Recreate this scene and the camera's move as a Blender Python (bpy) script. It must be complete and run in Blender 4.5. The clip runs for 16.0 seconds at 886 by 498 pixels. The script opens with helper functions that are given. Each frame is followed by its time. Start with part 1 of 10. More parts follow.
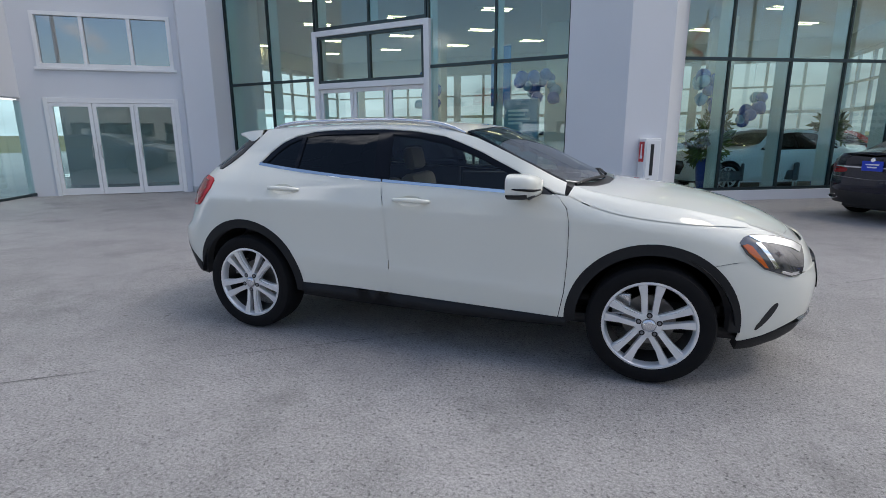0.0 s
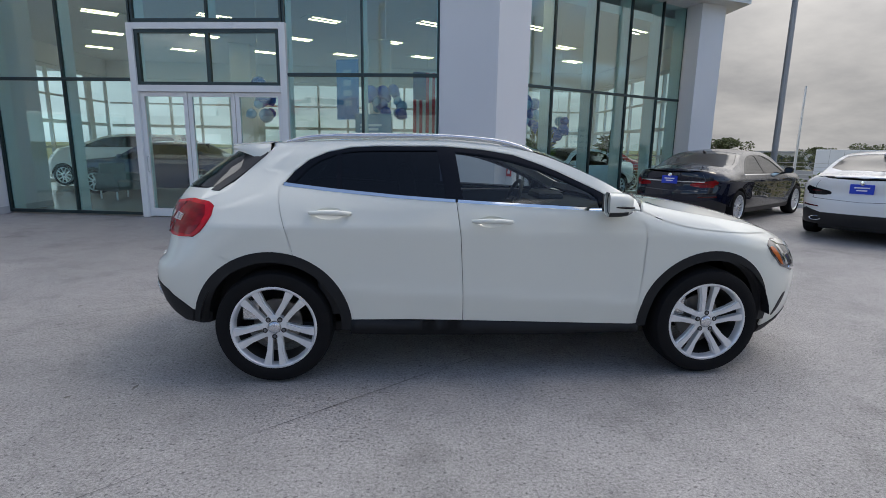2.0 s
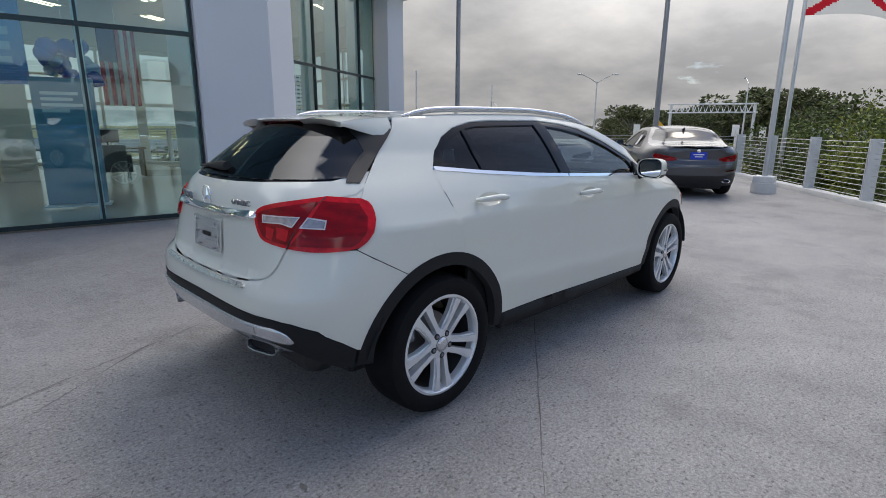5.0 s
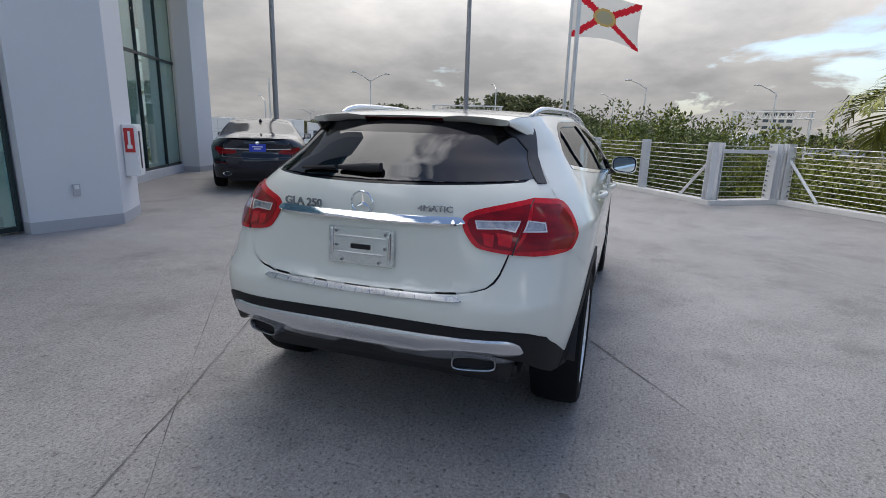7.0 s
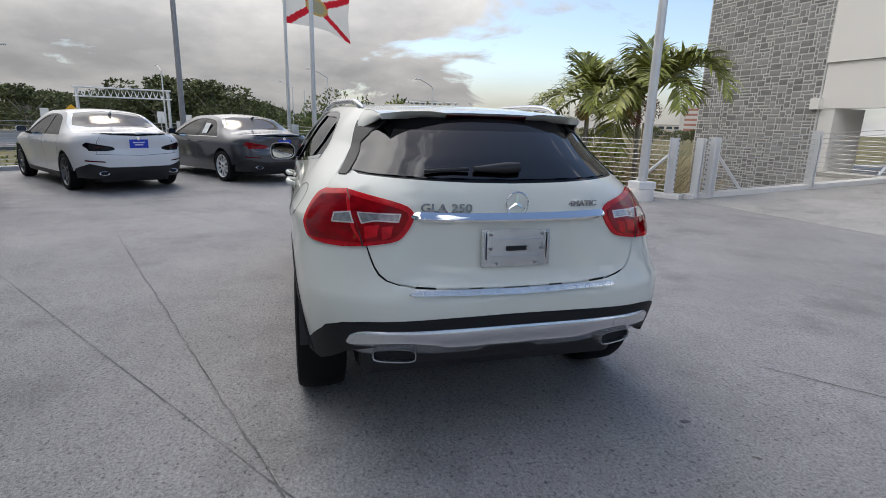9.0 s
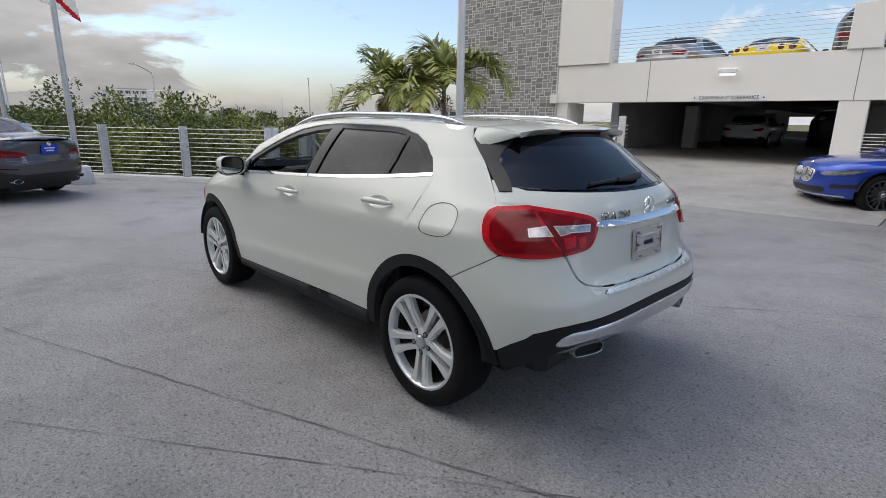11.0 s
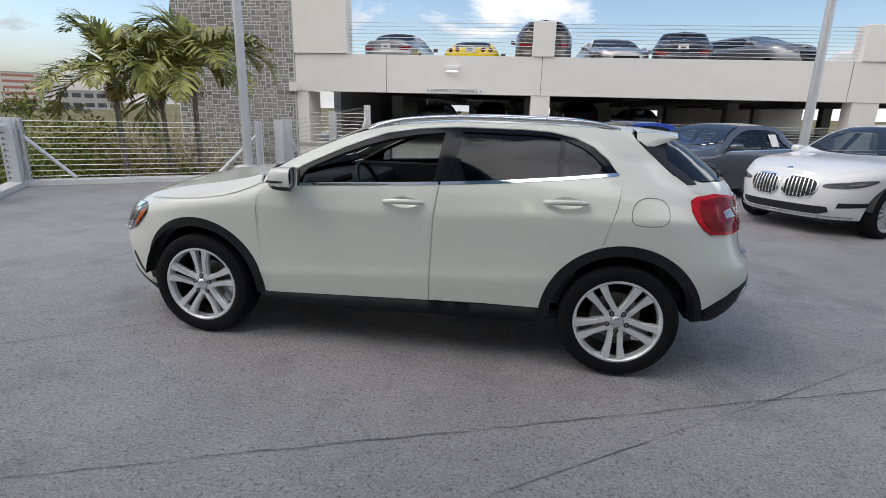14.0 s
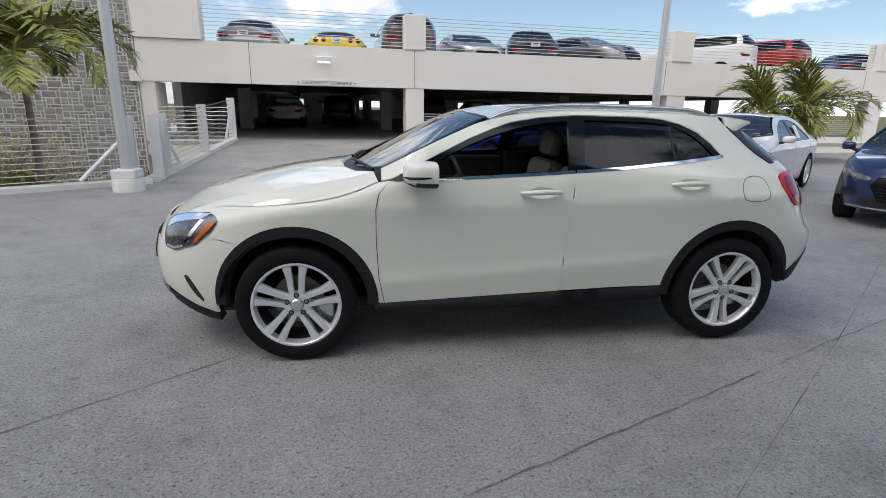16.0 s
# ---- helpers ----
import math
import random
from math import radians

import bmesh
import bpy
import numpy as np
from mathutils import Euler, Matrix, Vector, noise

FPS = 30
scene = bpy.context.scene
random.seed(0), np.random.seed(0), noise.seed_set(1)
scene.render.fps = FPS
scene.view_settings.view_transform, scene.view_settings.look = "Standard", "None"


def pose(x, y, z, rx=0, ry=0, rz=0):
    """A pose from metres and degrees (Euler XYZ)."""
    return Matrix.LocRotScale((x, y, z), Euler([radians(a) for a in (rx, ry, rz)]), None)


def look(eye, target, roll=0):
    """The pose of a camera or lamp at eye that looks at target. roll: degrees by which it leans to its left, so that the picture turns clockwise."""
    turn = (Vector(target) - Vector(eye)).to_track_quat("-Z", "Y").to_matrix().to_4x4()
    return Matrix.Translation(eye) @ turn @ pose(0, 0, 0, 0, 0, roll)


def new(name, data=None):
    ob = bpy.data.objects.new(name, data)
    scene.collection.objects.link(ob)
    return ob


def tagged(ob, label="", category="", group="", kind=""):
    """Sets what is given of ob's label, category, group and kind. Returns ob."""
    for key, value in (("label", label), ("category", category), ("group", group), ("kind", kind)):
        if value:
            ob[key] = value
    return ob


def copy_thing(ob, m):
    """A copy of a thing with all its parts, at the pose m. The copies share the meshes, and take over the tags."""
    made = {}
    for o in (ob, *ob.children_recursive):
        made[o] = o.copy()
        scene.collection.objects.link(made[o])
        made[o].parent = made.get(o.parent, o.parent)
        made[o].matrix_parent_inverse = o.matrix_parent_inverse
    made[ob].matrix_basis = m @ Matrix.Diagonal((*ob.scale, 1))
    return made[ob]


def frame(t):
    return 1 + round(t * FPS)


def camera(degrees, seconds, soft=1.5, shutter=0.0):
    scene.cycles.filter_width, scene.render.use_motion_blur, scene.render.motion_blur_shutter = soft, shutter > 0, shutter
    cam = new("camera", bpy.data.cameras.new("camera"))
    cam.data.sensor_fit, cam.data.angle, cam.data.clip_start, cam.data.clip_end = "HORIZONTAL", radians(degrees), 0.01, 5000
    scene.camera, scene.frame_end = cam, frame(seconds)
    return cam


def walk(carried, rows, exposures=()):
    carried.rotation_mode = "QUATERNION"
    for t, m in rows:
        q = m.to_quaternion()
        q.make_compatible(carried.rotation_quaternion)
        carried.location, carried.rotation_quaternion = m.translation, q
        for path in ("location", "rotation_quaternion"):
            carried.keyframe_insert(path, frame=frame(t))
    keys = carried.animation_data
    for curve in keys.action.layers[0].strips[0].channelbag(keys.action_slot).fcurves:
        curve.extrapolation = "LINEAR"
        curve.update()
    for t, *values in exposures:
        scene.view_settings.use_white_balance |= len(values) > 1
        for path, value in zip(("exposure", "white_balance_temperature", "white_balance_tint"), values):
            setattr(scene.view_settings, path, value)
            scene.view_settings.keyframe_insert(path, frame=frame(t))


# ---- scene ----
cam = camera(81.2, 16.0, soft=0.85)
PATH = [
    (0, (1.19, -3.8, 1.397), (0.531, -1.963, 0.958), -0.3),
    (0.5, (0.746, -3.872, 1.397), (0.274, -1.974, 0.976), -0.3),
    (1, (0.281, -3.942, 1.411), (0.009, -2.002, 1.006), 0.3),
    (1.5, (-0.164, -3.947, 1.414), (-0.213, -1.987, 1.023), 0.6),
    (2, (-0.611, -3.874, 1.417), (-0.44, -1.92, 1.03), 0.9),
    (2.5, (-1.077, -3.791, 1.427), (-0.682, -1.868, 1.041), 1.1),
    (3, (-1.497, -3.613, 1.417), (-0.876, -1.754, 1.019), 0.8),
    (3.5, (-1.932, -3.417, 1.412), (-1.092, -1.649, 1.003), 0.8),
    (4, (-2.322, -3.154, 1.394), (-1.265, -1.51, 0.968), 0.6),
    (4.2, (-2.472, -3.039, 1.401), (-1.343, -1.448, 0.961), 0.6),
    (6.3, (-3.695, -1.561, 1.342), (-1.979, -0.633, 0.897), 0.4),
    (6.5, (-3.764, -1.409, 1.353), (-2.011, -0.557, 0.906), 0.7),
    (7, (-3.937, -0.995, 1.366), (-2.096, -0.362, 0.907), 1.6),
    (7.5, (-3.992, -0.545, 1.349), (-2.084, -0.162, 0.885), 1.9),
    (8, (-4.052, -0.073, 1.351), (-2.109, 0.03, 0.89), 1.8),
    (8.5, (-4.045, 0.378, 1.353), (-2.112, 0.159, 0.888), 1.7),
    (9, (-3.996, 0.836, 1.365), (-2.122, 0.32, 0.894), 1.6),
    (9.5, (-3.895, 1.291, 1.397), (-2.118, 0.505, 0.924), 1.3),
    (9.7, (-3.824, 1.468, 1.406), (-2.092, 0.586, 0.936), 1.4),
    (11.8, (-2.665, 2.955, 1.489), (-1.519, 1.394, 0.987), 0.5),
    (12, (-2.507, 3.051, 1.495), (-1.438, 1.436, 0.995), 0.5),
    (12.5, (-2.111, 3.334, 1.509), (-1.234, 1.606, 1.013), 0.3),
    (13, (-1.704, 3.543, 1.511), (-1.016, 1.733, 1.009), 0.5),
    (13.5, (-1.286, 3.684, 1.513), (-0.778, 1.818, 1.004), 0.9),
    (14, (-0.846, 3.832, 1.521), (-0.498, 1.932, 1.002), 1.4),
    (14.5, (-0.397, 3.86, 1.504), (-0.201, 1.939, 0.981), 1.6),
    (15, (0.071, 3.878, 1.49), (0.112, 1.946, 0.974), 1.7),
    (15.5, (0.515, 3.818, 1.47), (0.397, 1.891, 0.951), 1.2),
    (16, (0.956, 3.738, 1.453), (0.658, 1.832, 0.926), 1.1),
]
walk(cam, [(t, look(e, g, r)) for t, e, g, r in PATH], [(0.0, 0.20), (4.0, 0.12), (8.0, 0.09), (12.0, 0.04), (16.0, 0.05)])

# ---- sky and sun ----
SUN_AZ, SUN_EL = 6.0, 59.0        # degrees: counted from +x towards +y, and above the horizon
world = bpy.data.worlds.new("sky")
scene.world = world
world.use_nodes = True
wt = world.node_tree
wt.nodes.clear()


def wn(kind, **kw):
    n = wt.nodes.new(kind)
    for k, v in kw.items():
        if k in n.inputs:
            n.inputs[k].default_value = v
    return n


w_sky = wn("ShaderNodeTexSky")
w_sky.sky_type, w_sky.sun_disc = "NISHITA", False
w_sky.sun_elevation, w_sky.sun_rotation = radians(SUN_EL), radians(90 - SUN_AZ)
w_tc = wn("ShaderNodeTexCoord")
w_sep = wn("ShaderNodeSeparateXYZ")
wt.links.new(w_tc.outputs["Generated"], w_sep.inputs[0])
w_up = wn("ShaderNodeMath"); w_up.operation = "MAXIMUM"; w_up.inputs[1].default_value = 0.0
wt.links.new(w_sep.outputs["Z"], w_up.inputs[0])
w_add = wn("ShaderNodeMath"); w_add.operation = "ADD"; w_add.inputs[1].default_value = 0.30
wt.links.new(w_up.outputs[0], w_add.inputs[0])
w_div = wn("ShaderNodeVectorMath"); w_div.operation = "DIVIDE"
w_cmb = wn("ShaderNodeCombineXYZ")
for i in range(3):
    wt.links.new(w_add.outputs[0], w_cmb.inputs[i])
wt.links.new(w_tc.outputs["Generated"], w_div.inputs[0])
wt.links.new(w_cmb.outputs[0], w_div.inputs[1])
w_no = wn("ShaderNodeTexNoise", Scale=1.7, Detail=9.0, Roughness=0.56, Distortion=0.35)
w_no.noise_dimensions = "3D"
wt.links.new(w_div.outputs[0], w_no.inputs["Vector"])
w_rad = wn("ShaderNodeVectorMath"); w_rad.operation = "DOT_PRODUCT"
w_rad.inputs[1].default_value = (0.10, 0.95, -0.45)     # the cover thins out towards the south and overhead
wt.links.new(w_tc.outputs["Generated"], w_rad.inputs[0])
w_dot = wn("ShaderNodeMapRange"); w_dot.inputs["From Min"].default_value, w_dot.inputs["From Max"].default_value = -0.36, 0.06
w_dot.inputs["To Min"].default_value, w_dot.inputs["To Max"].default_value = -0.15, 0.20
wt.links.new(w_rad.outputs["Value"], w_dot.inputs["Value"])
w_sum = wn("ShaderNodeMath"); w_sum.operation = "ADD"
wt.links.new(w_no.outputs["Fac"], w_sum.inputs[0])
wt.links.new(w_dot.outputs[0], w_sum.inputs[1])
w_ramp = wn("ShaderNodeValToRGB")
w_ramp.color_ramp.elements[0].position, w_ramp.color_ramp.elements[1].position = 0.435, 0.515
wt.links.new(w_sum.outputs[0], w_ramp.inputs[0])
w_no2 = wn("ShaderNodeTexNoise", Scale=2.0, Detail=8.0, Roughness=0.56)
wt.links.new(w_div.outputs[0], w_no2.inputs["Vector"])
w_ramp2 = wn("ShaderNodeValToRGB")
e = w_ramp2.color_ramp.elements
e[0].position, e[0].color = 0.32, (6.5, 6.55, 6.8, 1)
e[1].position, e[1].color = 0.70, (11.4, 11.2, 11.1, 1)
wt.links.new(w_no2.outputs["Fac"], w_ramp2.inputs[0])
w_mix = wn("ShaderNodeMix"); w_mix.data_type = "RGBA"
w_haze = wn("ShaderNodeMapRange"); w_haze.inputs["From Min"].default_value, w_haze.inputs["From Max"].default_value = 0.0, 0.11
w_haze.inputs["To Min"].default_value, w_haze.inputs["To Max"].default_value = 1.0, 0.0
wt.links.new(w_up.outputs[0], w_haze.inputs["Value"])
w_cov = wn("ShaderNodeMath"); w_cov.operation = "MAXIMUM"
wt.links.new(w_ramp.outputs["Color"], w_cov.inputs[0])
wt.links.new(w_haze.outputs[0], w_cov.inputs[1])
wt.links.new(w_cov.outputs[0], w_mix.inputs["Factor"])
w_sky.ozone_density = 1.5
w_blue = wn("ShaderNodeVectorMath"); w_blue.operation = "SCALE"; w_blue.inputs["Scale"].default_value = 1.5
wt.links.new(w_sky.outputs["Color"], w_blue.inputs[0])
wt.links.new(w_blue.outputs[0], w_mix.inputs["A"])
# the cover is brighter overhead than near the horizon
w_zen = wn("ShaderNodeMapRange"); w_zen.inputs["From Min"].default_value, w_zen.inputs["From Max"].default_value = 0.08, 1.0
w_zen.inputs["To Min"].default_value, w_zen.inputs["To Max"].default_value = 0.53, 1.50
wt.links.new(w_up.outputs[0], w_zen.inputs["Value"])
w_scale = wn("ShaderNodeVectorMath"); w_scale.operation = "SCALE"
w_side = wn("ShaderNodeVectorMath"); w_side.operation = "DOT_PRODUCT"
w_side.inputs[1].default_value = (0.86, 0.51, 0.0)      # thin bluish cover on the side away from the sun
wt.links.new(w_tc.outputs["Generated"], w_side.inputs[0])
w_face = wn("ShaderNodeMapRange"); w_face.inputs["From Min"].default_value, w_face.inputs["From Max"].default_value = -0.9, 0.35
wt.links.new(w_side.outputs["Value"], w_face.inputs["Value"])
w_tone = wn("ShaderNodeMix"); w_tone.data_type = "RGBA"
w_tone.inputs["A"].default_value, w_tone.inputs["B"].default_value = (2.50, 2.58, 2.74, 1), (0.83, 0.82, 0.805, 1)
wt.links.new(w_face.outputs[0], w_tone.inputs["Factor"])
w_tint = wn("ShaderNodeVectorMath"); w_tint.operation = "MULTIPLY"
wt.links.new(w_ramp2.outputs["Color"], w_tint.inputs[0])
wt.links.new(w_tone.outputs["Result"], w_tint.inputs[1])
# the veiled sun makes the clouds before it glow
w_near = wn("ShaderNodeVectorMath"); w_near.operation = "DOT_PRODUCT"
w_near.inputs[1].default_value = (math.cos(radians(SUN_EL)) * math.cos(radians(SUN_AZ)), math.cos(radians(SUN_EL)) * math.sin(radians(SUN_AZ)), math.sin(radians(SUN_EL)))
wt.links.new(w_tc.outputs["Generated"], w_near.inputs[0])
w_glow = wn("ShaderNodeMapRange"); w_glow.interpolation_type = "SMOOTHSTEP"
w_glow.inputs["From Min"].default_value, w_glow.inputs["From Max"].default_value = 0.50, 1.0
w_glow.inputs["To Min"].default_value, w_glow.inputs["To Max"].default_value = 1.0, 3.4
wt.links.new(w_near.outputs["Value"], w_glow.inputs["Value"])
w_gain = wn("ShaderNodeMath"); w_gain.operation = "MULTIPLY"
wt.links.new(w_zen.outputs[0], w_gain.inputs[0])
wt.links.new(w_glow.outputs[0], w_gain.inputs[1])
wt.links.new(w_tint.outputs[0], w_scale.inputs[0])
wt.links.new(w_gain.outputs[0], w_scale.inputs["Scale"])
wt.links.new(w_scale.outputs[0], w_mix.inputs["B"])
w_bg = wn("ShaderNodeBackground", Strength=0.102)
w_out = wn("ShaderNodeOutputWorld")
wt.links.new(w_mix.outputs["Result"], w_bg.inputs["Color"])
wt.links.new(w_bg.outputs[0], w_out.inputs[0])

sun_data = bpy.data.lights.new("sun", "SUN")
sun_data.energy, sun_data.angle, sun_data.color = 0.55, radians(14), (1.0, 0.89, 0.73)
sun = new("sun", sun_data)
sun.matrix_world = look((40 * math.cos(radians(SUN_AZ)), 40 * math.sin(radians(SUN_AZ)), 40 * math.tan(radians(SUN_EL))), (0, 0, 0))

# ---- materials ----
def mat(name, color, rough=0.6, metal=0.0, vary=0.0, vscale=3.0, grain=0.0, gscale=60.0, bump=0.0, bscale=80.0,
        coat=0.0, ior=1.5, random_ob=0.0, stains=None, island=0.0, transmission=0.0, emit=0.0, coords="Object", stretch=(1, 1, 1)):
    m = bpy.data.materials.new(name)
    m.use_nodes = True
    nt = m.node_tree
    b = nt.nodes["Principled BSDF"]
    b.inputs["Base Color"].default_value = (*color, 1)
    b.inputs["Roughness"].default_value = rough
    b.inputs["Metallic"].default_value = metal
    b.inputs["IOR"].default_value = ior
    b.inputs["Coat Weight"].default_value = coat
    b.inputs["Coat Roughness"].default_value = 0.03
    b.inputs["Transmission Weight"].default_value = transmission
    if emit:
        b.inputs["Emission Color"].default_value = (*color, 1)
        b.inputs["Emission Strength"].default_value = emit
    tc = nt.nodes.new("ShaderNodeTexCoord")
    mp = nt.nodes.new("ShaderNodeMapping")
    mp.inputs["Scale"].default_value = stretch
    nt.links.new(tc.outputs[coords], mp.inputs[0])
    vec = mp.outputs[0]
    col = None

    def noise_tex(scale, detail=4.0, rough_=0.5):
        n = nt.nodes.new("ShaderNodeTexNoise")
        n.inputs["Scale"].default_value, n.inputs["Detail"].default_value, n.inputs["Roughness"].default_value = scale, detail, rough_
        nt.links.new(vec, n.inputs["Vector"])
        return n.outputs["Fac"]

    def lighten(fac, amount, prev):
        mr = nt.nodes.new("ShaderNodeMapRange")
        mr.inputs["From Min"].default_value, mr.inputs["From Max"].default_value = 0.25, 0.75
        mr.inputs["To Min"].default_value, mr.inputs["To Max"].default_value = 1 - amount, 1 + amount
        nt.links.new(fac, mr.inputs["Value"])
        mx = nt.nodes.new("ShaderNodeVectorMath")
        mx.operation = "SCALE"
        if prev is None:
            mx.inputs[0].default_value = color
        else:
            nt.links.new(prev, mx.inputs[0])
        nt.links.new(mr.outputs[0], mx.inputs["Scale"])
        return mx.outputs[0]

    if vary:
        col = lighten(noise_tex(vscale), vary, col)
    if grain:
        col = lighten(noise_tex(gscale, 6.0, 0.72), grain, col)
    if random_ob:
        oi = nt.nodes.new("ShaderNodeObjectInfo")
        mr = nt.nodes.new("ShaderNodeMapRange")
        mr.inputs["To Min"].default_value, mr.inputs["To Max"].default_value = 0.25, 0.75
        nt.links.new(oi.outputs["Random"], mr.inputs["Value"])
        col = lighten(mr.outputs[0], random_ob, col)
    if island:
        ge = nt.nodes.new("ShaderNodeNewGeometry")
        mr = nt.nodes.new("ShaderNodeMapRange")
        mr.inputs["To Min"].default_value, mr.inputs["To Max"].default_value = 0.25, 0.75
        nt.links.new(ge.outputs["Random Per Island"], mr.inputs["Value"])
        col = lighten(mr.outputs[0], island, col)
    if stains:
        sc, amt, tint = stains
        n = noise_tex(sc, 5.0)
        rp = nt.nodes.new("ShaderNodeValToRGB")
        rp.color_ramp.elements[0].position, rp.color_ramp.elements[1].position = 0.52, 0.72
        nt.links.new(n, rp.inputs[0])
        am = nt.nodes.new("ShaderNodeMath")
        am.operation = "MULTIPLY"
        am.inputs[1].default_value = amt
        nt.links.new(rp.outputs["Color"], am.inputs[0])
        mx = nt.nodes.new("ShaderNodeMix")
        mx.data_type = "RGBA"
        nt.links.new(am.outputs[0], mx.inputs["Factor"])
        if col is None:
            mx.inputs["A"].default_value = (*color, 1)
        else:
            nt.links.new(col, mx.inputs["A"])
        mx.inputs["B"].default_value = (*tint, 1)
        col = mx.outputs["Result"]
    if col is not None:
        nt.links.new(col, b.inputs["Base Color"])
    if bump:
        bp = nt.nodes.new("ShaderNodeBump")
        bp.inputs["Strength"].default_value, bp.inputs["Distance"].default_value = bump, 0.01
        nt.links.new(noise_tex(bscale, 5.0), bp.inputs["Height"])
        nt.links.new(bp.outputs[0], b.inputs["Normal"])
    return m


def glass_mat(name, tint, rough=0.0, mixg=0.0, graze=1.0):
    """Thin pane: clear body with a Fresnel mirror on it."""
    m = bpy.data.materials.new(name)
    m.use_nodes = True
    nt = m.node_tree
    nt.nodes.clear()
    tr = nt.nodes.new("ShaderNodeBsdfTransparent")
    tr.inputs[0].default_value = (*tint, 1)
    gl = nt.nodes.new("ShaderNodeBsdfGlossy")
    gl.inputs["Roughness"].default_value = rough
    lw = nt.nodes.new("ShaderNodeLayerWeight")
    lw.inputs["Blend"].default_value = 0.5
    pw = nt.nodes.new("ShaderNodeMath")
    pw.operation = "POWER"
    pw.inputs[1].default_value = 4.0
    nt.links.new(lw.outputs["Facing"], pw.inputs[0])
    mr = nt.nodes.new("ShaderNodeMapRange")
    mr.inputs["To Min"].default_value, mr.inputs["To Max"].default_value = 0.05 + mixg, graze
    nt.links.new(pw.outputs[0], mr.inputs["Value"])
    mx = nt.nodes.new("ShaderNodeMixShader")
    nt.links.new(mr.outputs[0], mx.inputs[0])
    nt.links.new(tr.outputs[0], mx.inputs[1])
    nt.links.new(gl.outputs[0], mx.inputs[2])
    out = nt.nodes.new("ShaderNodeOutputMaterial")
    nt.links.new(mx.outputs[0], out.inputs[0])
    return m


def concrete_mat(name, color):
    """Broom-finished concrete: cloudy tone, dirt stains, fine pits and a worn sheen."""
    m = bpy.data.materials.new(name)
    m.use_nodes = True
    nt = m.node_tree
    b = nt.nodes["Principled BSDF"]
    tc = nt.nodes.new("ShaderNodeTexCoord")

    def tex(scale, detail, rough, stretch=(1, 1, 1), turn=0.0):
        mp = nt.nodes.new("ShaderNodeMapping")
        mp.inputs["Scale"].default_value = stretch
        mp.inputs["Rotation"].default_value = (0, 0, turn)
        nt.links.new(tc.outputs["Object"], mp.inputs[0])
        n = nt.nodes.new("ShaderNodeTexNoise")
        n.inputs["Scale"].default_value, n.inputs["Detail"].default_value, n.inputs["Roughness"].default_value = scale, detail, rough
        nt.links.new(mp.outputs[0], n.inputs["Vector"])
        return n.outputs["Fac"]

    def span_of(fac, a, b_, lo, hi):
        r = nt.nodes.new("ShaderNodeMapRange")
        r.inputs["From Min"].default_value, r.inputs["From Max"].default_value = a, b_
        r.inputs["To Min"].default_value, r.inputs["To Max"].default_value = lo, hi
        nt.links.new(fac, r.inputs["Value"])
        return r.outputs[0]

    def times(p, q):
        n = nt.nodes.new("ShaderNodeMath")
        n.operation = "MULTIPLY"
        nt.links.new(p, n.inputs[0])
        nt.links.new(q, n.inputs[1])
        return n.outputs[0]
    tone = span_of(tex(0.30, 4, 0.55), 0.30, 0.70, 0.86, 1.12)               # slabs poured and dried unevenly
    tone = times(tone, span_of(tex(1.9, 6, 0.62), 0.30, 0.72, 1.08, 0.90))   # cloudy patches
    tone = times(tone, span_of(tex(1.1, 7, 0.66, (1, 1, 1), 0.4), 0.53, 0.70, 1.0, 0.68))   # dirt where water stood
    tone = times(tone, span_of(tex(9.0, 5, 0.65), 0.28, 0.72, 0.90, 1.10))
    tone = times(tone, span_of(tex(14.0, 4, 0.6, (1, 7, 1), -0.61), 0.30, 0.70, 0.95, 1.05))   # drag of the broom
    tone = times(tone, span_of(tex(70.0, 4, 0.75), 0.30, 0.70, 0.50, 1.50))  # grit
    tone = times(tone, span_of(tex(210.0, 2, 0.6), 0.32, 0.68, 0.70, 1.30))  # sand
    tone = times(tone, span_of(tex(48.0, 3, 0.6), 0.32, 0.43, 0.38, 1.0))    # pits
    tone = times(tone, span_of(tex(6.5, 5, 0.7), 0.63, 0.72, 1.0, 0.55))     # spots
    mx = nt.nodes.new("ShaderNodeVectorMath")
    mx.operation = "SCALE"
    mx.inputs[0].default_value = color
    nt.links.new(tone, mx.inputs["Scale"])
    nt.links.new(mx.outputs[0], b.inputs["Base Color"])
    nt.links.new(span_of(tex(0.9, 5, 0.6), 0.3, 0.7, 0.48, 0.74), b.inputs["Roughness"])
    bp = nt.nodes.new("ShaderNodeBump")
    bp.inputs["Strength"].default_value, bp.inputs["Distance"].default_value = 0.9, 0.006
    nt.links.new(times(tex(150.0, 5, 0.7), span_of(tex(40.0, 4, 0.6), 0.3, 0.5, 0.4, 1.0)), bp.inputs["Height"])
    nt.links.new(bp.outputs[0], b.inputs["Normal"])
    return m


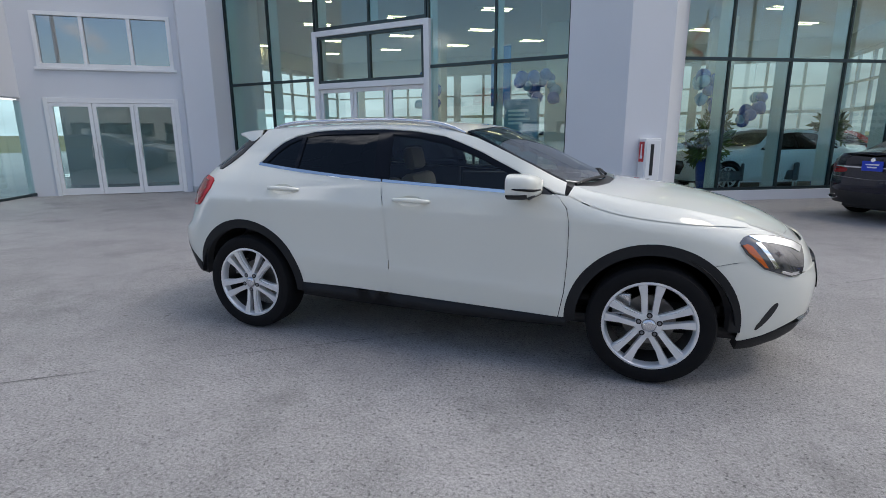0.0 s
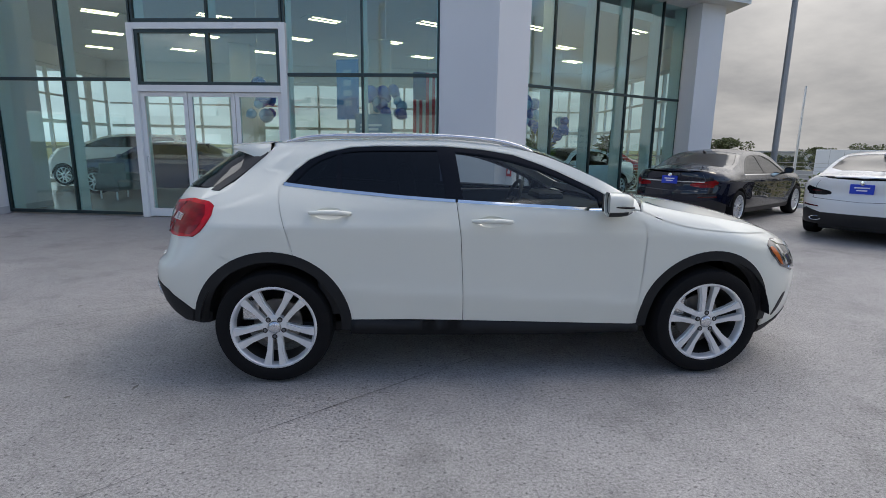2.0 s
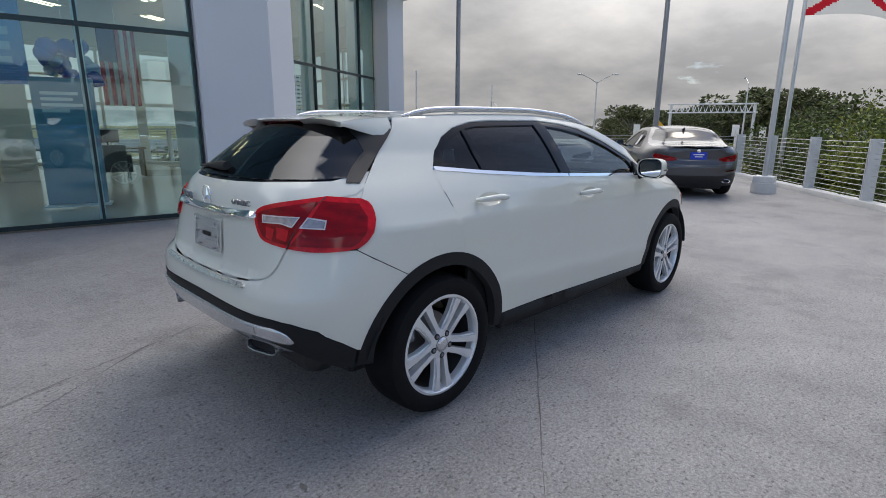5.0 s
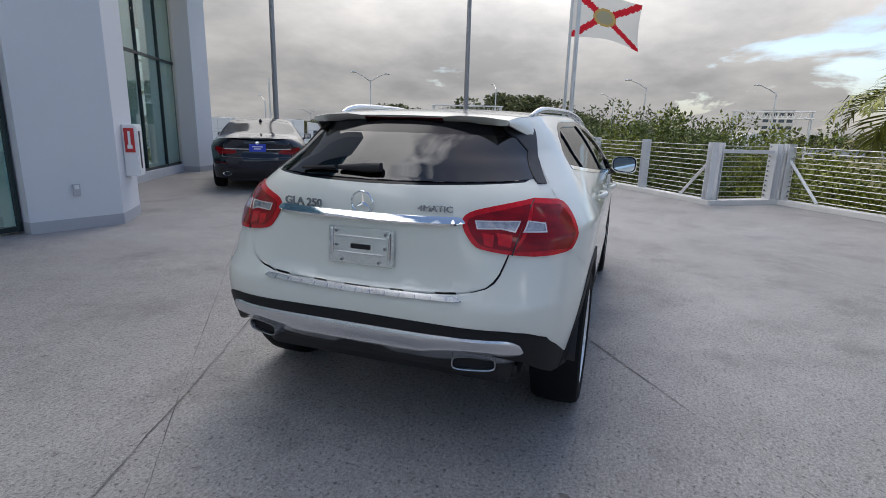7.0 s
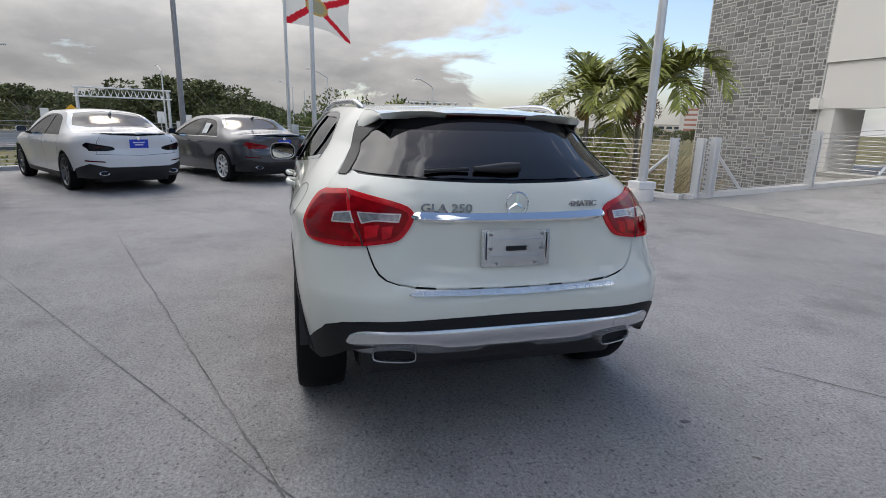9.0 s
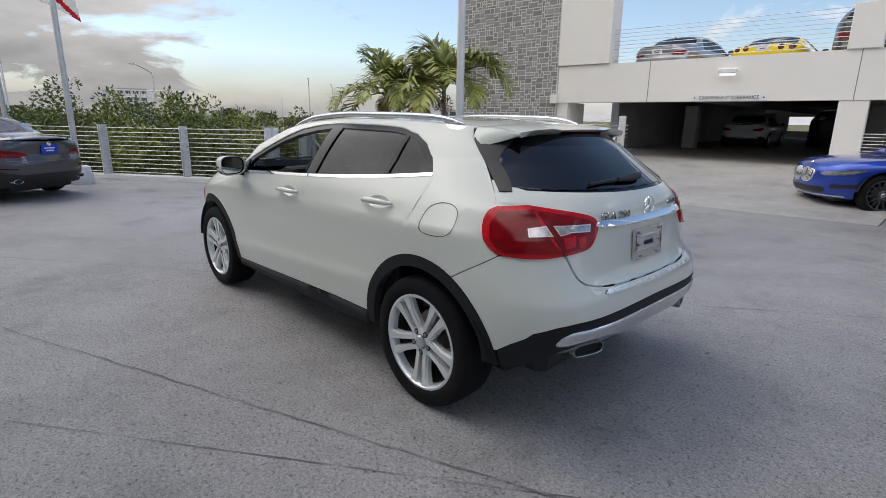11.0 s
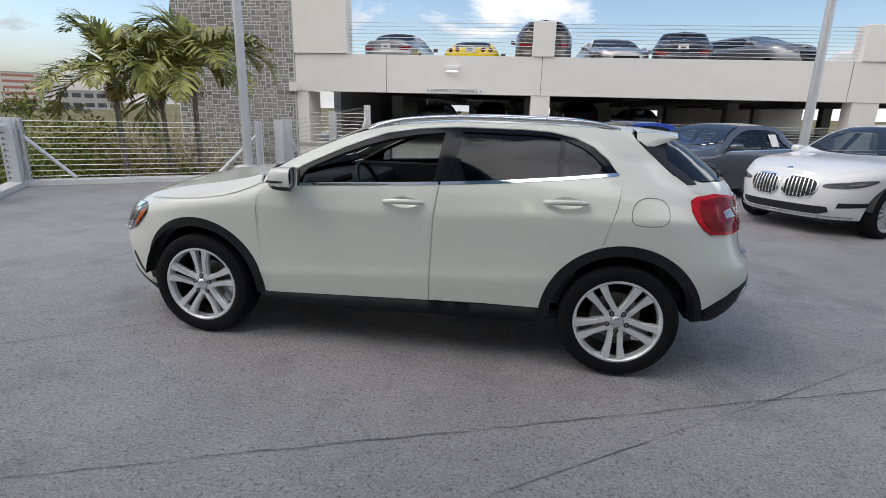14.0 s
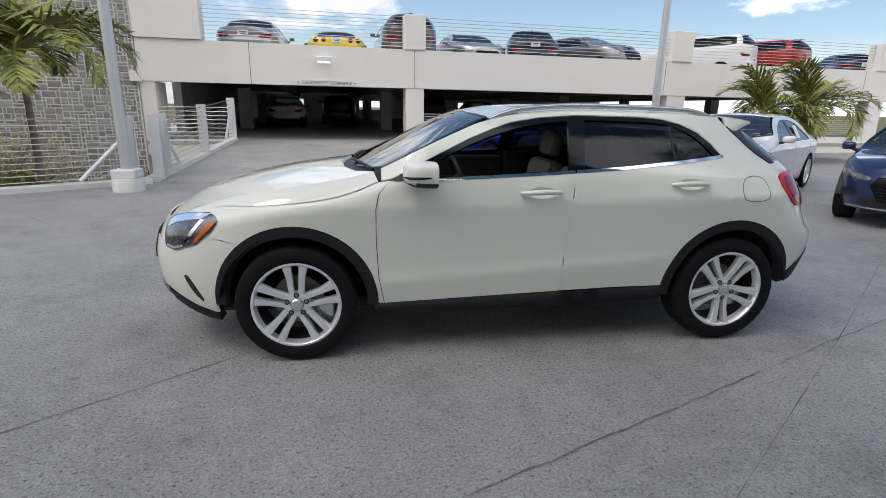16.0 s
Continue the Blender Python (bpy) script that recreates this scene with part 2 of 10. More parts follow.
M = dict(
    concrete=concrete_mat("deck_concrete", (0.312, 0.302, 0.299)),
    concrete_pale=concrete_mat("pale_ramp_concrete", (0.40, 0.385, 0.36)),
    concrete_white=mat("kerb_paint", (0.72, 0.71, 0.69), 0.6, vary=0.06, vscale=2.5, grain=0.05, bump=0.2, stains=(1.5, 0.3, (0.5, 0.48, 0.45))),
    joint=mat("joint_dirt", (0.17, 0.165, 0.162), 0.95, vary=0.6, vscale=1.6, grain=0.5, gscale=25),
    dirt=mat("dark_dirt", (0.16, 0.15, 0.14), 0.95, vary=0.3, vscale=14, grain=0.4, gscale=120),
    stucco=mat("grey_stucco", (0.66, 0.67, 0.70), 0.8, vary=0.025, vscale=0.6, grain=0.03, gscale=120, bump=0.15, bscale=160),
    stucco_base=mat("grey_base_paint", (0.42, 0.43, 0.46), 0.7, vary=0.05, vscale=2, bump=0.15),
    garage=mat("cream_garage_paint", (0.84, 0.81, 0.76), 0.75, vary=0.03, vscale=0.8, grain=0.03, gscale=90, bump=0.15, stains=(0.8, 0.15, (0.66, 0.62, 0.57))),
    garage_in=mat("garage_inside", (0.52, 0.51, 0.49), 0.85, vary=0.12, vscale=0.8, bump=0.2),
    garage_floor=mat("garage_floor", (0.42, 0.40, 0.37), 0.7, vary=0.1, vscale=1.0, grain=0.1, bump=0.2),
    mullion=mat("dark_green_aluminium", (0.035, 0.055, 0.06), 0.35, metal=0.6, vary=0.1),
    mullion_in=mat("pale_glass_fin", (0.62, 0.68, 0.66), 0.4, vary=0.05),
    white_frame=mat("white_door_frame", (0.78, 0.78, 0.78), 0.45, vary=0.03),
    glass=glass_mat("green_facade_glass", (0.80, 0.965, 0.975), 0.0, 0.045),
    glass_dark=glass_mat("grey_window_glass", (0.45, 0.58, 0.66), 0.0, 0.30),
    blind=mat("grey_blind", (0.35, 0.37, 0.37), 0.8, vary=0.05),
    in_wall=mat("showroom_wall", (0.72, 0.72, 0.70), 0.7, vary=0.03),
    in_ceiling=mat("showroom_ceiling", (0.66, 0.65, 0.63), 0.8, vary=0.04),
    in_floor=mat("showroom_tiles", (0.50, 0.48, 0.44), 0.15, vary=0.06, vscale=0.8),
    lamp=mat("lamp_strip", (1.0, 0.68, 0.38), 0.5, emit=10.0),
    lamp_white=mat("lamp_white", (0.9, 0.9, 0.88), 0.4, emit=0.6),
    steel=mat("galvanised_post", (0.74, 0.75, 0.76), 0.40, metal=0.12, vary=0.06, vscale=5),
    cable=mat("steel_cable", (0.62, 0.61, 0.58), 0.35, metal=0.7),
    pole=mat("grey_pole", (0.60, 0.61, 0.62), 0.4, metal=0.4, vary=0.06),
    pole_dark=mat("bronze_pole", (0.30, 0.30, 0.31), 0.45, metal=0.3, vary=0.08),
    bolt=mat("bolt_steel", (0.25, 0.25, 0.26), 0.4, metal=0.8),
    stone=mat("grey_ledgestone", (0.265, 0.258, 0.25), 0.85, vary=0.15, vscale=3, grain=0.18, gscale=30, bump=0.6, bscale=25, random_ob=0.28, stretch=(1, 1, 3)),
    stone_joined=mat("grey_ledgestone_rest", (0.265, 0.258, 0.25), 0.85, vary=0.15, vscale=3, grain=0.18, gscale=30, bump=0.6, bscale=25, island=0.28, stretch=(1, 1, 3)),
    mortar=mat("pale_mortar", (0.66, 0.65, 0.63), 0.9, vary=0.06, bump=0.3),
    red=mat("red_sign", (0.55, 0.03, 0.03), 0.4, vary=0.05),
    black=mat("black_plastic", (0.015, 0.015, 0.017), 0.5, vary=0.1),
    ink=mat("black_ink", (0.02, 0.02, 0.02), 0.6),
    blue=mat("blue_plate", (0.01, 0.05, 0.55), 0.35, vary=0.05),
    white=mat("white_paint", (0.80, 0.80, 0.80), 0.4, vary=0.02),
    yellow=mat("yellow_sign", (0.85, 0.45, 0.02), 0.5),
    grass=mat("rough_grass", (0.16, 0.135, 0.05), 0.95, vary=0.3, vscale=0.15, grain=0.35, gscale=3, bump=0.4, bscale=6, stains=(0.05, 0.7, (0.08, 0.10, 0.035))),
    asphalt=mat("asphalt", (0.10, 0.10, 0.105), 0.85, vary=0.15, vscale=0.3, grain=0.15),
    leaf=mat("green_leaves", (0.115, 0.150, 0.035), 0.55, island=0.5, vary=0.2, vscale=0.6),
    leaf_dry=mat("dry_twigs", (0.46, 0.37, 0.22), 0.8, island=0.4),
    leaf_light=mat("yellow_green_leaves", (0.22, 0.25, 0.04), 0.55, island=0.45),
    leaf_far=mat("far_leaves", (0.105, 0.120, 0.045), 0.8, island=0.5, vary=0.3, vscale=0.08),
    palm=mat("palm_frond", (0.21, 0.225, 0.045), 0.45, island=0.55, vary=0.3, vscale=1.2),
    palm_dry=mat("palm_frond_dry", (0.30, 0.20, 0.06), 0.6, island=0.4),
    palm_fruit=mat("palm_fruit", (0.22, 0.07, 0.03), 0.7, island=0.4),
    bark=mat("palm_bark", (0.28, 0.25, 0.21), 0.9, vary=0.25, vscale=8, bump=0.6, bscale=20),
    wood=mat("timber_pole", (0.42, 0.34, 0.24), 0.8, vary=0.15, vscale=4, stretch=(1, 1, 0.1), bump=0.3),
    balloon_a=mat("blue_balloon", (0.02, 0.10, 0.42), 0.25, vary=0.05),
    balloon_b=mat("pale_blue_balloon", (0.22, 0.42, 0.62), 0.25, vary=0.05),
    pot=mat("blue_pot", (0.01, 0.04, 0.25), 0.3, vary=0.05),
)
M["glass"].use_backface_culling = False


# ---- building helpers ----
def make(name, bm, material, smooth=0.0):
    me = bpy.data.meshes.new(name)
    bm.normal_update()
    bm.to_mesh(me)
    bm.free()
    if smooth:
        for p in me.polygons:
            p.use_smooth = True
        me.set_sharp_from_angle(angle=radians(smooth))
    me.materials.append(material if not isinstance(material, str) else M[material])
    return new(name, me)


def thing(name, label, category, at=None, group="", kind=""):
    ob = new(name)
    ob.empty_display_size = 0.1
    if at is not None:
        ob.matrix_world = at
    return tagged(ob, label, category, group, kind)


def part(name, bm, material, parent, label="", smooth=0.0):
    ob = make(name, bm, material, smooth)
    ob.parent = parent
    if label:
        tagged(ob, label)
    return ob


def structure(name, bm, material, label, category="", smooth=0.0):
    return tagged(make(name, bm, material, smooth), label, category or name.split("_")[0], "", "structure")


def box(bm, lo, hi, m=None, bevel=0.0):
    """An axis box from lo to hi in the frame m."""
    r = bmesh.ops.create_cube(bm, size=1.0)["verts"]
    c, s = (Vector(lo) + Vector(hi)) / 2, Vector(hi) - Vector(lo)
    for v in r:
        v.co = Vector((v.co.x * s.x, v.co.y * s.y, v.co.z * s.z)) + c
    if bevel:
        ed = list({e for v in r for e in v.link_edges})
        r = bmesh.ops.bevel(bm, geom=ed, offset=bevel, segments=2, affect="EDGES", profile=0.5)["verts"]
        r = [v for v in r]
    if m is not None:
        seen = set(r)
        for v in list(seen):
            for f in v.link_faces:
                seen.update(f.verts)
        for v in seen:
            v.co = m @ v.co
    return r


def prism(bm, pts, z0, z1):
    """A polygon of (x, y) pulled up from z0 to z1."""
    lo = [bm.verts.new((x, y, z0)) for x, y in pts]
    hi = [bm.verts.new((x, y, z1)) for x, y in pts]
    n = len(pts)
    bm.faces.new(lo[::-1])
    bm.faces.new(hi)
    for i in range(n):
        bm.faces.new((lo[i], lo[(i + 1) % n], hi[(i + 1) % n], hi[i]))


def tube(bm, pts, radii, sides=10, cap=True):
    """A round tube along points; radii: one number or one for each point."""
    pts = [Vector(p) for p in pts]
    if not hasattr(radii, "__len__"):
        radii = [radii] * len(pts)
    rings, ref = [], None
    for i, p in enumerate(pts):
        d = (pts[min(i + 1, len(pts) - 1)] - pts[max(i - 1, 0)]).normalized()
        if ref is None:
            ref = Vector((0, 0, 1)) if abs(d.z) < 0.9 else Vector((1, 0, 0))
        a = d.cross(ref).normalized()
        b = d.cross(a).normalized()
        ref = b.cross(d) * -1 if False else ref
        rings.append([bm.verts.new(p + (a * math.cos(t) + b * math.sin(t)) * radii[i]) for t in [2 * math.pi * k / sides for k in range(sides)]])
    for q, r in zip(rings, rings[1:]):
        for k in range(sides):
            bm.faces.new((q[k], q[(k + 1) % sides], r[(k + 1) % sides], r[k]))
    if cap:
        bm.faces.new(rings[0][::-1])
        bm.faces.new(rings[-1])
    return rings


def lathe(bm, prof, m=None, sides=32):
    """A profile of (radius, height) turned about z."""
    m = m or Matrix()
    rings = [[bm.verts.new(m @ Vector((r * math.cos(2 * math.pi * k / sides), r * math.sin(2 * math.pi * k / sides), z))) for k in range(sides)] for r, z in prof]
    for q, r in zip(rings, rings[1:]):
        for k in range(sides):
            bm.faces.new((q[k], q[(k + 1) % sides], r[(k + 1) % sides], r[k]))
    return rings


def frame_on(p, d, z=0.0):
    """A frame whose x runs along d from p, y to its left, z up."""
    d = Vector((d[0], d[1], 0)).normalized()
    return Matrix(((d.x, -d.y, 0, p[0]), (d.y, d.x, 0, p[1]), (0, 0, 1, z), (0, 0, 0, 1)))


def uv(u, v, z=0.0):
    """A point of the car rows' grid, which lies at 35 degrees."""
    return Vector((0.819 * u - 0.574 * v, 0.574 * u + 0.819 * v, z))

# ---- ground and deck ----
def ground():
    bm = bmesh.new()
    # the land beyond the deck: dips beside it, then rolls gently to the horizon
    xs = [-2500, -400, -90, -40, -12, 0, 6, 9, 12, 15, 18, 22, 28, 36, 48, 64, 90, 130, 200, 400, 900, 2500]
    ys = [-2500, -900, -400, -200, -120, -80, -55, -40, -30, -22, -16, -12, -9, -6, -3, 0, 4, 9, 15, 25, 40, 70, 120, 250, 600, 2500]
    rows = []
    for y in ys:
        rows.append([bm.verts.new((x, y, -2.6 + 0.15 * max(0.0, min(1.0, (math.hypot(x - 5, y) - 26) / 60)) + 0.12 * noise.noise(Vector((x * 0.03, y * 0.03, 0))))) for x in xs])
    for a, b in zip(rows, rows[1:]):
        for i in range(len(xs) - 1):
            bm.faces.new((a[i], a[i + 1], b[i + 1], b[i]))
    structure("ground", bm, "grass", "dry rough grass land beyond the parking deck", "ground", 60)


ground()
DECK = [uv(13.3, 16), uv(13.3, -6.62), uv(4.55, -6.62), uv(4.55, -8.32), uv(0.2, -8.32), Vector((4.85, -12.62, 0)),
        Vector((-45, -17.2, 0)), Vector((-45, 32, 0)), Vector((4, 32, 0))]
bm = bmesh.new()
prism(bm, [(p.x, p.y) for p in reversed(DECK)], -2.9, 0.0)
bmesh.ops.recalc_face_normals(bm, faces=bm.faces)
deck = structure("floor_deck", bm, "concrete", "broom-finished grey concrete parking deck", "floor")


def strip(bm, pts, w, z=0.004, jag=0.0, seed=0):
    rnd = random.Random(seed)
    out = []
    for a, b in zip(pts, pts[1:]):
        a, b = Vector((*a, 0)), Vector((*b, 0))
        n = max(2, int((b - a).length / 0.12))
        out += [a.lerp(b, i / n) for i in range(n)]
    out.append(Vector((*pts[-1], 0)))
    prev = None
    for i, p in enumerate(out):
        d = (out[min(i + 1, len(out) - 1)] - out[max(i - 1, 0)]).normalized()
        nrm = Vector((-d.y, d.x, 0))
        c = p + nrm * rnd.uniform(-jag, jag)
        ww = w * rnd.uniform(0.25, 1.4)
        l, r = bm.verts.new(c + nrm * ww / 2 + Vector((0, 0, z))), bm.verts.new(c - nrm * ww / 2 + Vector((0, 0, z)))
        if prev:
            bm.faces.new((prev[0], prev[1], r, l))
        prev = (l, r)


JOINTS = [[(9.0, 9.2), (1.63, 3.77), (-2.18, 0.98), (-9.0, -4.2)], [(2.62, 2.92), (0.3, 1.98), (-2.18, 0.975), (-2.81, 0.74), (-3.6, 0.35)],
          [(7.0, 4.7), (-0.19, -0.63), (-1.5, -1.58), (-2.14, -2.09), (-8, -6.4)], [(1.0, 6.2), (-2.31, 3.89), (-5.33, 1.63), (-9.5, -1.5)],
          [(9.5, 2.3), (3.5, -2.2), (-3.6, -7.5)], [(-6.5, 6.3), (-10.5, 3.2)], [(4.6, -2.9), (7.0, -5.2)]]
for k, line in enumerate(JOINTS):
    bm = bmesh.new()
    strip(bm, line, 0.0048 if k in (0, 3) else 0.0068, z=0.004 + 0.002 * (k == 1), jag=0.0025 if k != 1 else 0.008, seed=k)
    part("joint", bm, "joint", deck)

# ---- kerb along the deck's edge ----
EDGE = [uv(13.2, 15), uv(13.2, -6.5), uv(4.65, -6.5), uv(4.65, -8.2), uv(0.3, -8.2)]
bm = bmesh.new()
for a, b in zip(EDGE, EDGE[1:]):
    m = frame_on(a, b - a)
    box(bm, (-0.1, -0.12, -0.02), ((b - a).length + 0.1, 0.12, 0.10), m, 0.015)
structure("trim_kerb", bm, "concrete_white", "low white concrete kerb under the cable fence", "kerb")


# ---- cable fence ----
def fence(name, a, b, posts, heavy, z0=0.1, z1=0.1, top=1.08, cables=11, brace=(), label="galvanised post and cable railing along the deck edge"):
    a, b = Vector(a), Vector(b)
    length = (b - a).length
    root = thing(name, label, "fence", frame_on(a, b - a))
    slope = (z1 - z0) / length

    def zz(x):
        return z0 + slope * x
    for k, x in enumerate(posts):
        bm = bmesh.new()
        w = 0.14 if k in heavy else 0.07
        t = 0.012
        zb = zz(x)
        # an I section: two flanges and a web
        box(bm, (x - w / 2, -0.10, zb - 0.05), (x - w / 2 + t, 0.10, zb + top + 0.04))
        box(bm, (x + w / 2 - t, -0.10, zb - 0.05), (x + w / 2, 0.10, zb + top + 0.04))
        box(bm, (x - w / 2 + t, -0.008, zb - 0.05), (x + w / 2 - t, 0.008, zb + top + 0.03))
        p = part("post", bm, "steel", root)
        if k in heavy:
            for c in range(cables):
                for sx in (-1, 1):
                    bm = bmesh.new()
                    lathe(bm, [(0.0, 0.0), (0.018, 0.0), (0.018, 0.016), (0.0, 0.016)], Matrix.Translation((x + sx * w / 2, 0.05, zb + 0.08 + c * (top - 0.10) / (cables - 1))) @ Matrix.Rotation(sx * math.pi / 2, 4, "Y"), 8)
                    part("bolt", bm, "bolt", p)
    for x, dx in brace:
        bm = bmesh.new()
        m = Matrix.Translation((x, 0.0, zz(x)))
        n = Vector((dx, 0, -0.78)).normalized()
        tube(bm, [m @ Vector((0, 0, 0.80)), m @ Vector((dx, 0, 0.02))], 0.035, 4)
        part("brace", bm, "steel", root)
    for c in range(cables):
        bm = bmesh.new()
        z = 0.06 + c * (top - 0.08) / (cables - 1)
        x0, x1 = posts[0], posts[-1]
        tube(bm, [(x0, 0, zz(x0) + z), ((x0 + x1) / 2, 0, zz((x0 + x1) / 2) + z - 0.006), (x1, 0, zz(x1) + z)], 0.0065, 5)
        part("cable", bm, "cable", root)
    return root


def span(a, b, step):
    n = max(1, round((b - a) / step))
    return [a + (b - a) * i / n for i in range(n + 1)]


L0, L1 = (EDGE[1] - EDGE[0]).length, (EDGE[2] - EDGE[1]).length
fence("cable_fence", EDGE[0], EDGE[1], span(0.1, L0 - 0.1, 2.4), (0,))
fence("cable_fence", EDGE[1], EDGE[2], span(0.1, L1 - 0.06, 2.1), (4,), brace=((L1 - 0.1, -0.75),))
fence("cable_fence", EDGE[2], EDGE[3], [0.06, 1.46, 1.66], (1,))
fence("cable_fence", EDGE[3], EDGE[4], [0.1, 4.2], (0, 1), brace=((0.15, 0.72), (4.15, -0.8)))
bm = bmesh.new()
m = frame_on(EDGE[2], EDGE[3] - EDGE[2])
box(bm, (0.0, -0.035, 1.02), (1.7, 0.035, 1.09), m)
rail = structure("trim_rail", bm, "steel", "galvanised top rail between two fence posts", "rail")

# ---- ramp into the garage ----
G0, GD = (7.04, -12.37), (-0.9957, -0.0925)
GM = frame_on(G0, GD)                     # x along the garage front, y points away from the deck's middle, z up
bm = bmesh.new()
lo = [bm.verts.new((x, y, z)) for x, y, z in ((4.78, -6.6, 0.004), (-2.2, -7.4, 0.004), (-2.2, -13.3, 0.40), (4.72, -12.65, 0.40))]
bm.faces.new(lo)
base = [bm.verts.new((v.co.x, v.co.y, -0.2)) for v in lo]
bm.faces.new(base[::-1])
for i in range(4):
    bm.faces.new((lo[i], base[i], base[(i + 1) % 4], lo[(i + 1) % 4]))
bmesh.ops.recalc_face_normals(bm, faces=bm.faces)
structure("floor_ramp", bm, "concrete_pale", "grey concrete ramp rising into the parking garage", "ramp")
bm = bmesh.new()
for a, b in (((4.86, -6.7, 0.0), (4.72, -12.62, 0.40)),):
    a, b = Vector(a), Vector(b)
    vs = []
    for p, top in ((a, 0.10), (b, 0.10)):
        for dx in (-0.1, 0.14):
            for z in (-2.6, p.z + top):
                vs.append(bm.verts.new((p.x + dx, p.y, z)))
    for f in ((0, 1, 3, 2), (4, 6, 7, 5), (0, 4, 5, 1), (2, 3, 7, 6), (1, 5, 7, 3), (0, 2, 6, 4)):
        bm.faces.new([vs[i] for i in f])
bmesh.ops.recalc_face_normals(bm, faces=bm.faces)
structure("trim_ramp_kerb", bm, "concrete_white", "sloping white concrete kerb beside the ramp", "kerb")
fence("ramp_fence", (4.80, -6.75, 0), (4.68, -12.45, 0), [0.1, 0.42, 2.95, 5.65], (1,), z0=0.1, z1=0.5, brace=((0.5, 0.75), (5.55, -0.7)), label="galvanised post and cable railing beside the garage ramp")


# ---- showroom ----
def wall_prism(name, pts, z0, z1, material, label):
    bm = bmesh.new()
    prism(bm, pts, z0, z1)
    bmesh.ops.recalc_face_normals(bm, faces=bm.faces)
    return structure(name, bm, material, label)


TOP = 9.0
COL = [(0.10, 5.52), (1.07, 5.22), (1.72, 5.68), (2.05, 7.65), (0.42, 7.65)]
wall_prism("wall_column_mid", COL, 0, TOP, "stucco", "tall pale grey stucco column of the showroom")
LCOL = [(-9.02, 6.24), (-8.82, 6.11), (-8.31, 6.5), (-8.30, 7.06), (-8.2, 8.2), (-9.9, 8.2)]
wall_prism("wall_column_end", LCOL, 0, TOP, "stucco", "tall pale grey stucco pier of the showroom")


def offset_poly(pts, d):
    c = sum((Vector(p) for p in pts), Vector((0, 0))) / len(pts)
    return [tuple(Vector(p) + (Vector(p) - c).normalized() * d) for p in pts]


for nm, poly in (("baseboard_mid", COL), ("baseboard_end", LCOL)):
    wall_prism(nm, offset_poly(poly, 0.006), 0, 0.14, "stucco_base", "darker grey painted base of the column")

AP, AD = (0.12, 5.70), (-1, 0.163)
AM = frame_on(AP, AD)                    # x runs along the long glass front, y towards the deck
BP, BD = (1.81, 7.62), (1, 0.53)
BM = frame_on((BP[0] + 6.13 / 1.1317, BP[1] + 6.13 * 0.53 / 1.1317), (-BD[0], -BD[1]))   # x from the far pier back to the column, y towards the deck
PIL = [(7.12, 10.32), (7.28, 9.92), (8.05, 10.12), (8.2, 11.0), (7.4, 11.2)]
wall_prism("wall_pier", PIL, 0, 5.2, "stucco", "pale grey stucco pier at the corner of the showroom")
wall_prism("baseboard_pier", offset_poly(PIL, 0.006), 0, 0.14, "stucco_base", "darker grey painted base of the pier")


def curtain(name, m, cuts, rails, ztop, zbot, depth, label, dark="mullion", skip=()):
    """A glass front: mullions at cuts, rails at heights, panes between, in the frame m."""
    root = thing(name, label, "glass front", m, kind="structure")
    for x in cuts:
        bm = bmesh.new()
        box(bm, (x - 0.017, -0.03, zbot), (x + 0.017, 0.04, ztop))
        mu = part("mullion", bm, dark, root)
        bm = bmesh.new()
        box(bm, (x - 0.035, -depth, zbot), (x + 0.035, -0.034, ztop))
        part("fin", bm, "mullion_in", mu, "pale inner fin of the mullion")
    zs = [zbot, *rails, ztop]
    for x0, x1 in zip(cuts, cuts[1:]):
        for k, z in enumerate([zbot + 0.03, *rails]):
            if (x0, k) in skip:
                continue
            bm = bmesh.new()
            box(bm, (x0 + 0.017, -0.025, z - 0.03), (x1 - 0.017, 0.035, z + 0.03))
            part("rail", bm, dark, root)
        for k, (z0, z1) in enumerate(zip(zs, zs[1:])):
            if (x0, k) in skip:
                continue
            bm = bmesh.new()
            box(bm, (x0 + 0.017, -0.006, z0 + 0.03), (x1 - 0.017, 0.006, z1 - 0.03))
            pane = part("pane", bm, "glass", root)
            pane.visible_shadow = False
    return root


A_CUTS = [0.03, 1.39, 2.80, 5.68, 7.09, 8.50]
# panes of the long front left of and right of the portal, and above it
curtain("window_front_a", AM, A_CUTS[:3], [2.66], TOP, 0.03, 0.28, "tall green-tinted glass front of the showroom in dark frames")
curtain("window_front_b", AM, A_CUTS[3:], [2.56], TOP, 0.03, 0.28, "tall green-tinted glass front of the showroom in dark frames")
curtain("window_front_c", AM, [2.86, 4.22, 5.62], [], TOP, 3.56, 0.28, "green-tinted glass above the white entrance portal")

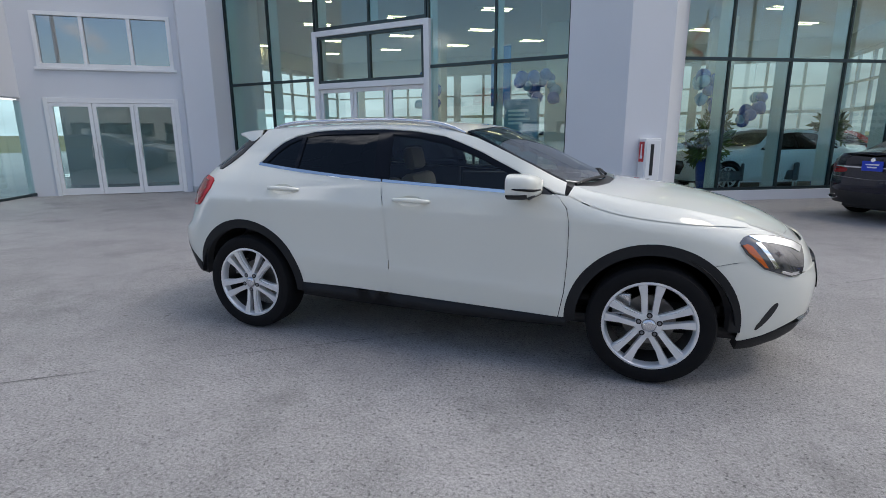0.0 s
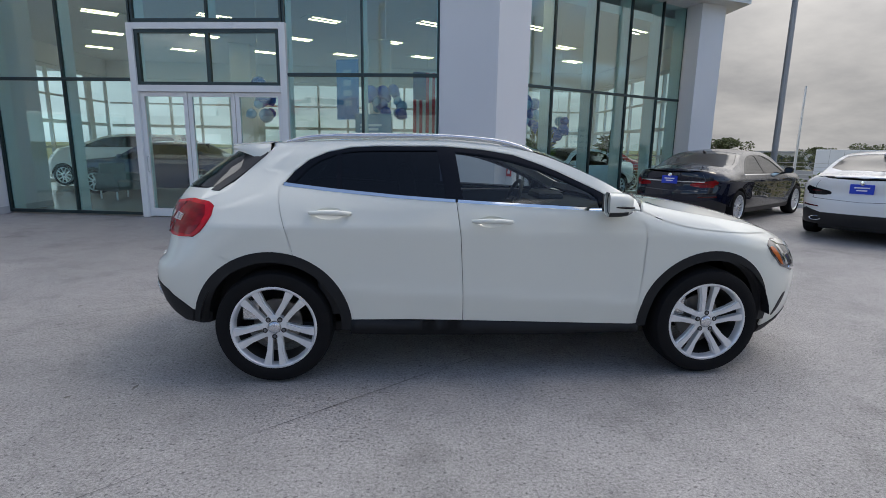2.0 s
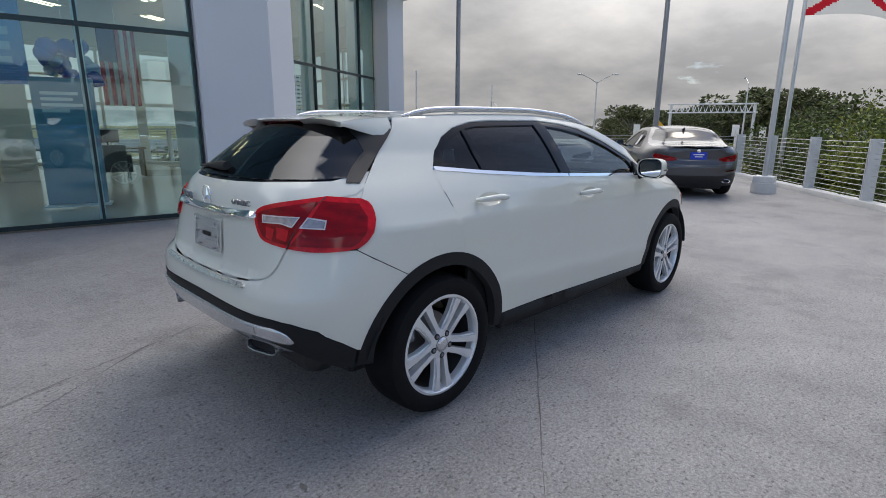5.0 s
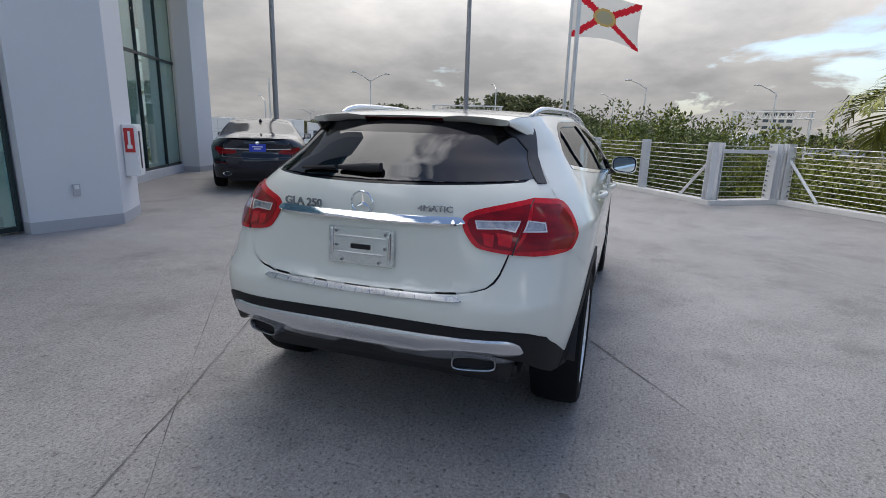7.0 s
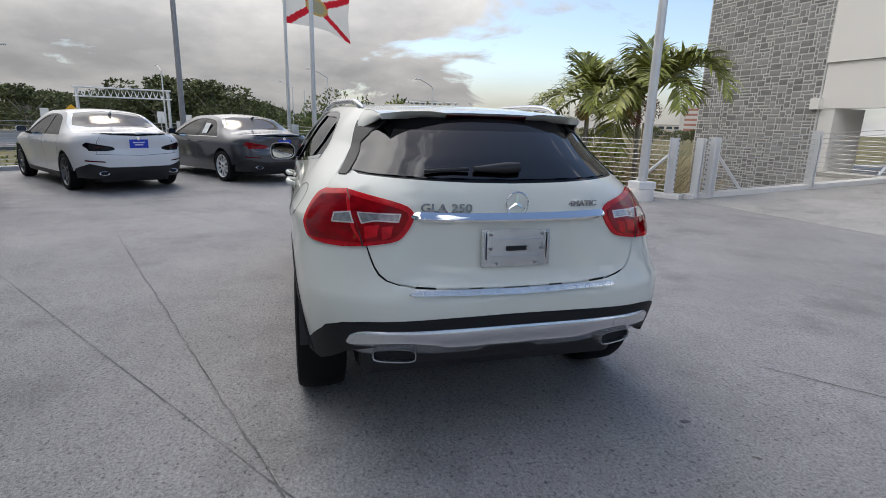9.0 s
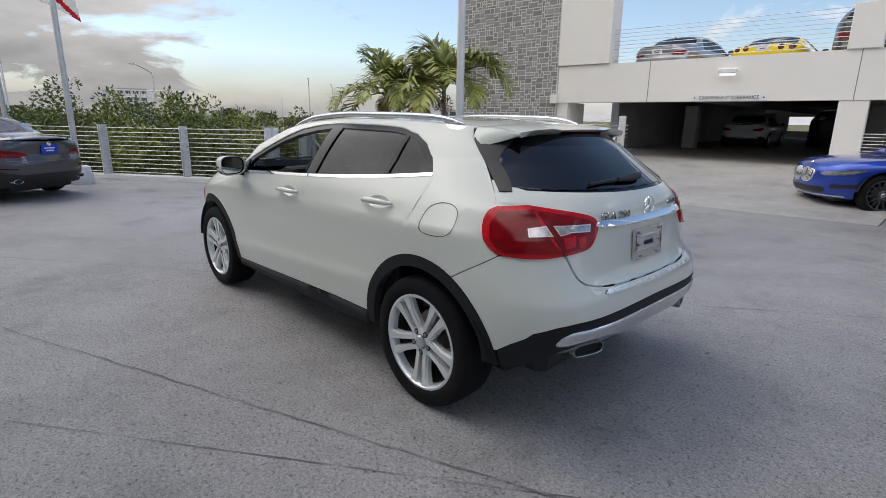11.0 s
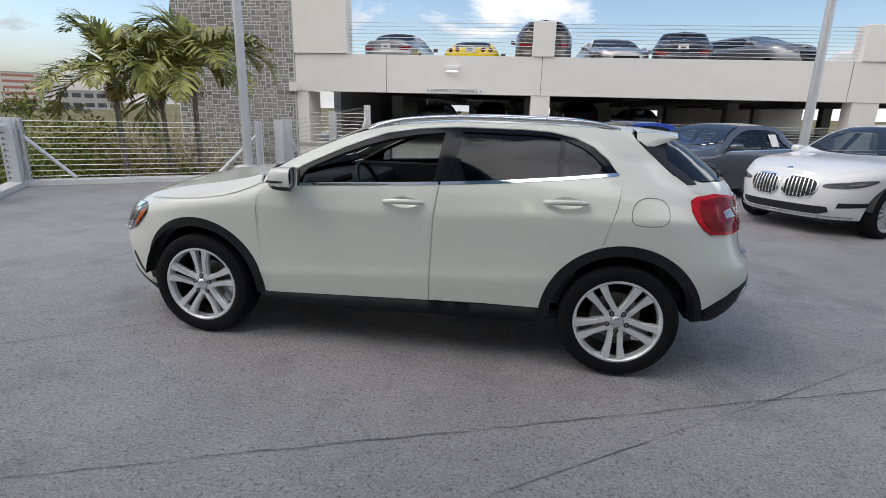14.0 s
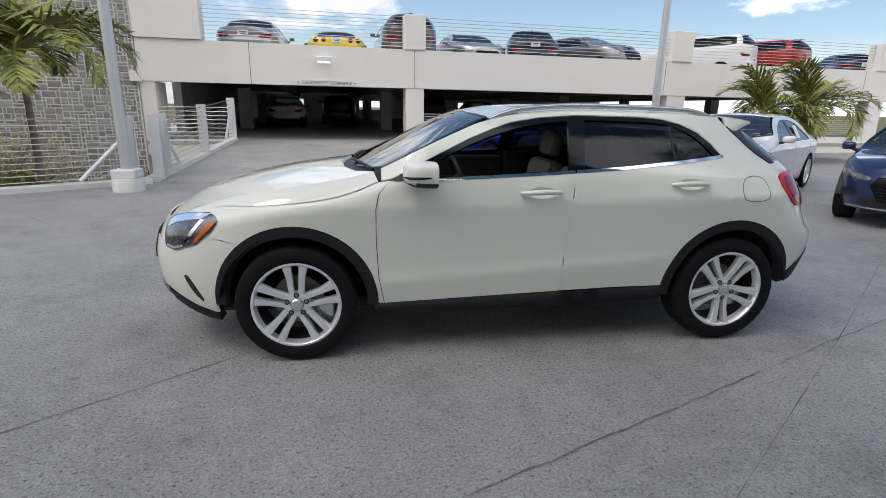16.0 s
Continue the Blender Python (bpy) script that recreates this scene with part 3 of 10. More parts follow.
# the white portal with three glass doors and a transom window over them
door = thing("door_portal", "white framed glass entrance doors with a transom window", "door", AM, kind="structure")
bm = bmesh.new()
for lo_, hi_ in (((2.76, -0.05, 0), (2.88, 0.09, 3.54)), ((5.60, -0.05, 0), (5.72, 0.09, 3.54)), ((2.88, -0.05, 3.43), (5.60, 0.09, 3.54)), ((2.88, -0.05, 2.34), (5.60, 0.09, 2.46))):
    box(bm, lo_, hi_, None, 0.008)
part("frame", bm, "white_frame", door)
bm = bmesh.new()
for lo_, hi_ in (((2.88, -0.02, 2.46), (2.95, 0.05, 3.43)), ((5.53, -0.02, 2.46), (5.60, 0.05, 3.43)), ((2.95, -0.02, 2.46), (5.53, 0.05, 2.52)), ((2.95, -0.02, 3.37), (5.53, 0.05, 3.43)), ((4.19, -0.02, 2.52), (4.26, 0.05, 3.37))):
    box(bm, lo_, hi_)
part("transom_frame", bm, "mullion", door, "dark transom frame")
for x0, x1 in ((2.95, 4.19), (4.26, 5.53)):
    bm = bmesh.new()
    box(bm, (x0, 0.004, 2.52), (x1, 0.014, 3.37))
    part("pane", bm, "glass", door).visible_shadow = False


def leaf_door(parent, x0, x1, z1, handle_at):
    bm = bmesh.new()
    w = 0.075
    for lo_, hi_ in (((x0, -0.03, 0.02), (x0 + w, 0.03, z1)), ((x1 - w, -0.03, 0.02), (x1, 0.03, z1)), ((x0 + w, -0.03, 0.02), (x1 - w, 0.03, 0.17)), ((x0 + w, -0.03, z1 - w), (x1 - w, 0.03, z1))):
        box(bm, lo_, hi_)
    leaf = part("door_leaf", bm, "white_frame", parent)
    bm = bmesh.new()
    box(bm, (x0 + w, -0.005, 0.17), (x1 - w, 0.005, z1 - w))
    part("pane", bm, "glass", leaf).visible_shadow = False
    bm = bmesh.new()
    tube(bm, [(handle_at, 0.03, 0.86), (handle_at, 0.075, 0.88), (handle_at, 0.075, 1.14), (handle_at, 0.03, 1.16)], 0.012, 6)
    part("handle", bm, "pole", leaf, "steel pull handle")


for x0, x1, h in ((2.885, 3.765, 3.72), (3.78, 4.675, 3.83), (4.69, 5.595, 5.54)):
    leaf_door(door, x0, x1, 2.335, h)

B_CUTS = [0.05, 1.08, 2.33, 3.56, 4.91, 6.08]
curtain("window_front_d", BM, B_CUTS, [2.78], 5.2, 0.20, 0.35, "tall green-tinted glass front of the showroom in dark frames")
bm = bmesh.new()
box(bm, (0.0, -0.28, 0), (6.2, 0.10, 0.20), BM)
structure("wall_plinth", bm, "stucco", "low pale grey plinth under the glass front")
bm = bmesh.new()
prism(bm, [(1.2, 6.2), (7.45, 9.55), (8.55, 9.85), (8.6, 11.6), (1.2, 11.6)][::1], 5.2, 7.2)
bmesh.ops.recalc_face_normals(bm, faces=bm.faces)
structure("wall_fascia", bm, "stucco", "pale grey fascia over the glass front")

# ---- side entrance, at an angle to the showroom ----
CM = frame_on((-9.0, 6.2), (-2.14, -1.57))   # x away from the pier, y towards the deck's far side


def wall_with_openings(name, m, x0, x1, z0, z1, holes, thick, material, label, side=1):
    """A wall in the frame m with rectangular holes (x0, x1, z0, z1) through it."""
    bm = bmesh.new()
    xs = sorted({x0, x1, *[h[0] for h in holes], *[h[1] for h in holes]})
    zs = sorted({z0, z1, *[h[2] for h in holes], *[h[3] for h in holes]})
    for xa, xb in zip(xs, xs[1:]):
        for za, zb in zip(zs, zs[1:]):
            cx, cz = (xa + xb) / 2, (za + zb) / 2
            if any(h[0] < cx < h[1] and h[2] < cz < h[3] for h in holes):
                continue
            box(bm, (xa, -thick, za), (xb, 0.0, zb), m)
    bmesh.ops.remove_doubles(bm, verts=bm.verts, dist=0.0005)
    dead = {}
    for f in bm.faces:
        dead.setdefault(tuple(round(c, 3) for c in f.calc_center_median()), []).append(f)
    bmesh.ops.delete(bm, geom=[f for fs in dead.values() if len(fs) > 1 for f in fs], context="FACES")
    bmesh.ops.recalc_face_normals(bm, faces=bm.faces)
    return structure(name, bm, material, label)


wall_with_openings("wall_side", CM, -0.1, 3.35, 0, TOP, [(0.13, 2.82, -0.01, 2.18), (0.12, 2.83, 2.90, 4.0)], 0.3, "stucco", "pale grey stucco wall with a door and a window")
sd = thing("door_side", "white framed three-leaf glass side door", "door", CM, kind="structure")
bm = bmesh.new()
for lo_, hi_ in (((0.10, -0.14, 0), (0.19, 0.035, 2.21)), ((2.76, -0.14, 0), (2.85, 0.035, 2.21)), ((0.19, -0.14, 2.10), (2.76, 0.035, 2.21))):
    box(bm, lo_, hi_, None, 0.006)
part("frame", bm, "white_frame", sd)
for x0, x1, h in ((0.195, 1.05, 0.98), (1.06, 1.90, 1.83), (1.91, 2.755, 2.0)):
    leaf_door(sd, x0, x1, 2.095, h)
sw = thing("window_side", "white framed three-pane upper window with grey glass", "window", CM, kind="structure")
bm = bmesh.new()
for lo_, hi_ in (((0.10, -0.12, 2.87), (0.18, 0.03, 4.03)), ((2.77, -0.12, 2.87), (2.85, 0.03, 4.03)), ((0.18, -0.12, 3.95), (2.77, 0.03, 4.03)), ((0.18, -0.12, 2.87), (2.77, 0.03, 2.95)), ((0.92, -0.12, 2.95), (0.99, 0.02, 3.95)), ((1.86, -0.12, 2.95), (1.93, 0.02, 3.95))):
    box(bm, lo_, hi_)
part("window_frame", bm, "white_frame", sw)
bm = bmesh.new()
box(bm, (0.05, 0.0, 2.81), (2.90, 0.06, 2.866), None, 0.006)
part("window_sill", bm, "white_frame", sw)
for x0, x1 in ((0.18, 0.92), (0.99, 1.86), (1.93, 2.77)):
    bm = bmesh.new()
    box(bm, (x0, -0.05, 2.95), (x1, -0.04, 3.95))
    part("pane", bm, "glass_dark", sw)
bm = bmesh.new()
box(bm, (0.1, -0.5, 2.8), (2.9, -0.42, 4.1), CM)
structure("wall_side_blind", bm, "blind", "grey blind behind the upper window")
bm = bmesh.new()
box(bm, (-0.3, -3.2, 0.0), (3.6, -3.0, 2.7), CM)
structure("wall_side_inner", bm, "garage_in", "plain inner wall behind the side door")
bm = bmesh.new()
box(bm, (-0.3, -3.2, 2.7), (3.6, -0.31, 2.78), CM)
structure("ceiling_side", bm, "in_ceiling", "plain lobby ceiling behind the side door", "ceiling")

# the low glass of the wing that comes forward
DM = frame_on((-11.75, 4.42), (0.44, -0.9))
wing = curtain("window_wing", DM, [0.05, 1.45, 2.85], [], 2.16, 0.03, 0.2, "low green-tinted glass front of the wing")
bm = bmesh.new()
box(bm, (-0.3, -0.3, 2.2), (2.9, 0.02, TOP), DM)
structure("wall_wing", bm, "stucco", "pale grey stucco wall above the low glass front")
bm = bmesh.new()
box(bm, (2.92, -6.0, 0), (3.2, 0.02, TOP), DM)
structure("wall_wing_end", bm, "stucco", "pale grey stucco end wall of the wing")

# ---- inside of the showroom ----
bm = bmesh.new()
prism(bm, [(-18, 8.6), (-8.5, 7.14), (0.1, 5.76), (1.9, 7.70), (7.2, 10.5), (8.4, 11.1), (8.4, 24.0), (-18, 24.0)][::1], 0.0, 0.016)
bmesh.ops.recalc_face_normals(bm, faces=bm.faces)
structure("floor_showroom", bm, "in_floor", "polished pale tiled showroom floor", "floor")
bm = bmesh.new()
prism(bm, [(-18, 8.9), (-8.5, 7.45), (0.1, 6.05), (1.9, 8.0), (7.2, 10.8), (8.4, 11.4), (8.4, 24.0), (-18, 24.0)], 4.75, 4.95)
bmesh.ops.recalc_face_normals(bm, faces=bm.faces)
structure("ceiling_showroom", bm, "in_ceiling", "plain grey showroom ceiling", "ceiling")
bm = bmesh.new()
prism(bm, [(-18, 8.9), (-8.5, 7.35), (0.1, 5.96), (1.9, 7.9), (7.2, 10.7), (8.4, 11.3), (8.4, 24.2), (-18, 24.2)], 9.0, 9.3)
bmesh.ops.recalc_face_normals(bm, faces=bm.faces)
structure("wall_roof", bm, "stucco", "flat roof of the showroom", "roof")
# the far side is glazed too, in a white grid, with a solid band above
for nm, mm, length in (("window_back", frame_on((8.4, 20.0), (-1, 0.0)), 21.2), ("window_east", frame_on((8.4, 20.0), (0.0, -1)), 8.6), ("window_west", frame_on((-12.9, 8.6), (0.0, 1)), 11.3)):
    wb = thing(nm, "large glazed back of the showroom in a white grid", "window", mm, kind="structure")
    n = int(length / 1.25)
    for i in range(n + 1):
        bm = bmesh.new()
        w = 0.16 if i % 4 == 0 else 0.045
        box(bm, (i * 1.25 - w, -0.05, 0), (i * 1.25 + w, 0.05, 4.05))
        part("mullion", bm, "in_wall", wb)
    for z, h in ((0.05, 0.05), (1.22, 0.035), (2.12, 0.06), (3.05, 0.035), (4.0, 0.06)):
        bm = bmesh.new()
        box(bm, (0, -0.04, z - h), (length, 0.04, z + h))
        part("rail", bm, "in_wall", wb)
    bm = bmesh.new()
    box(bm, (0, -0.1, 4.07), (length, 0.1, 9.0), mm)
    structure("wall_" + nm[7:], bm, "in_wall", "plain pale wall above the back glazing")
for x, y in ((-6.0, 15.5), (-1.2, 14.0), (3.6, 15.0)):
    bm = bmesh.new()
    box(bm, (x - 0.35, y - 0.35, 0.016), (x + 0.35, y + 0.35, 4.75), None, 0.02)
    structure("wall_inner_column", bm, "in_wall", "square white column inside the showroom", "column")
proto = None
for i in range(7):
    for j in range(4):
        x, y = -12.5 + i * 2.9 + (j % 2) * 1.2, 8.6 + j * 2.7 + 0.0
        if y < 6.6 - 0.17 * x + 0.4 or (x > 1 and y < 7.9 + 0.5 * (x - 1.8)):
            continue
        if proto is None:
            proto = thing("ceiling_light", "pair of warm linear lamps in the showroom ceiling", "ceiling light", Matrix.Translation((x, y, 4.75)) @ Matrix.Rotation(radians(32), 4, "Z"), "showroom ceiling lights")
            for d in (-0.13, 0.13):
                bm = bmesh.new()
                box(bm, (-0.40, d - 0.04, -0.02), (0.40, d + 0.04, 0.0))
                part("diffuser", bm, "lamp", proto)
            bm = bmesh.new()
            box(bm, (-0.6, -0.22, -0.012), (0.6, 0.22, -0.002))
            part("frame", bm, "in_ceiling", proto)
        else:
            copy_thing(proto, Matrix.Translation((x, y, 4.75)) @ Matrix.Rotation(radians(32), 4, "Z"))

# ---- parking garage ----
def gbox(name, lo, hi, material, label, category="", bevel=0.0):
    bm = bmesh.new()
    box(bm, (lo[0], lo[1], lo[2]), (hi[0], hi[1], hi[2]), GM, bevel)
    return structure(name, bm, material, label, category)


# in the garage frame y counts towards its inside as +y (it lies to the left of the x axis, which runs away from the stone wall)

gbox("wall_beam", (0.0, 0.0, 2.02), (34.0, 0.35, 3.15), "garage", "deep cream painted concrete parapet beam of the garage")
for x in (2.94, 7.75, 16.65, 25.6):
    gbox("trim_beam_joint", (x - 0.008, -0.004, 2.02), (x + 0.008, 0.01, 3.15), "joint", "dark vertical joint in the concrete beam", "joint")
gbox("wall_tower", (0.0, -0.06, 3.16), (1.70, 0.6, TOP), "garage", "tall cream painted wall of the stair tower")
gbox("trim_tower_ledge", (-0.18, -0.16, 2.0), (0.06, 0.2, 2.28), "garage", "small cream concrete corbel at the beam's end", "ledge")
for x0, x1 in ((7.48, 8.06), (16.85, 17.6), (26.1, 26.8)):
    gbox("wall_column", (x0, 0.02, 0.0), (x1, 0.5, 2.02), "garage", "square cream painted garage column", "column", 0.015)
    gbox("wall_column_top", (x0 - 0.03, -0.05, 3.15), (x1 + 0.03, 0.45, 4.15), "garage", "cream painted column stub above the parapet", "column", 0.015)
gbox("wall_jamb", (0.0, 0.02, 0.0), (0.38, 1.2, 2.02), "garage", "cream painted wall beside the garage entrance")
gbox("floor_garage", (-2.0, 0.0, 0.30), (34.0, 34.0, 0.392), "garage_floor", "worn concrete floor inside the garage", "floor")
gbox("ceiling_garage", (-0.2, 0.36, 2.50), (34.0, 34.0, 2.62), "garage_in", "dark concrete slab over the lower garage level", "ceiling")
gbox("floor_upper", (0.0, 0.36, 2.625), (34.0, 34.0, 2.66), "garage_floor", "concrete floor of the upper parking level", "floor")
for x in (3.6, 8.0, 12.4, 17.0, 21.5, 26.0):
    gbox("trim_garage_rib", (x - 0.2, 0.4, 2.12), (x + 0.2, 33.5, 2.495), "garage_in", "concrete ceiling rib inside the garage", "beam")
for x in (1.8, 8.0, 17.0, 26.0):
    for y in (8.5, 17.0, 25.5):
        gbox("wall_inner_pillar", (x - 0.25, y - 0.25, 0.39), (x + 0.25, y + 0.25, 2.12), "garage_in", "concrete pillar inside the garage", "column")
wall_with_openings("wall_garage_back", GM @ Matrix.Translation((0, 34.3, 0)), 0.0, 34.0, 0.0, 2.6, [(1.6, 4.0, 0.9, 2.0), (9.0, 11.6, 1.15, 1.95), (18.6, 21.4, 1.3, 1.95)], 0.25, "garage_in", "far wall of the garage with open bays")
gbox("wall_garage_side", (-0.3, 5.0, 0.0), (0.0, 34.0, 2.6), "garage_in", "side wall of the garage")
gbox("wall_garage_sill", (0.385, 0.02, -2.6), (2.45, 0.30, 0.42), "garage", "low cream wall beside the garage ramp")
gbox("wall_garage_low", (8.1, 0.06, -0.4), (34.0, 0.30, 0.62), "garage", "low cream wall under the garage railing")


def g_rail(name, x0, x1, z0, z1, n, y, label):
    root = thing(name, label, "railing", GM)
    for i in range(n):
        bm = bmesh.new()
        z = z0 + (z1 - z0) * i / (n - 1)
        tube(bm, [(x0, y, z), (x1, y, z)], 0.009, 5)
        part("cable", bm, "cable", root)
    return root


for x0, x1 in ((1.70, 7.45), (8.09, 16.82), (17.63, 26.07)):
    g_rail("parapet_railing", x0, x1, 3.25, 4.10, 9, 0.2, "horizontal steel cables above the parapet")
g_rail("garage_railing", 0.39, 2.40, 0.52, 1.34, 8, 0.16, "horizontal steel cables above the low wall beside the ramp")
for x0, x1 in ((8.06, 16.85), (17.6, 26.1)):
    g_rail("garage_railing", x0, x1, 0.70, 1.25, 8, 0.18, "horizontal steel cables across the garage opening")

sign = thing("clearance_sign", "white clearance sign with black capitals on the beam", "sign", GM)
bm = bmesh.new()
box(bm, (4.19, -0.02, 2.035), (5.99, -0.002, 2.185))
part("board", bm, "white", sign)
cu = bpy.data.curves.new("lettering", "FONT")
cu.body, cu.size, cu.align_x, cu.align_y, cu.extrude = "CAUTION 6'-7\" CLEARANCE", 0.128, "CENTER", "CENTER", 0.002
tx = new("lettering", cu)
dg = bpy.context.evaluated_depsgraph_get()
me = bpy.data.meshes.new_from_object(tx.evaluated_get(dg))
bpy.data.objects.remove(tx)
me.materials.append(M["ink"])
lt = new("lettering", me)
lt.parent = sign
lt.matrix_basis = Matrix.Translation((5.09, -0.025, 2.108)) @ Matrix.Rotation(math.pi / 2, 4, "X") @ Matrix.Diagonal((0.90, 1, 1, 1))
for x in (4.26, 5.92):
    bm = bmesh.new()
    lathe(bm, [(0.0, 0.0), (0.022, 0.0), (0.022, 0.003), (0.0, 0.003)], Matrix.Translation((x, -0.021, 2.108)) @ Matrix.Rotation(math.pi / 2, 4, "X"), 12)
    part("dot", bm, "ink", sign)
fx = thing("wall_lamp", "small white wall lamp on the garage beam", "lamp", GM)
bm = bmesh.new()
box(bm, (4.78, -0.16, 2.72), (5.24, 0.0, 2.84), None, 0.02)
part("housing", bm, "white", fx)
bm = bmesh.new()
box(bm, (4.82, -0.14, 2.66), (5.20, -0.01, 2.719), None, 0.015)
part("lens", bm, "lamp_white", fx, "frosted lens")

# ---- cars ----
from mathutils import geometry


def curve(xs, ys):
    """A smooth curve through the points, flat-limited between them."""
    xs, ys = np.array(xs, float), np.array(ys, float)
    d = np.diff(ys) / np.diff(xs)
    m = np.zeros_like(ys)
    m[0], m[-1] = d[0], d[-1]
    for i in range(1, len(ys) - 1):
        m[i] = 0.0 if d[i - 1] * d[i] <= 0 else 2 * d[i - 1] * d[i] / (d[i - 1] + d[i])

    def f(x):
        x = np.asarray(x, float)
        i = np.clip(np.searchsorted(xs, x) - 1, 0, len(xs) - 2)
        h = xs[i + 1] - xs[i]
        t = (x - xs[i]) / h
        tc = np.clip(t, 0, 1)
        y = ((2 * tc ** 3 - 3 * tc ** 2 + 1) * ys[i] + (tc ** 3 - 2 * tc ** 2 + tc) * h * m[i]
             + (-2 * tc ** 3 + 3 * tc ** 2) * ys[i + 1] + (tc ** 3 - tc ** 2) * h * m[i + 1])
        return y + np.where(t < 0, t * h * m[0], 0) + np.where(t > 1, (t - 1) * h * m[-1], 0)
    return f


HP = math.pi / 2


class Shape:
    """A car body: a belt surface round it, in the coordinates (a, z), and a top surface, in (x, s)."""

    def __init__(self, hw, xr, xf, zs, zc, xs_r, xs_f, p_r, p_f, roll, crease=(), bow=0.0, crown=2.2, taper=0.0, grid=0.05):
        self.hw, self.xr, self.xf, self.zs, self.zc = curve(*hw), curve(*xr), curve(*xf), curve(*zs), curve(*zc)
        self.xs_r, self.xs_f, self.p_r, self.p_f = xs_r, xs_f, curve(*p_r), p_f
        self.roll, self.crease, self.bow, self.crown, self.taper, self.grid = curve(*roll), crease, bow, crown, taper, grid
        self.side_len = xs_f - xs_r

    def half(self, x, z):
        y = self.hw(z) * (1 - self.bow * np.abs(x / 2.2) ** 3)
        y = y - self.taper * np.clip((-0.3 - x) / 1.1, 0, 1.2) ** 1.2 * np.clip((z - 0.95) / 0.25, 0, 1.2)
        d = self.zs(x) - z
        y = y - self.roll(x) * np.clip(1 - d / 0.15, 0, 1.3) ** 2
        for x0, z0, x1, z1, h, w in self.crease:
            zz = z0 + (z1 - z0) * (x - x0) / (x1 - x0)
            fade = np.clip((x - x0) / 0.45, 0, 1) * np.clip((x1 - x) / 0.45, 0, 1)
            fade = fade * fade * (3 - 2 * fade)
            t = (z - zz) / w
            y = y + fade * h * np.where(t > 0, 1 / np.cosh(2.4 * t), 1 / np.cosh(1.1 * t))
        return y

    def belt(self, q):
        a, z = q[:, 0], q[:, 1]
        rear, front = a < HP, a > HP + self.side_len
        x = self.xs_r + (a - HP)
        k = np.ones_like(a)
        ph = np.clip(np.where(rear, a, 0), -HP, HP)
        p = self.p_r(z)
        r = (np.abs(np.cos(ph)) ** p + np.abs(np.sin(ph)) ** p) ** (-1 / p)
        x = np.where(rear, self.xs_r - (self.xs_r - self.xr(z)) * r * np.cos(ph), x)
        k = np.where(rear, r * np.sin(ph), k)
        ph = np.clip(np.where(front, a - HP - self.side_len, 0), 0, 2 * HP)
        p = self.p_f
        r = (np.abs(np.cos(ph)) ** p + np.abs(np.sin(ph)) ** p) ** (-1 / p)
        x = np.where(front, self.xs_f + (self.xf(z) - self.xs_f) * r * np.sin(ph), x)
        k = np.where(front, r * np.cos(ph), k)
        return np.stack((x, self.half(x, z) * k, z), 1)

    def top(self, q):
        x, s = q[:, 0], q[:, 1]
        zs = self.zs(x)
        return np.stack((x, s * self.edge(x), zs + (self.zc(x) - zs) * (1 - np.abs(s) ** self.crown)), 1)

    def edge(self, x):
        """Half the width of the top at x."""
        z = self.zs(x)
        c = np.clip(np.where(x < self.xs_r, (self.xs_r - x) / (self.xs_r - self.xr(z)), np.where(x > self.xs_f, (x - self.xs_f) / (self.xf(z) - self.xs_f), 0)), 0, 1)
        p = np.where(x < self.xs_r, self.p_r(z), self.p_f)
        return self.half(x, z) * np.maximum(1 - c ** p, 0) ** (1 / p)

    def A(self, x, z):
        """The belt coordinate of the side point (x, z)."""
        if x < self.xs_r:
            c, p = min(1.0, (self.xs_r - x) / (self.xs_r - float(self.xr(z)))), float(self.p_r(z))
            return math.atan2((1 - c ** p) ** (1 / p), c)
        if x > self.xs_f:
            c, p = min(1.0, (x - self.xs_f) / (float(self.xf(z)) - self.xs_f)), self.p_f
            return HP + self.side_len + math.atan2(c, (1 - c ** p) ** (1 / p))
        return HP + x - self.xs_r

    def R(self, y, z):
        """The belt coordinate of the rear point (y, z)."""
        p = float(self.p_r(z))
        c = 1.0
        for _ in range(4):
            x = self.xs_r - (self.xs_r - float(self.xr(z))) * c
            yn = min(0.9999, abs(y) / float(self.half(np.array(x), np.array(z))))
            c = (1 - yn ** p) ** (1 / p)
        return math.copysign(math.atan2(yn, c), y)

    def F(self, y, z):
        """The belt coordinate of the front point (y, z); y counts as on the right-hand side mirrored."""
        p, c = self.p_f, 1.0
        for _ in range(4):
            x = self.xs_f + (float(self.xf(z)) - self.xs_f) * c
            yn = min(0.9999, abs(y) / float(self.half(np.array(x), np.array(z))))
            c = (1 - yn ** p) ** (1 / p)
        a = math.atan2(c, yn)
        return HP + self.side_len + (a if y >= 0 else math.pi - a)


def dense(loop, step):
    out = []
    for i, p in enumerate(loop):
        q = loop[(i + 1) % len(loop)]
        n = max(1, int(math.hypot(q[0] - p[0], q[1] - p[1]) / step))
        out += [(p[0] + (q[0] - p[0]) * k / n, p[1] + (q[1] - p[1]) * k / n) for k in range(n)]
    return out


def smooth_loop(loop, keep=()):
    """Chaikin's corner cutting, once; the corners in keep stay."""
    out = []
    n = len(loop)
    for i, p in enumerate(loop):
        a, b = loop[i - 1], loop[(i + 1) % n]
        if i in keep:
            out.append(p)
        else:
            out += [((a[0] + 3 * p[0]) / 4, (a[1] + 3 * p[1]) / 4), ((b[0] + 3 * p[0]) / 4, (b[1] + 3 * p[1]) / 4)]
    return out


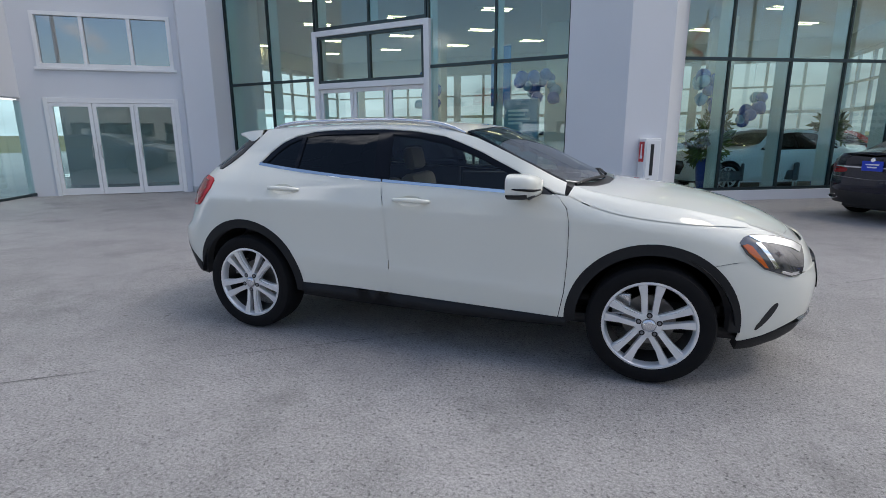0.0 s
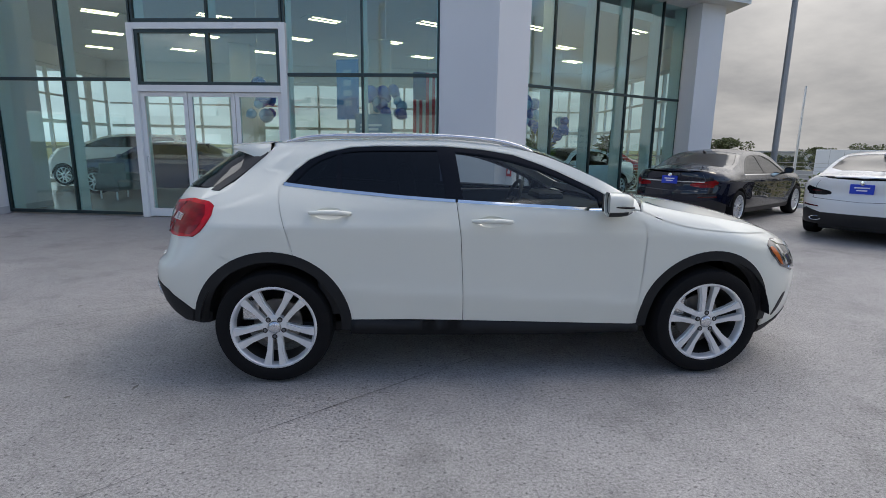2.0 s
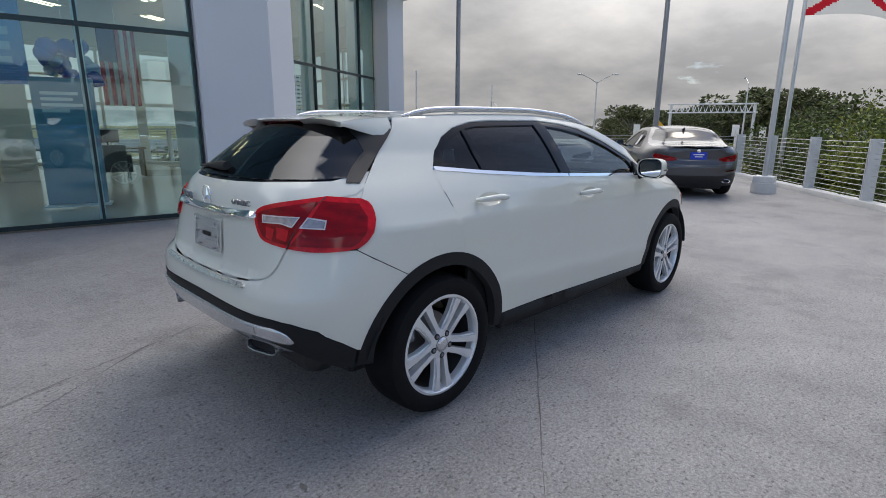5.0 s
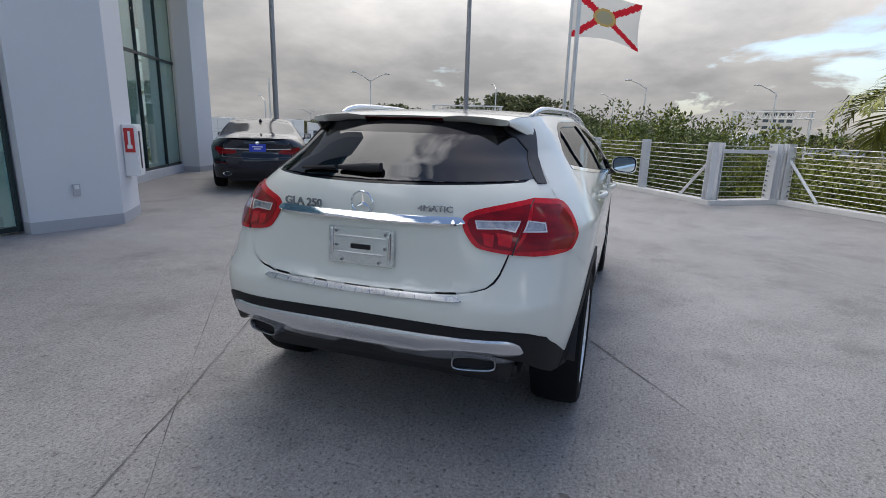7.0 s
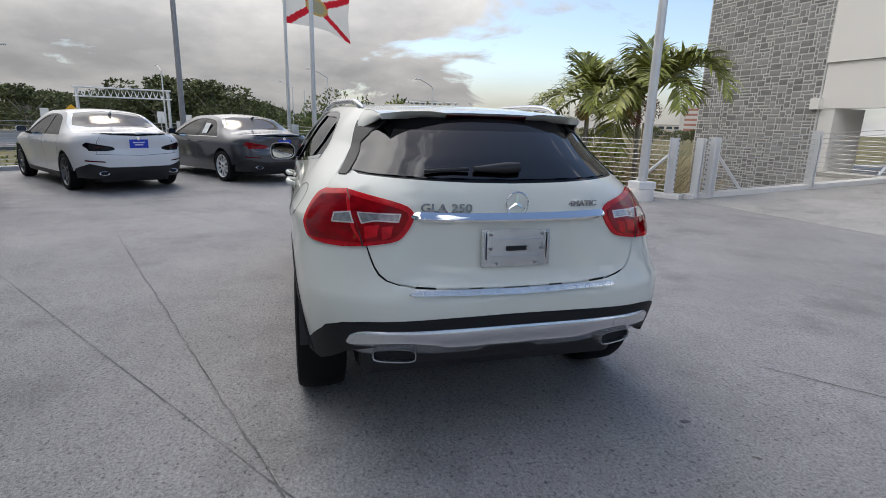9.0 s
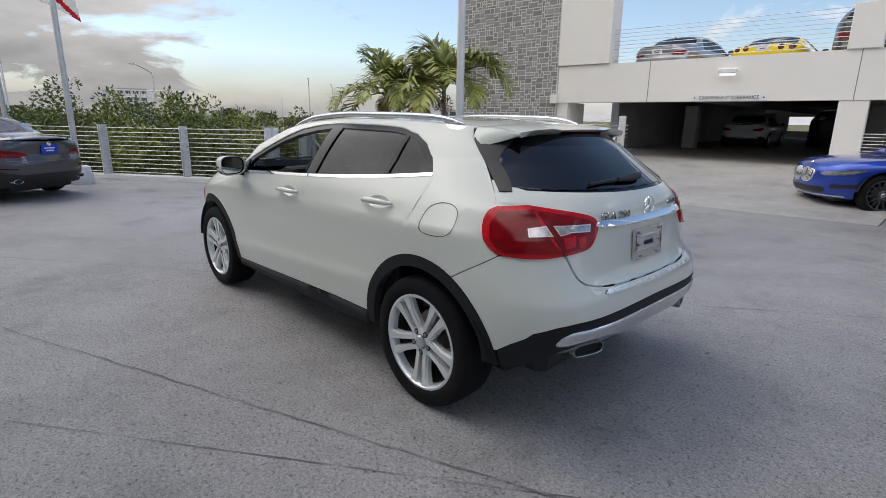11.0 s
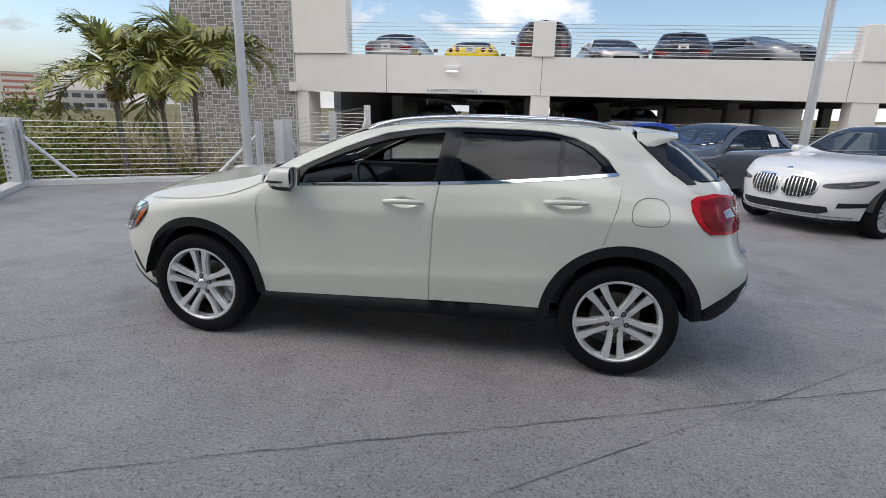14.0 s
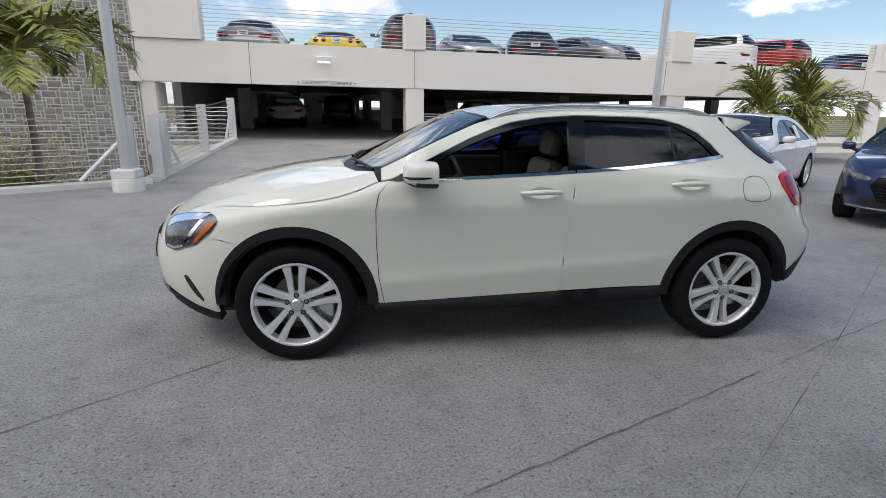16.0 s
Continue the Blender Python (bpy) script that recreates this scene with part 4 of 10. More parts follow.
def inside(px, py, loops):
    c = np.zeros(len(px), bool)
    for lp in loops:
        xs, ys = np.array([p[0] for p in lp]), np.array([p[1] for p in lp])
        x2, y2 = np.roll(xs, -1), np.roll(ys, -1)
        for x0, y0, x1, y1 in zip(xs, ys, x2, y2):
            if y0 != y1:
                c ^= ((y0 > py) != (y1 > py)) & (px < (x1 - x0) * (py - y0) / (y1 - y0) + x0)
    return c


def shrink(loop, d):
    """The loop moved inwards by d."""
    area = sum(p[0] * loop[(i + 1) % len(loop)][1] - loop[(i + 1) % len(loop)][0] * p[1] for i, p in enumerate(loop))
    sg = 1 if area > 0 else -1
    out = []
    for i, p in enumerate(loop):
        a, b = loop[i - 1], loop[(i + 1) % len(loop)]
        e1, e2 = Vector((p[0] - a[0], p[1] - a[1])), Vector((b[0] - p[0], b[1] - p[1]))
        if e1.length < 1e-6 or e2.length < 1e-6:
            out.append(p)
            continue
        e1.normalize(), e2.normalize()
        n = Vector((-e1.y - e2.y, e1.x + e2.x))
        if n.length < 1e-3:
            out.append(p)
            continue
        n.normalize()
        k = d / max(0.5, abs(n.dot(Vector((-e1.y, e1.x)))))
        out.append((p[0] + sg * n.x * k, p[1] + sg * n.y * k))
    return out


def panel(name, surf, loop, material, parent, holes=(), off=0.0, fold=0.012, gap=0.0, grid=0.05, flip=False, label="", bulge=0.0):
    """A sheet cut out of a surface along a loop, with its rim folded in."""
    if gap:
        loop = shrink(dense(loop, grid * 0.8), gap)
    loops = [dense(loop, grid * 0.6)] + [dense(h, grid * 0.6) for h in holes]
    pts, edges = [], []
    for lp in loops:
        n0 = len(pts)
        pts += lp
        edges += [(n0 + i, n0 + (i + 1) % len(lp)) for i in range(len(lp))]
    bx, by = np.array([p[0] for p in pts]), np.array([p[1] for p in pts])
    gx, gy = np.meshgrid(np.arange(bx.min() + grid / 2, bx.max(), grid), np.arange(by.min() + grid / 2, by.max(), grid))
    gx, gy = gx.ravel(), gy.ravel()
    if len(gx):
        ok = inside(gx, gy, loops)
        gx, gy = gx[ok], gy[ok]
    if len(gx):
        d = np.min((gx[:, None] - bx[None]) ** 2 + (gy[:, None] - by[None]) ** 2, axis=1)
        ok = d > (grid * 0.45) ** 2
        pts += list(zip(gx[ok].tolist(), gy[ok].tolist()))
    vs, _, fs, *_ = geometry.delaunay_2d_cdt([Vector(p) for p in pts], edges, [], 0, 1e-7)
    q = np.array([tuple(v) for v in vs])
    tri = np.array([f for f in fs if len(f) == 3])
    cen = q[tri].mean(1)
    tri = tri[inside(cen[:, 0], cen[:, 1], loops)]
    h = 1e-3
    p0 = surf(q)
    nrm = np.cross(surf(q + (h, 0)) - surf(q - (h, 0)), surf(q + (0, h)) - surf(q - (0, h)))
    ln = np.linalg.norm(nrm, axis=1, keepdims=True)
    nrm = nrm / np.maximum(ln, 1e-12)
    bad = ln[:, 0] < 1e-10
    nrm[bad] = (0, 0, 1)
    # outwards: away from the cabin's middle line
    mid = p0 - np.stack((np.clip(p0[:, 0], -0.9, 0.9), np.zeros(len(p0)), np.full(len(p0), 0.6)), 1)
    sg = 1.0 if (nrm * mid).sum() > 0 else -1.0
    nrm = nrm * sg
    bl = np.zeros(len(q))
    if bulge:
        d = np.sqrt(np.min((q[:, 0][:, None] - bx[None]) ** 2 + (q[:, 1][:, None] - by[None]) ** 2, axis=1))
        bl = bulge * (1 - np.exp(-d / 0.03))
    pos = p0 + nrm * (off + bl)[:, None]
    inner = p0 + nrm * (off - fold)
    if flip:
        pos, inner, nrm = pos * (1, -1, 1), inner * (1, -1, 1), nrm * (1, -1, 1)
    fn = np.cross(pos[tri[:, 1]] - pos[tri[:, 0]], pos[tri[:, 2]] - pos[tri[:, 0]])
    wrong = (fn * nrm[tri].mean(1)).sum(1) < 0
    tri[wrong] = tri[wrong][:, ::-1]
    faces = tri.tolist()
    cnt = {}
    for f in faces:
        for e in ((f[0], f[1]), (f[1], f[2]), (f[2], f[0])):
            cnt[tuple(sorted(e))] = None if tuple(sorted(e)) in cnt else e
    rim = [e for e in cnt.values() if e]
    new_id, verts, norms = {}, pos.tolist(), nrm.tolist()
    for e in rim:
        for v in e:
            if v not in new_id:
                new_id[v] = len(verts)
                verts.append(inner[v].tolist())
                norms.append(nrm[v].tolist())
    if fold:
        faces += [[b_, a_, new_id[a_], new_id[b_]] for a_, b_ in rim]
    me = bpy.data.meshes.new(name)
    me.from_pydata(verts, [], faces)
    for pl in me.polygons:
        pl.use_smooth = True
    if abs(bulge) < 0.005:
        me.normals_split_custom_set_from_vertices([Vector(n) for n in norms])
    me.materials.append(M[material] if isinstance(material, str) else material)
    ob = new(name, me)
    ob.parent = parent
    if label:
        tagged(ob, label)
    return ob


def arc(cx, cz, r, a0, a1, n=22):
    return [(cx + r * math.cos(radians(a0 + (a1 - a0) * i / n)), cz + r * math.sin(radians(a0 + (a1 - a0) * i / n))) for i in range(n + 1)]


def paint(name, color, metal=0.0, rough=0.32):
    m = mat(name, color, rough, metal=metal, vary=0.012, vscale=1.5, coat=1.0, grain=0.0)
    b = m.node_tree.nodes["Principled BSDF"]
    b.inputs["Specular IOR Level"].default_value = 0.3 if metal > 0.3 else 0.06
    b.inputs["Coat Roughness"].default_value = 0.015
    b.inputs["Coat IOR"].default_value = 1.55
    return m


M.update(
    tyre=mat("tyre_rubber", (0.007, 0.007, 0.008), 0.8, ior=1.3, vary=0.15, vscale=9, bump=0.2, bscale=120),
    rim=mat("silver_alloy", (0.80, 0.81, 0.82), 0.32, metal=0.45, vary=0.04),
    rim_dark=mat("dark_alloy", (0.16, 0.165, 0.17), 0.3, metal=0.8, vary=0.05),
    chrome=mat("chrome", (0.86, 0.87, 0.88), 0.06, metal=1.0),
    bare_plate=mat("polished_plate", (0.78, 0.78, 0.76), 0.26, metal=0.80, vary=0.10, vscale=9),
    satin=mat("satin_silver", (0.68, 0.69, 0.71), 0.27, metal=0.85, vary=0.04),
    cladding=mat("dark_grey_cladding", (0.012, 0.013, 0.015), 0.62, ior=1.38, vary=0.08, vscale=4, bump=0.1, bscale=300),
    gloss_black=mat("gloss_black_trim", (0.004, 0.004, 0.006), 0.10, ior=1.33),
    cabin=mat("dark_cabin_trim", (0.018, 0.018, 0.02), 0.6, vary=0.1),
    seat=mat("beige_seat_leather", (0.42, 0.37, 0.30), 0.5, vary=0.06, vscale=6, bump=0.1),
    seat_dark=mat("dark_seat_leather", (0.03, 0.03, 0.032), 0.5, vary=0.08),
    red_lens=mat("red_lamp_lens", (0.24, 0.001, 0.004), 0.08, coat=0.0, ior=1.38, vary=0.42, vscale=11, stretch=(1, 1, 3)),
    red_bright=mat("bright_red_lens", (0.58, 0.006, 0.014), 0.16, coat=0.08, ior=1.36, vary=0.25, vscale=40),
    pale_guide=mat("pale_light_guide", (0.72, 0.62, 0.61), 0.15, metal=0.3, coat=1.0, vary=0.1, vscale=30),
    red_dark=mat("dark_red_lens", (0.08, 0.001, 0.003), 0.12, coat=0.12, vary=0.1),
    clear_lens=mat("clear_lamp_lens", (0.46, 0.42, 0.42), 0.12, metal=0.6, coat=1.0, vary=0.4, vscale=45),
    lamp_dark=mat("dark_lamp_inside", (0.10, 0.10, 0.11), 0.10, metal=0.5, coat=1.0, vary=0.5, vscale=22),
    head_lens=mat("headlamp_inside", (0.20, 0.20, 0.21), 0.10, metal=0.6, coat=1.0, vary=0.4, vscale=14),
    amber=mat("amber_lens", (0.55, 0.11, 0.01), 0.16, coat=0.5),
    letter=mat("letter_chrome", (0.34, 0.35, 0.37), 0.25, metal=0.9),
    disc=mat("brake_disc", (0.22, 0.21, 0.20), 0.35, metal=0.8, vary=0.2),
    car_glass=glass_mat("car_window", (0.50, 0.55, 0.53), 0.0, 0.0),
    car_glass_dark=glass_mat("privacy_glass", (0.03, 0.035, 0.05), 0.0, -0.012, 0.75),
    rear_glass=glass_mat("rear_privacy_glass", (0.03, 0.035, 0.05), 0.0, 0.03, 0.8),
    windscreen=glass_mat("windscreen_glass", (0.55, 0.60, 0.58), 0.0, 0.12),
    dusty_glass=mat("dusty_rear_glass", (0.085, 0.08, 0.075), 0.10, vary=0.08, vscale=2.5),
    barrel=mat("dark_wheel_barrel", (0.05, 0.05, 0.052), 0.5, metal=0.4, vary=0.15),
    paper=mat("white_paper", (0.8, 0.8, 0.78), 0.8),
)


def spoke_wheel(parent, at, r, width, style, rim_mat, side, rim_r=None, sides=48, turn=-HP):
    """A wheel with its outer face towards side * y; at is its hub."""
    rim_r = rim_r or r * 0.66
    w2 = width / 2
    m = Matrix.Translation(at) @ Matrix.Rotation(-side * HP, 4, "X")        # local z points outwards
    bm = bmesh.new()
    prof = [(rim_r, -w2 * 0.85), (rim_r + 0.012, -w2 * 0.95), (r * 0.85, -w2), (r * 0.955, -w2 * 0.93), (r * 0.99, -w2 * 0.72), (r, -w2 * 0.35),
            (r, w2 * 0.35), (r * 0.99, w2 * 0.72), (r * 0.955, w2 * 0.93), (r * 0.90, w2 * 0.99), (r * 0.84, w2), (r * 0.78, w2 * 0.985), (rim_r + 0.012, w2 * 0.93), (rim_r, w2 * 0.84)]
    lathe(bm, prof, m, sides)
    # grooves round the tread
    tyre = part("tyre", bm, "tyre", parent, "black rubber tyre", 40)
    bm = bmesh.new()
    lathe(bm, [(rim_r * 0.90, -w2 * 0.8), (rim_r * 0.925, w2 * 0.50), (rim_r * 0.98, w2 * 0.50), (rim_r * 0.98, -w2 * 0.8)], m, sides)
    part("barrel", bm, "barrel", parent, "dark inner barrel of the wheel", 40)
    bm = bmesh.new()
    lathe(bm, [(rim_r * 0.925, w2 * 0.50), (rim_r * 0.945, w2 * 0.70), (rim_r * 0.955, w2 * 0.86), (rim_r * 0.985, w2 * 0.93), (rim_r * 1.03, w2 * 0.91), (rim_r * 1.03, w2 * 0.80), (rim_r * 0.99, w2 * 0.50)], m, sides)
    n = 5
    zf = w2 * 0.72

    def bar(p, q, w0, w1, z0, z1, depth):
        p, q = Vector((*p, 0)), Vector((*q, 0))
        d = (q - p).normalized()
        t = Vector((-d.y, d.x, 0))
        top = [p + t * w0 + Vector((0, 0, z0)), p - t * w0 + Vector((0, 0, z0)), q - t * w1 + Vector((0, 0, z1)), q + t * w1 + Vector((0, 0, z1))]
        low = [p + t * w0 * 1.1 + Vector((0, 0, z0 - depth)), p - t * w0 * 1.1 + Vector((0, 0, z0 - depth)), q - t * w1 * 1.1 + Vector((0, 0, z1 - depth)), q + t * w1 * 1.1 + Vector((0, 0, z1 - depth))]
        a = [bm.verts.new(m @ v) for v in top]
        b = [bm.verts.new(m @ v) for v in low]
        bm.faces.new(a)
        bm.faces.new(b[::-1])
        for i in range(4):
            bm.faces.new((a[i], b[i], b[(i + 1) % 4], a[(i + 1) % 4]))
    for i in range(n):
        a = 2 * math.pi * i / n + turn
        e = Vector((math.cos(a), math.sin(a)))
        f = Vector((-math.sin(a), math.cos(a)))
        if style == "twin":
            for sg in (-1, 1):
                # each spoke: a flat land with a chamfer towards its twin, wider at the rim
                p = e * 0.044 + f * sg * 0.0230
                q = e * (rim_r * 0.62) + f * sg * 0.0290
                s_ = e * (rim_r * 0.945) + f * sg * 0.0430
                bar(p, q, 0.0125, 0.0120, zf + 0.002, zf + 0.014, 0.036)
                bar(q, s_, 0.0120, 0.0205, zf + 0.014, zf + 0.020, 0.036)
                c0, c1, c2 = p + f * sg * 0.0135, q + f * sg * 0.0165, s_ + f * sg * 0.0240
                bar(c0, c1, 0.0045, 0.0055, zf - 0.008, zf + 0.002, 0.024)
                bar(c1, c2, 0.0055, 0.0060, zf + 0.002, zf + 0.010, 0.024)
        elif style == "y":
            for sg in (-1, 1):
                bar(e * 0.04, e * rim_r * 0.95 + f * sg * 0.075, 0.020, 0.014, zf, zf + 0.012, 0.03)
        else:
            for sg in (-1, 0, 1):
                bar(e * 0.04 + f * sg * 0.01, e * rim_r * 0.95 + f * sg * 0.10, 0.012, 0.010, zf, zf + 0.01, 0.03)
    lathe(bm, [(0.075, zf - 0.04), (0.075, zf + 0.002), (0.06, zf + 0.008), (0.040, zf + 0.008)], m, 24)
    bmesh.ops.recalc_face_normals(bm, faces=bm.faces)
    rim = part("rim", bm, rim_mat, parent, "", 35)
    bm = bmesh.new()
    lathe(bm, [(0.0, zf + 0.020), (0.024, zf + 0.021), (0.030, zf + 0.017), (0.036, zf + 0.012), (0.037, zf)], m, 24)
    part("hub_cap", bm, "satin", parent, "", 40)
    if style == "twin":
        for i in range(5):
            a = 2 * math.pi * i / 5 + turn
            at_ = m @ Matrix.Translation((0.057 * math.cos(a), 0.057 * math.sin(a), 0))
            bm = bmesh.new()
            lathe(bm, [(0.0, zf + 0.009), (0.0155, zf + 0.009), (0.0165, zf + 0.004)], at_, 16)
            part("bolt_hole", bm, "black", parent, "dark bolt recess")
            bm = bmesh.new()
            lathe(bm, [(0.0, zf + 0.0125), (0.007, zf + 0.0120), (0.009, zf + 0.009)], at_, 8)
            part("wheel_bolt", bm, "bolt", parent)
    bm = bmesh.new()
    lathe(bm, [(0.0, -w2 * 0.1), (r * 0.42, -w2 * 0.1), (r * 0.42, -w2 * 0.3), (0, -w2 * 0.3)], m, 32)
    part("brake_disc", bm, "disc", parent)
    if style == "twin":
        bm = bmesh.new()
        box(bm, (-0.21, 0.02, -w2 * 0.45), (-0.10, 0.15, w2 * 0.12), m, 0.012)
        part("brake_caliper", bm, "satin", parent, "grey brake caliper")


def wheel_set(root, hubs, r, width, style, rim_mat, rim_r=None, sides=40):
    for x, y in hubs:
        w = new("wheel")
        w.parent = root
        spoke_wheel(w, (x, y, r), r, width, style, rim_mat, 1 if y > 0 else -1, rim_r, sides, HP if (x > 0) == (y < 0) else -HP)


def liner(root, cx, cz, r, y0, y1):
    bm = bmesh.new()
    pts = arc(cx, cz, r, 6, 174, 20)
    a = [bm.verts.new((x, y0, z)) for x, z in pts]
    b = [bm.verts.new((x, y1, z)) for x, z in pts]
    for i in range(len(pts) - 1):
        bm.faces.new((a[i], a[i + 1], b[i + 1], b[i]))
    bm.faces.new(a)
    part("wheel_arch_liner", bm, "cabin", root)


def seat_part(name, x, y, mat_name, root, lean=12, wide=0.52, zb=0.52, high=0.62):
    """A front seat at (x, y): cushion, back and head rest."""
    s = new(name)
    s.parent = root
    bm = bmesh.new()
    box(bm, (x - 0.27, y - wide / 2, zb - 0.14), (x + 0.27, y + wide / 2, zb), None, 0.05)
    part("cushion", bm, mat_name, s, "", 40)
    m = Matrix.Translation((x - 0.25, y, zb - 0.05)) @ Matrix.Rotation(radians(-lean), 4, "Y")
    bm = bmesh.new()
    box(bm, (-0.13, -wide / 2, 0.0), (0.02, wide / 2, high), m, 0.06)
    part("backrest", bm, mat_name, s, "", 40)
    bm = bmesh.new()
    box(bm, (-0.11, -0.14, high + 0.03), (0.0, 0.14, high + 0.22), m, 0.045)
    part("head_rest", bm, mat_name, s, "", 40)


def mirror(root, x, y, z, side, body_mat, signal=True, size=1.0):
    """A door mirror: a rounded shell open to the back, with its glass set in a dark rim."""
    mr = new("door_mirror")
    mr.parent = root
    m = Matrix.Translation((x, y, z)) @ Matrix.Diagonal((size, size * side, size, 1))
    n = 36

    def ring(k, xx, dy=0.0):
        out = []
        for i in range(n):
            t = 2 * math.pi * i / n
            c, s_ = math.cos(t), math.sin(t)
            py = 0.098 * k * math.copysign(abs(c) ** 0.62, c)
            pz = 0.068 * k * math.copysign(abs(s_) ** 0.62, s_) * (1.0 + 0.10 * c)
            out.append(bm.verts.new(m @ Vector((xx - 0.22 * py, py + dy, pz))))
        return out

    def join(rings):
        for p, q in zip(rings, rings[1:]):
            for i in range(n):
                bm.faces.new((p[i], p[(i + 1) % n], q[(i + 1) % n], q[i]))
    bm = bmesh.new()
    rs = [ring(0.93, -0.040), ring(1.0, -0.046), ring(1.0, -0.015), ring(0.98, 0.030), ring(0.90, 0.066), ring(0.68, 0.096), ring(0.3, 0.106)]
    join(rs)
    bm.faces.new(rs[-1])
    bmesh.ops.recalc_face_normals(bm, faces=bm.faces)
    part("housing", bm, body_mat, mr, "", 60)
    bm = bmesh.new()
    rs = [ring(0.94, -0.028), ring(0.90, -0.020)]
    join(rs)
    bm.faces.new(rs[-1])
    part("rim", bm, "black", mr)
    bm = bmesh.new()
    bm.faces.new(ring(0.84, -0.026))
    part("mirror_glass", bm, "chrome", mr, "mirror glass")
    if signal:
        bm = bmesh.new()
        tube(bm, [m @ Vector(p) for p in ((0.107, 0.0, -0.016), (0.086, 0.068, -0.014), (0.050, 0.0895, -0.012), (0.010, 0.0975, -0.010), (-0.030, 0.0995, -0.008))], [0.004, 0.007, 0.007, 0.006, 0.003], 8)
        part("turn_signal", bm, "gloss_black", mr, "dark turn signal strip", 50)
        bm = bmesh.new()
        rs = [ring(1.018, -0.046), ring(1.018, -0.015), ring(0.998, 0.031), ring(0.92, 0.068), ring(0.70, 0.099)]
        join(rs)
        bmesh.ops.delete(bm, geom=[v for v in bm.verts if v.co.z > z - 0.034 * size], context="VERTS")
        bmesh.ops.recalc_face_normals(bm, faces=bm.faces)
        part("lower_shell", bm, "black", mr, "black lower shell", 50)
    bm = bmesh.new()
    tube(bm, [m @ Vector((0.02, -0.06, -0.050)), m @ Vector((0.035, -0.13, -0.070)), m @ Vector((0.045, -0.18, -0.080))], [0.022, 0.026, 0.03], 8)
    part("stalk", bm, "black", mr, "", 50)



def both(f):
    for flip in (True, False):
        f(flip)


def skid_plate(S, root):
    """The silver plate under the rear bumper: an upright ledge, under it a dropped middle that leans forward, and lobes round the exhausts."""
    bm = bmesh.new()
    n, k = 110, 14
    front, back = [], []
    low_z = curve([0.0, 0.09, 0.15, 0.30, 0.40, 0.46, 0.58, 0.69], [0.450, 0.450, 0.430, 0.430, 0.438, 0.448, 0.436, 0.450])
    ledge = curve([0.0, 0.24, 0.29, 0.35, 0.50, 0.60, 0.69], [0.489, 0.489, 0.490, 0.506, 0.520, 0.515, 0.500])
    for i in range(n + 1):
        s = -1 + 2 * i / n
        y = 0.690 * s
        e = min(1.0, (1 - abs(s)) / 0.12)
        round_end = 0.12 + 0.88 * math.sqrt(max(0.0, 1 - (1 - e) ** 2))
        mid = 0.508
        top = mid + 0.061 * round_end
        bot = mid + (float(low_z(abs(y))) - mid) * round_end
        led = mid + (float(ledge(abs(y))) - mid) * round_end
        cf, cb = [], []
        for j in range(k + 1):
            if j <= 6:
                z, lean = bot + (led - bot) * j / 6, (1 - j / 6)
            else:
                z, lean = led + (top - led) * (j - 6) / (k - 6), 0.0
            x, yy, _ = S.belt(np.array([[S.R(y, max(z, 0.42)), max(z, 0.42)]]))[0]
            step = 0.012 - 0.050 * lean
            if j == 6:
                step = 0.0150
            if j == k:
                step = 0.004
            if j == k - 1:
                step = 0.010
            cf.append(bm.verts.new((x - 0.004 - step * min(1.0, round_end), yy, z)))
            cb.append(bm.verts.new((x + 0.05, yy, z)))
        front.append(cf)
        back.append(cb)
    for i in range(n):
        for j in range(k):
            bm.faces.new((front[i][j], front[i][j + 1], front[i + 1][j + 1], front[i + 1][j]))
        bm.faces.new((front[i][0], front[i + 1][0], back[i + 1][0], back[i][0]))
        bm.faces.new((front[i][k], back[i][k], back[i + 1][k], front[i + 1][k]))
    for i in (0, n):
        for j in range(k):
            bm.faces.new((front[i][j], front[i][j + 1], back[i][j + 1], back[i][j]))
    bmesh.ops.recalc_face_normals(bm, faces=bm.faces)
    part("skid_plate", bm, "satin", root, "silver rear skid plate", 45)
    lp = [(-S.R(y, z), z) for y, z in ((0.455, 0.527), (0.525, 0.527), (0.525, 0.562), (0.455, 0.562))]
    panel("tow_cover", S.belt, lp, "satin", root, off=0.0185, fold=0.006, grid=0.03, gap=0.001)


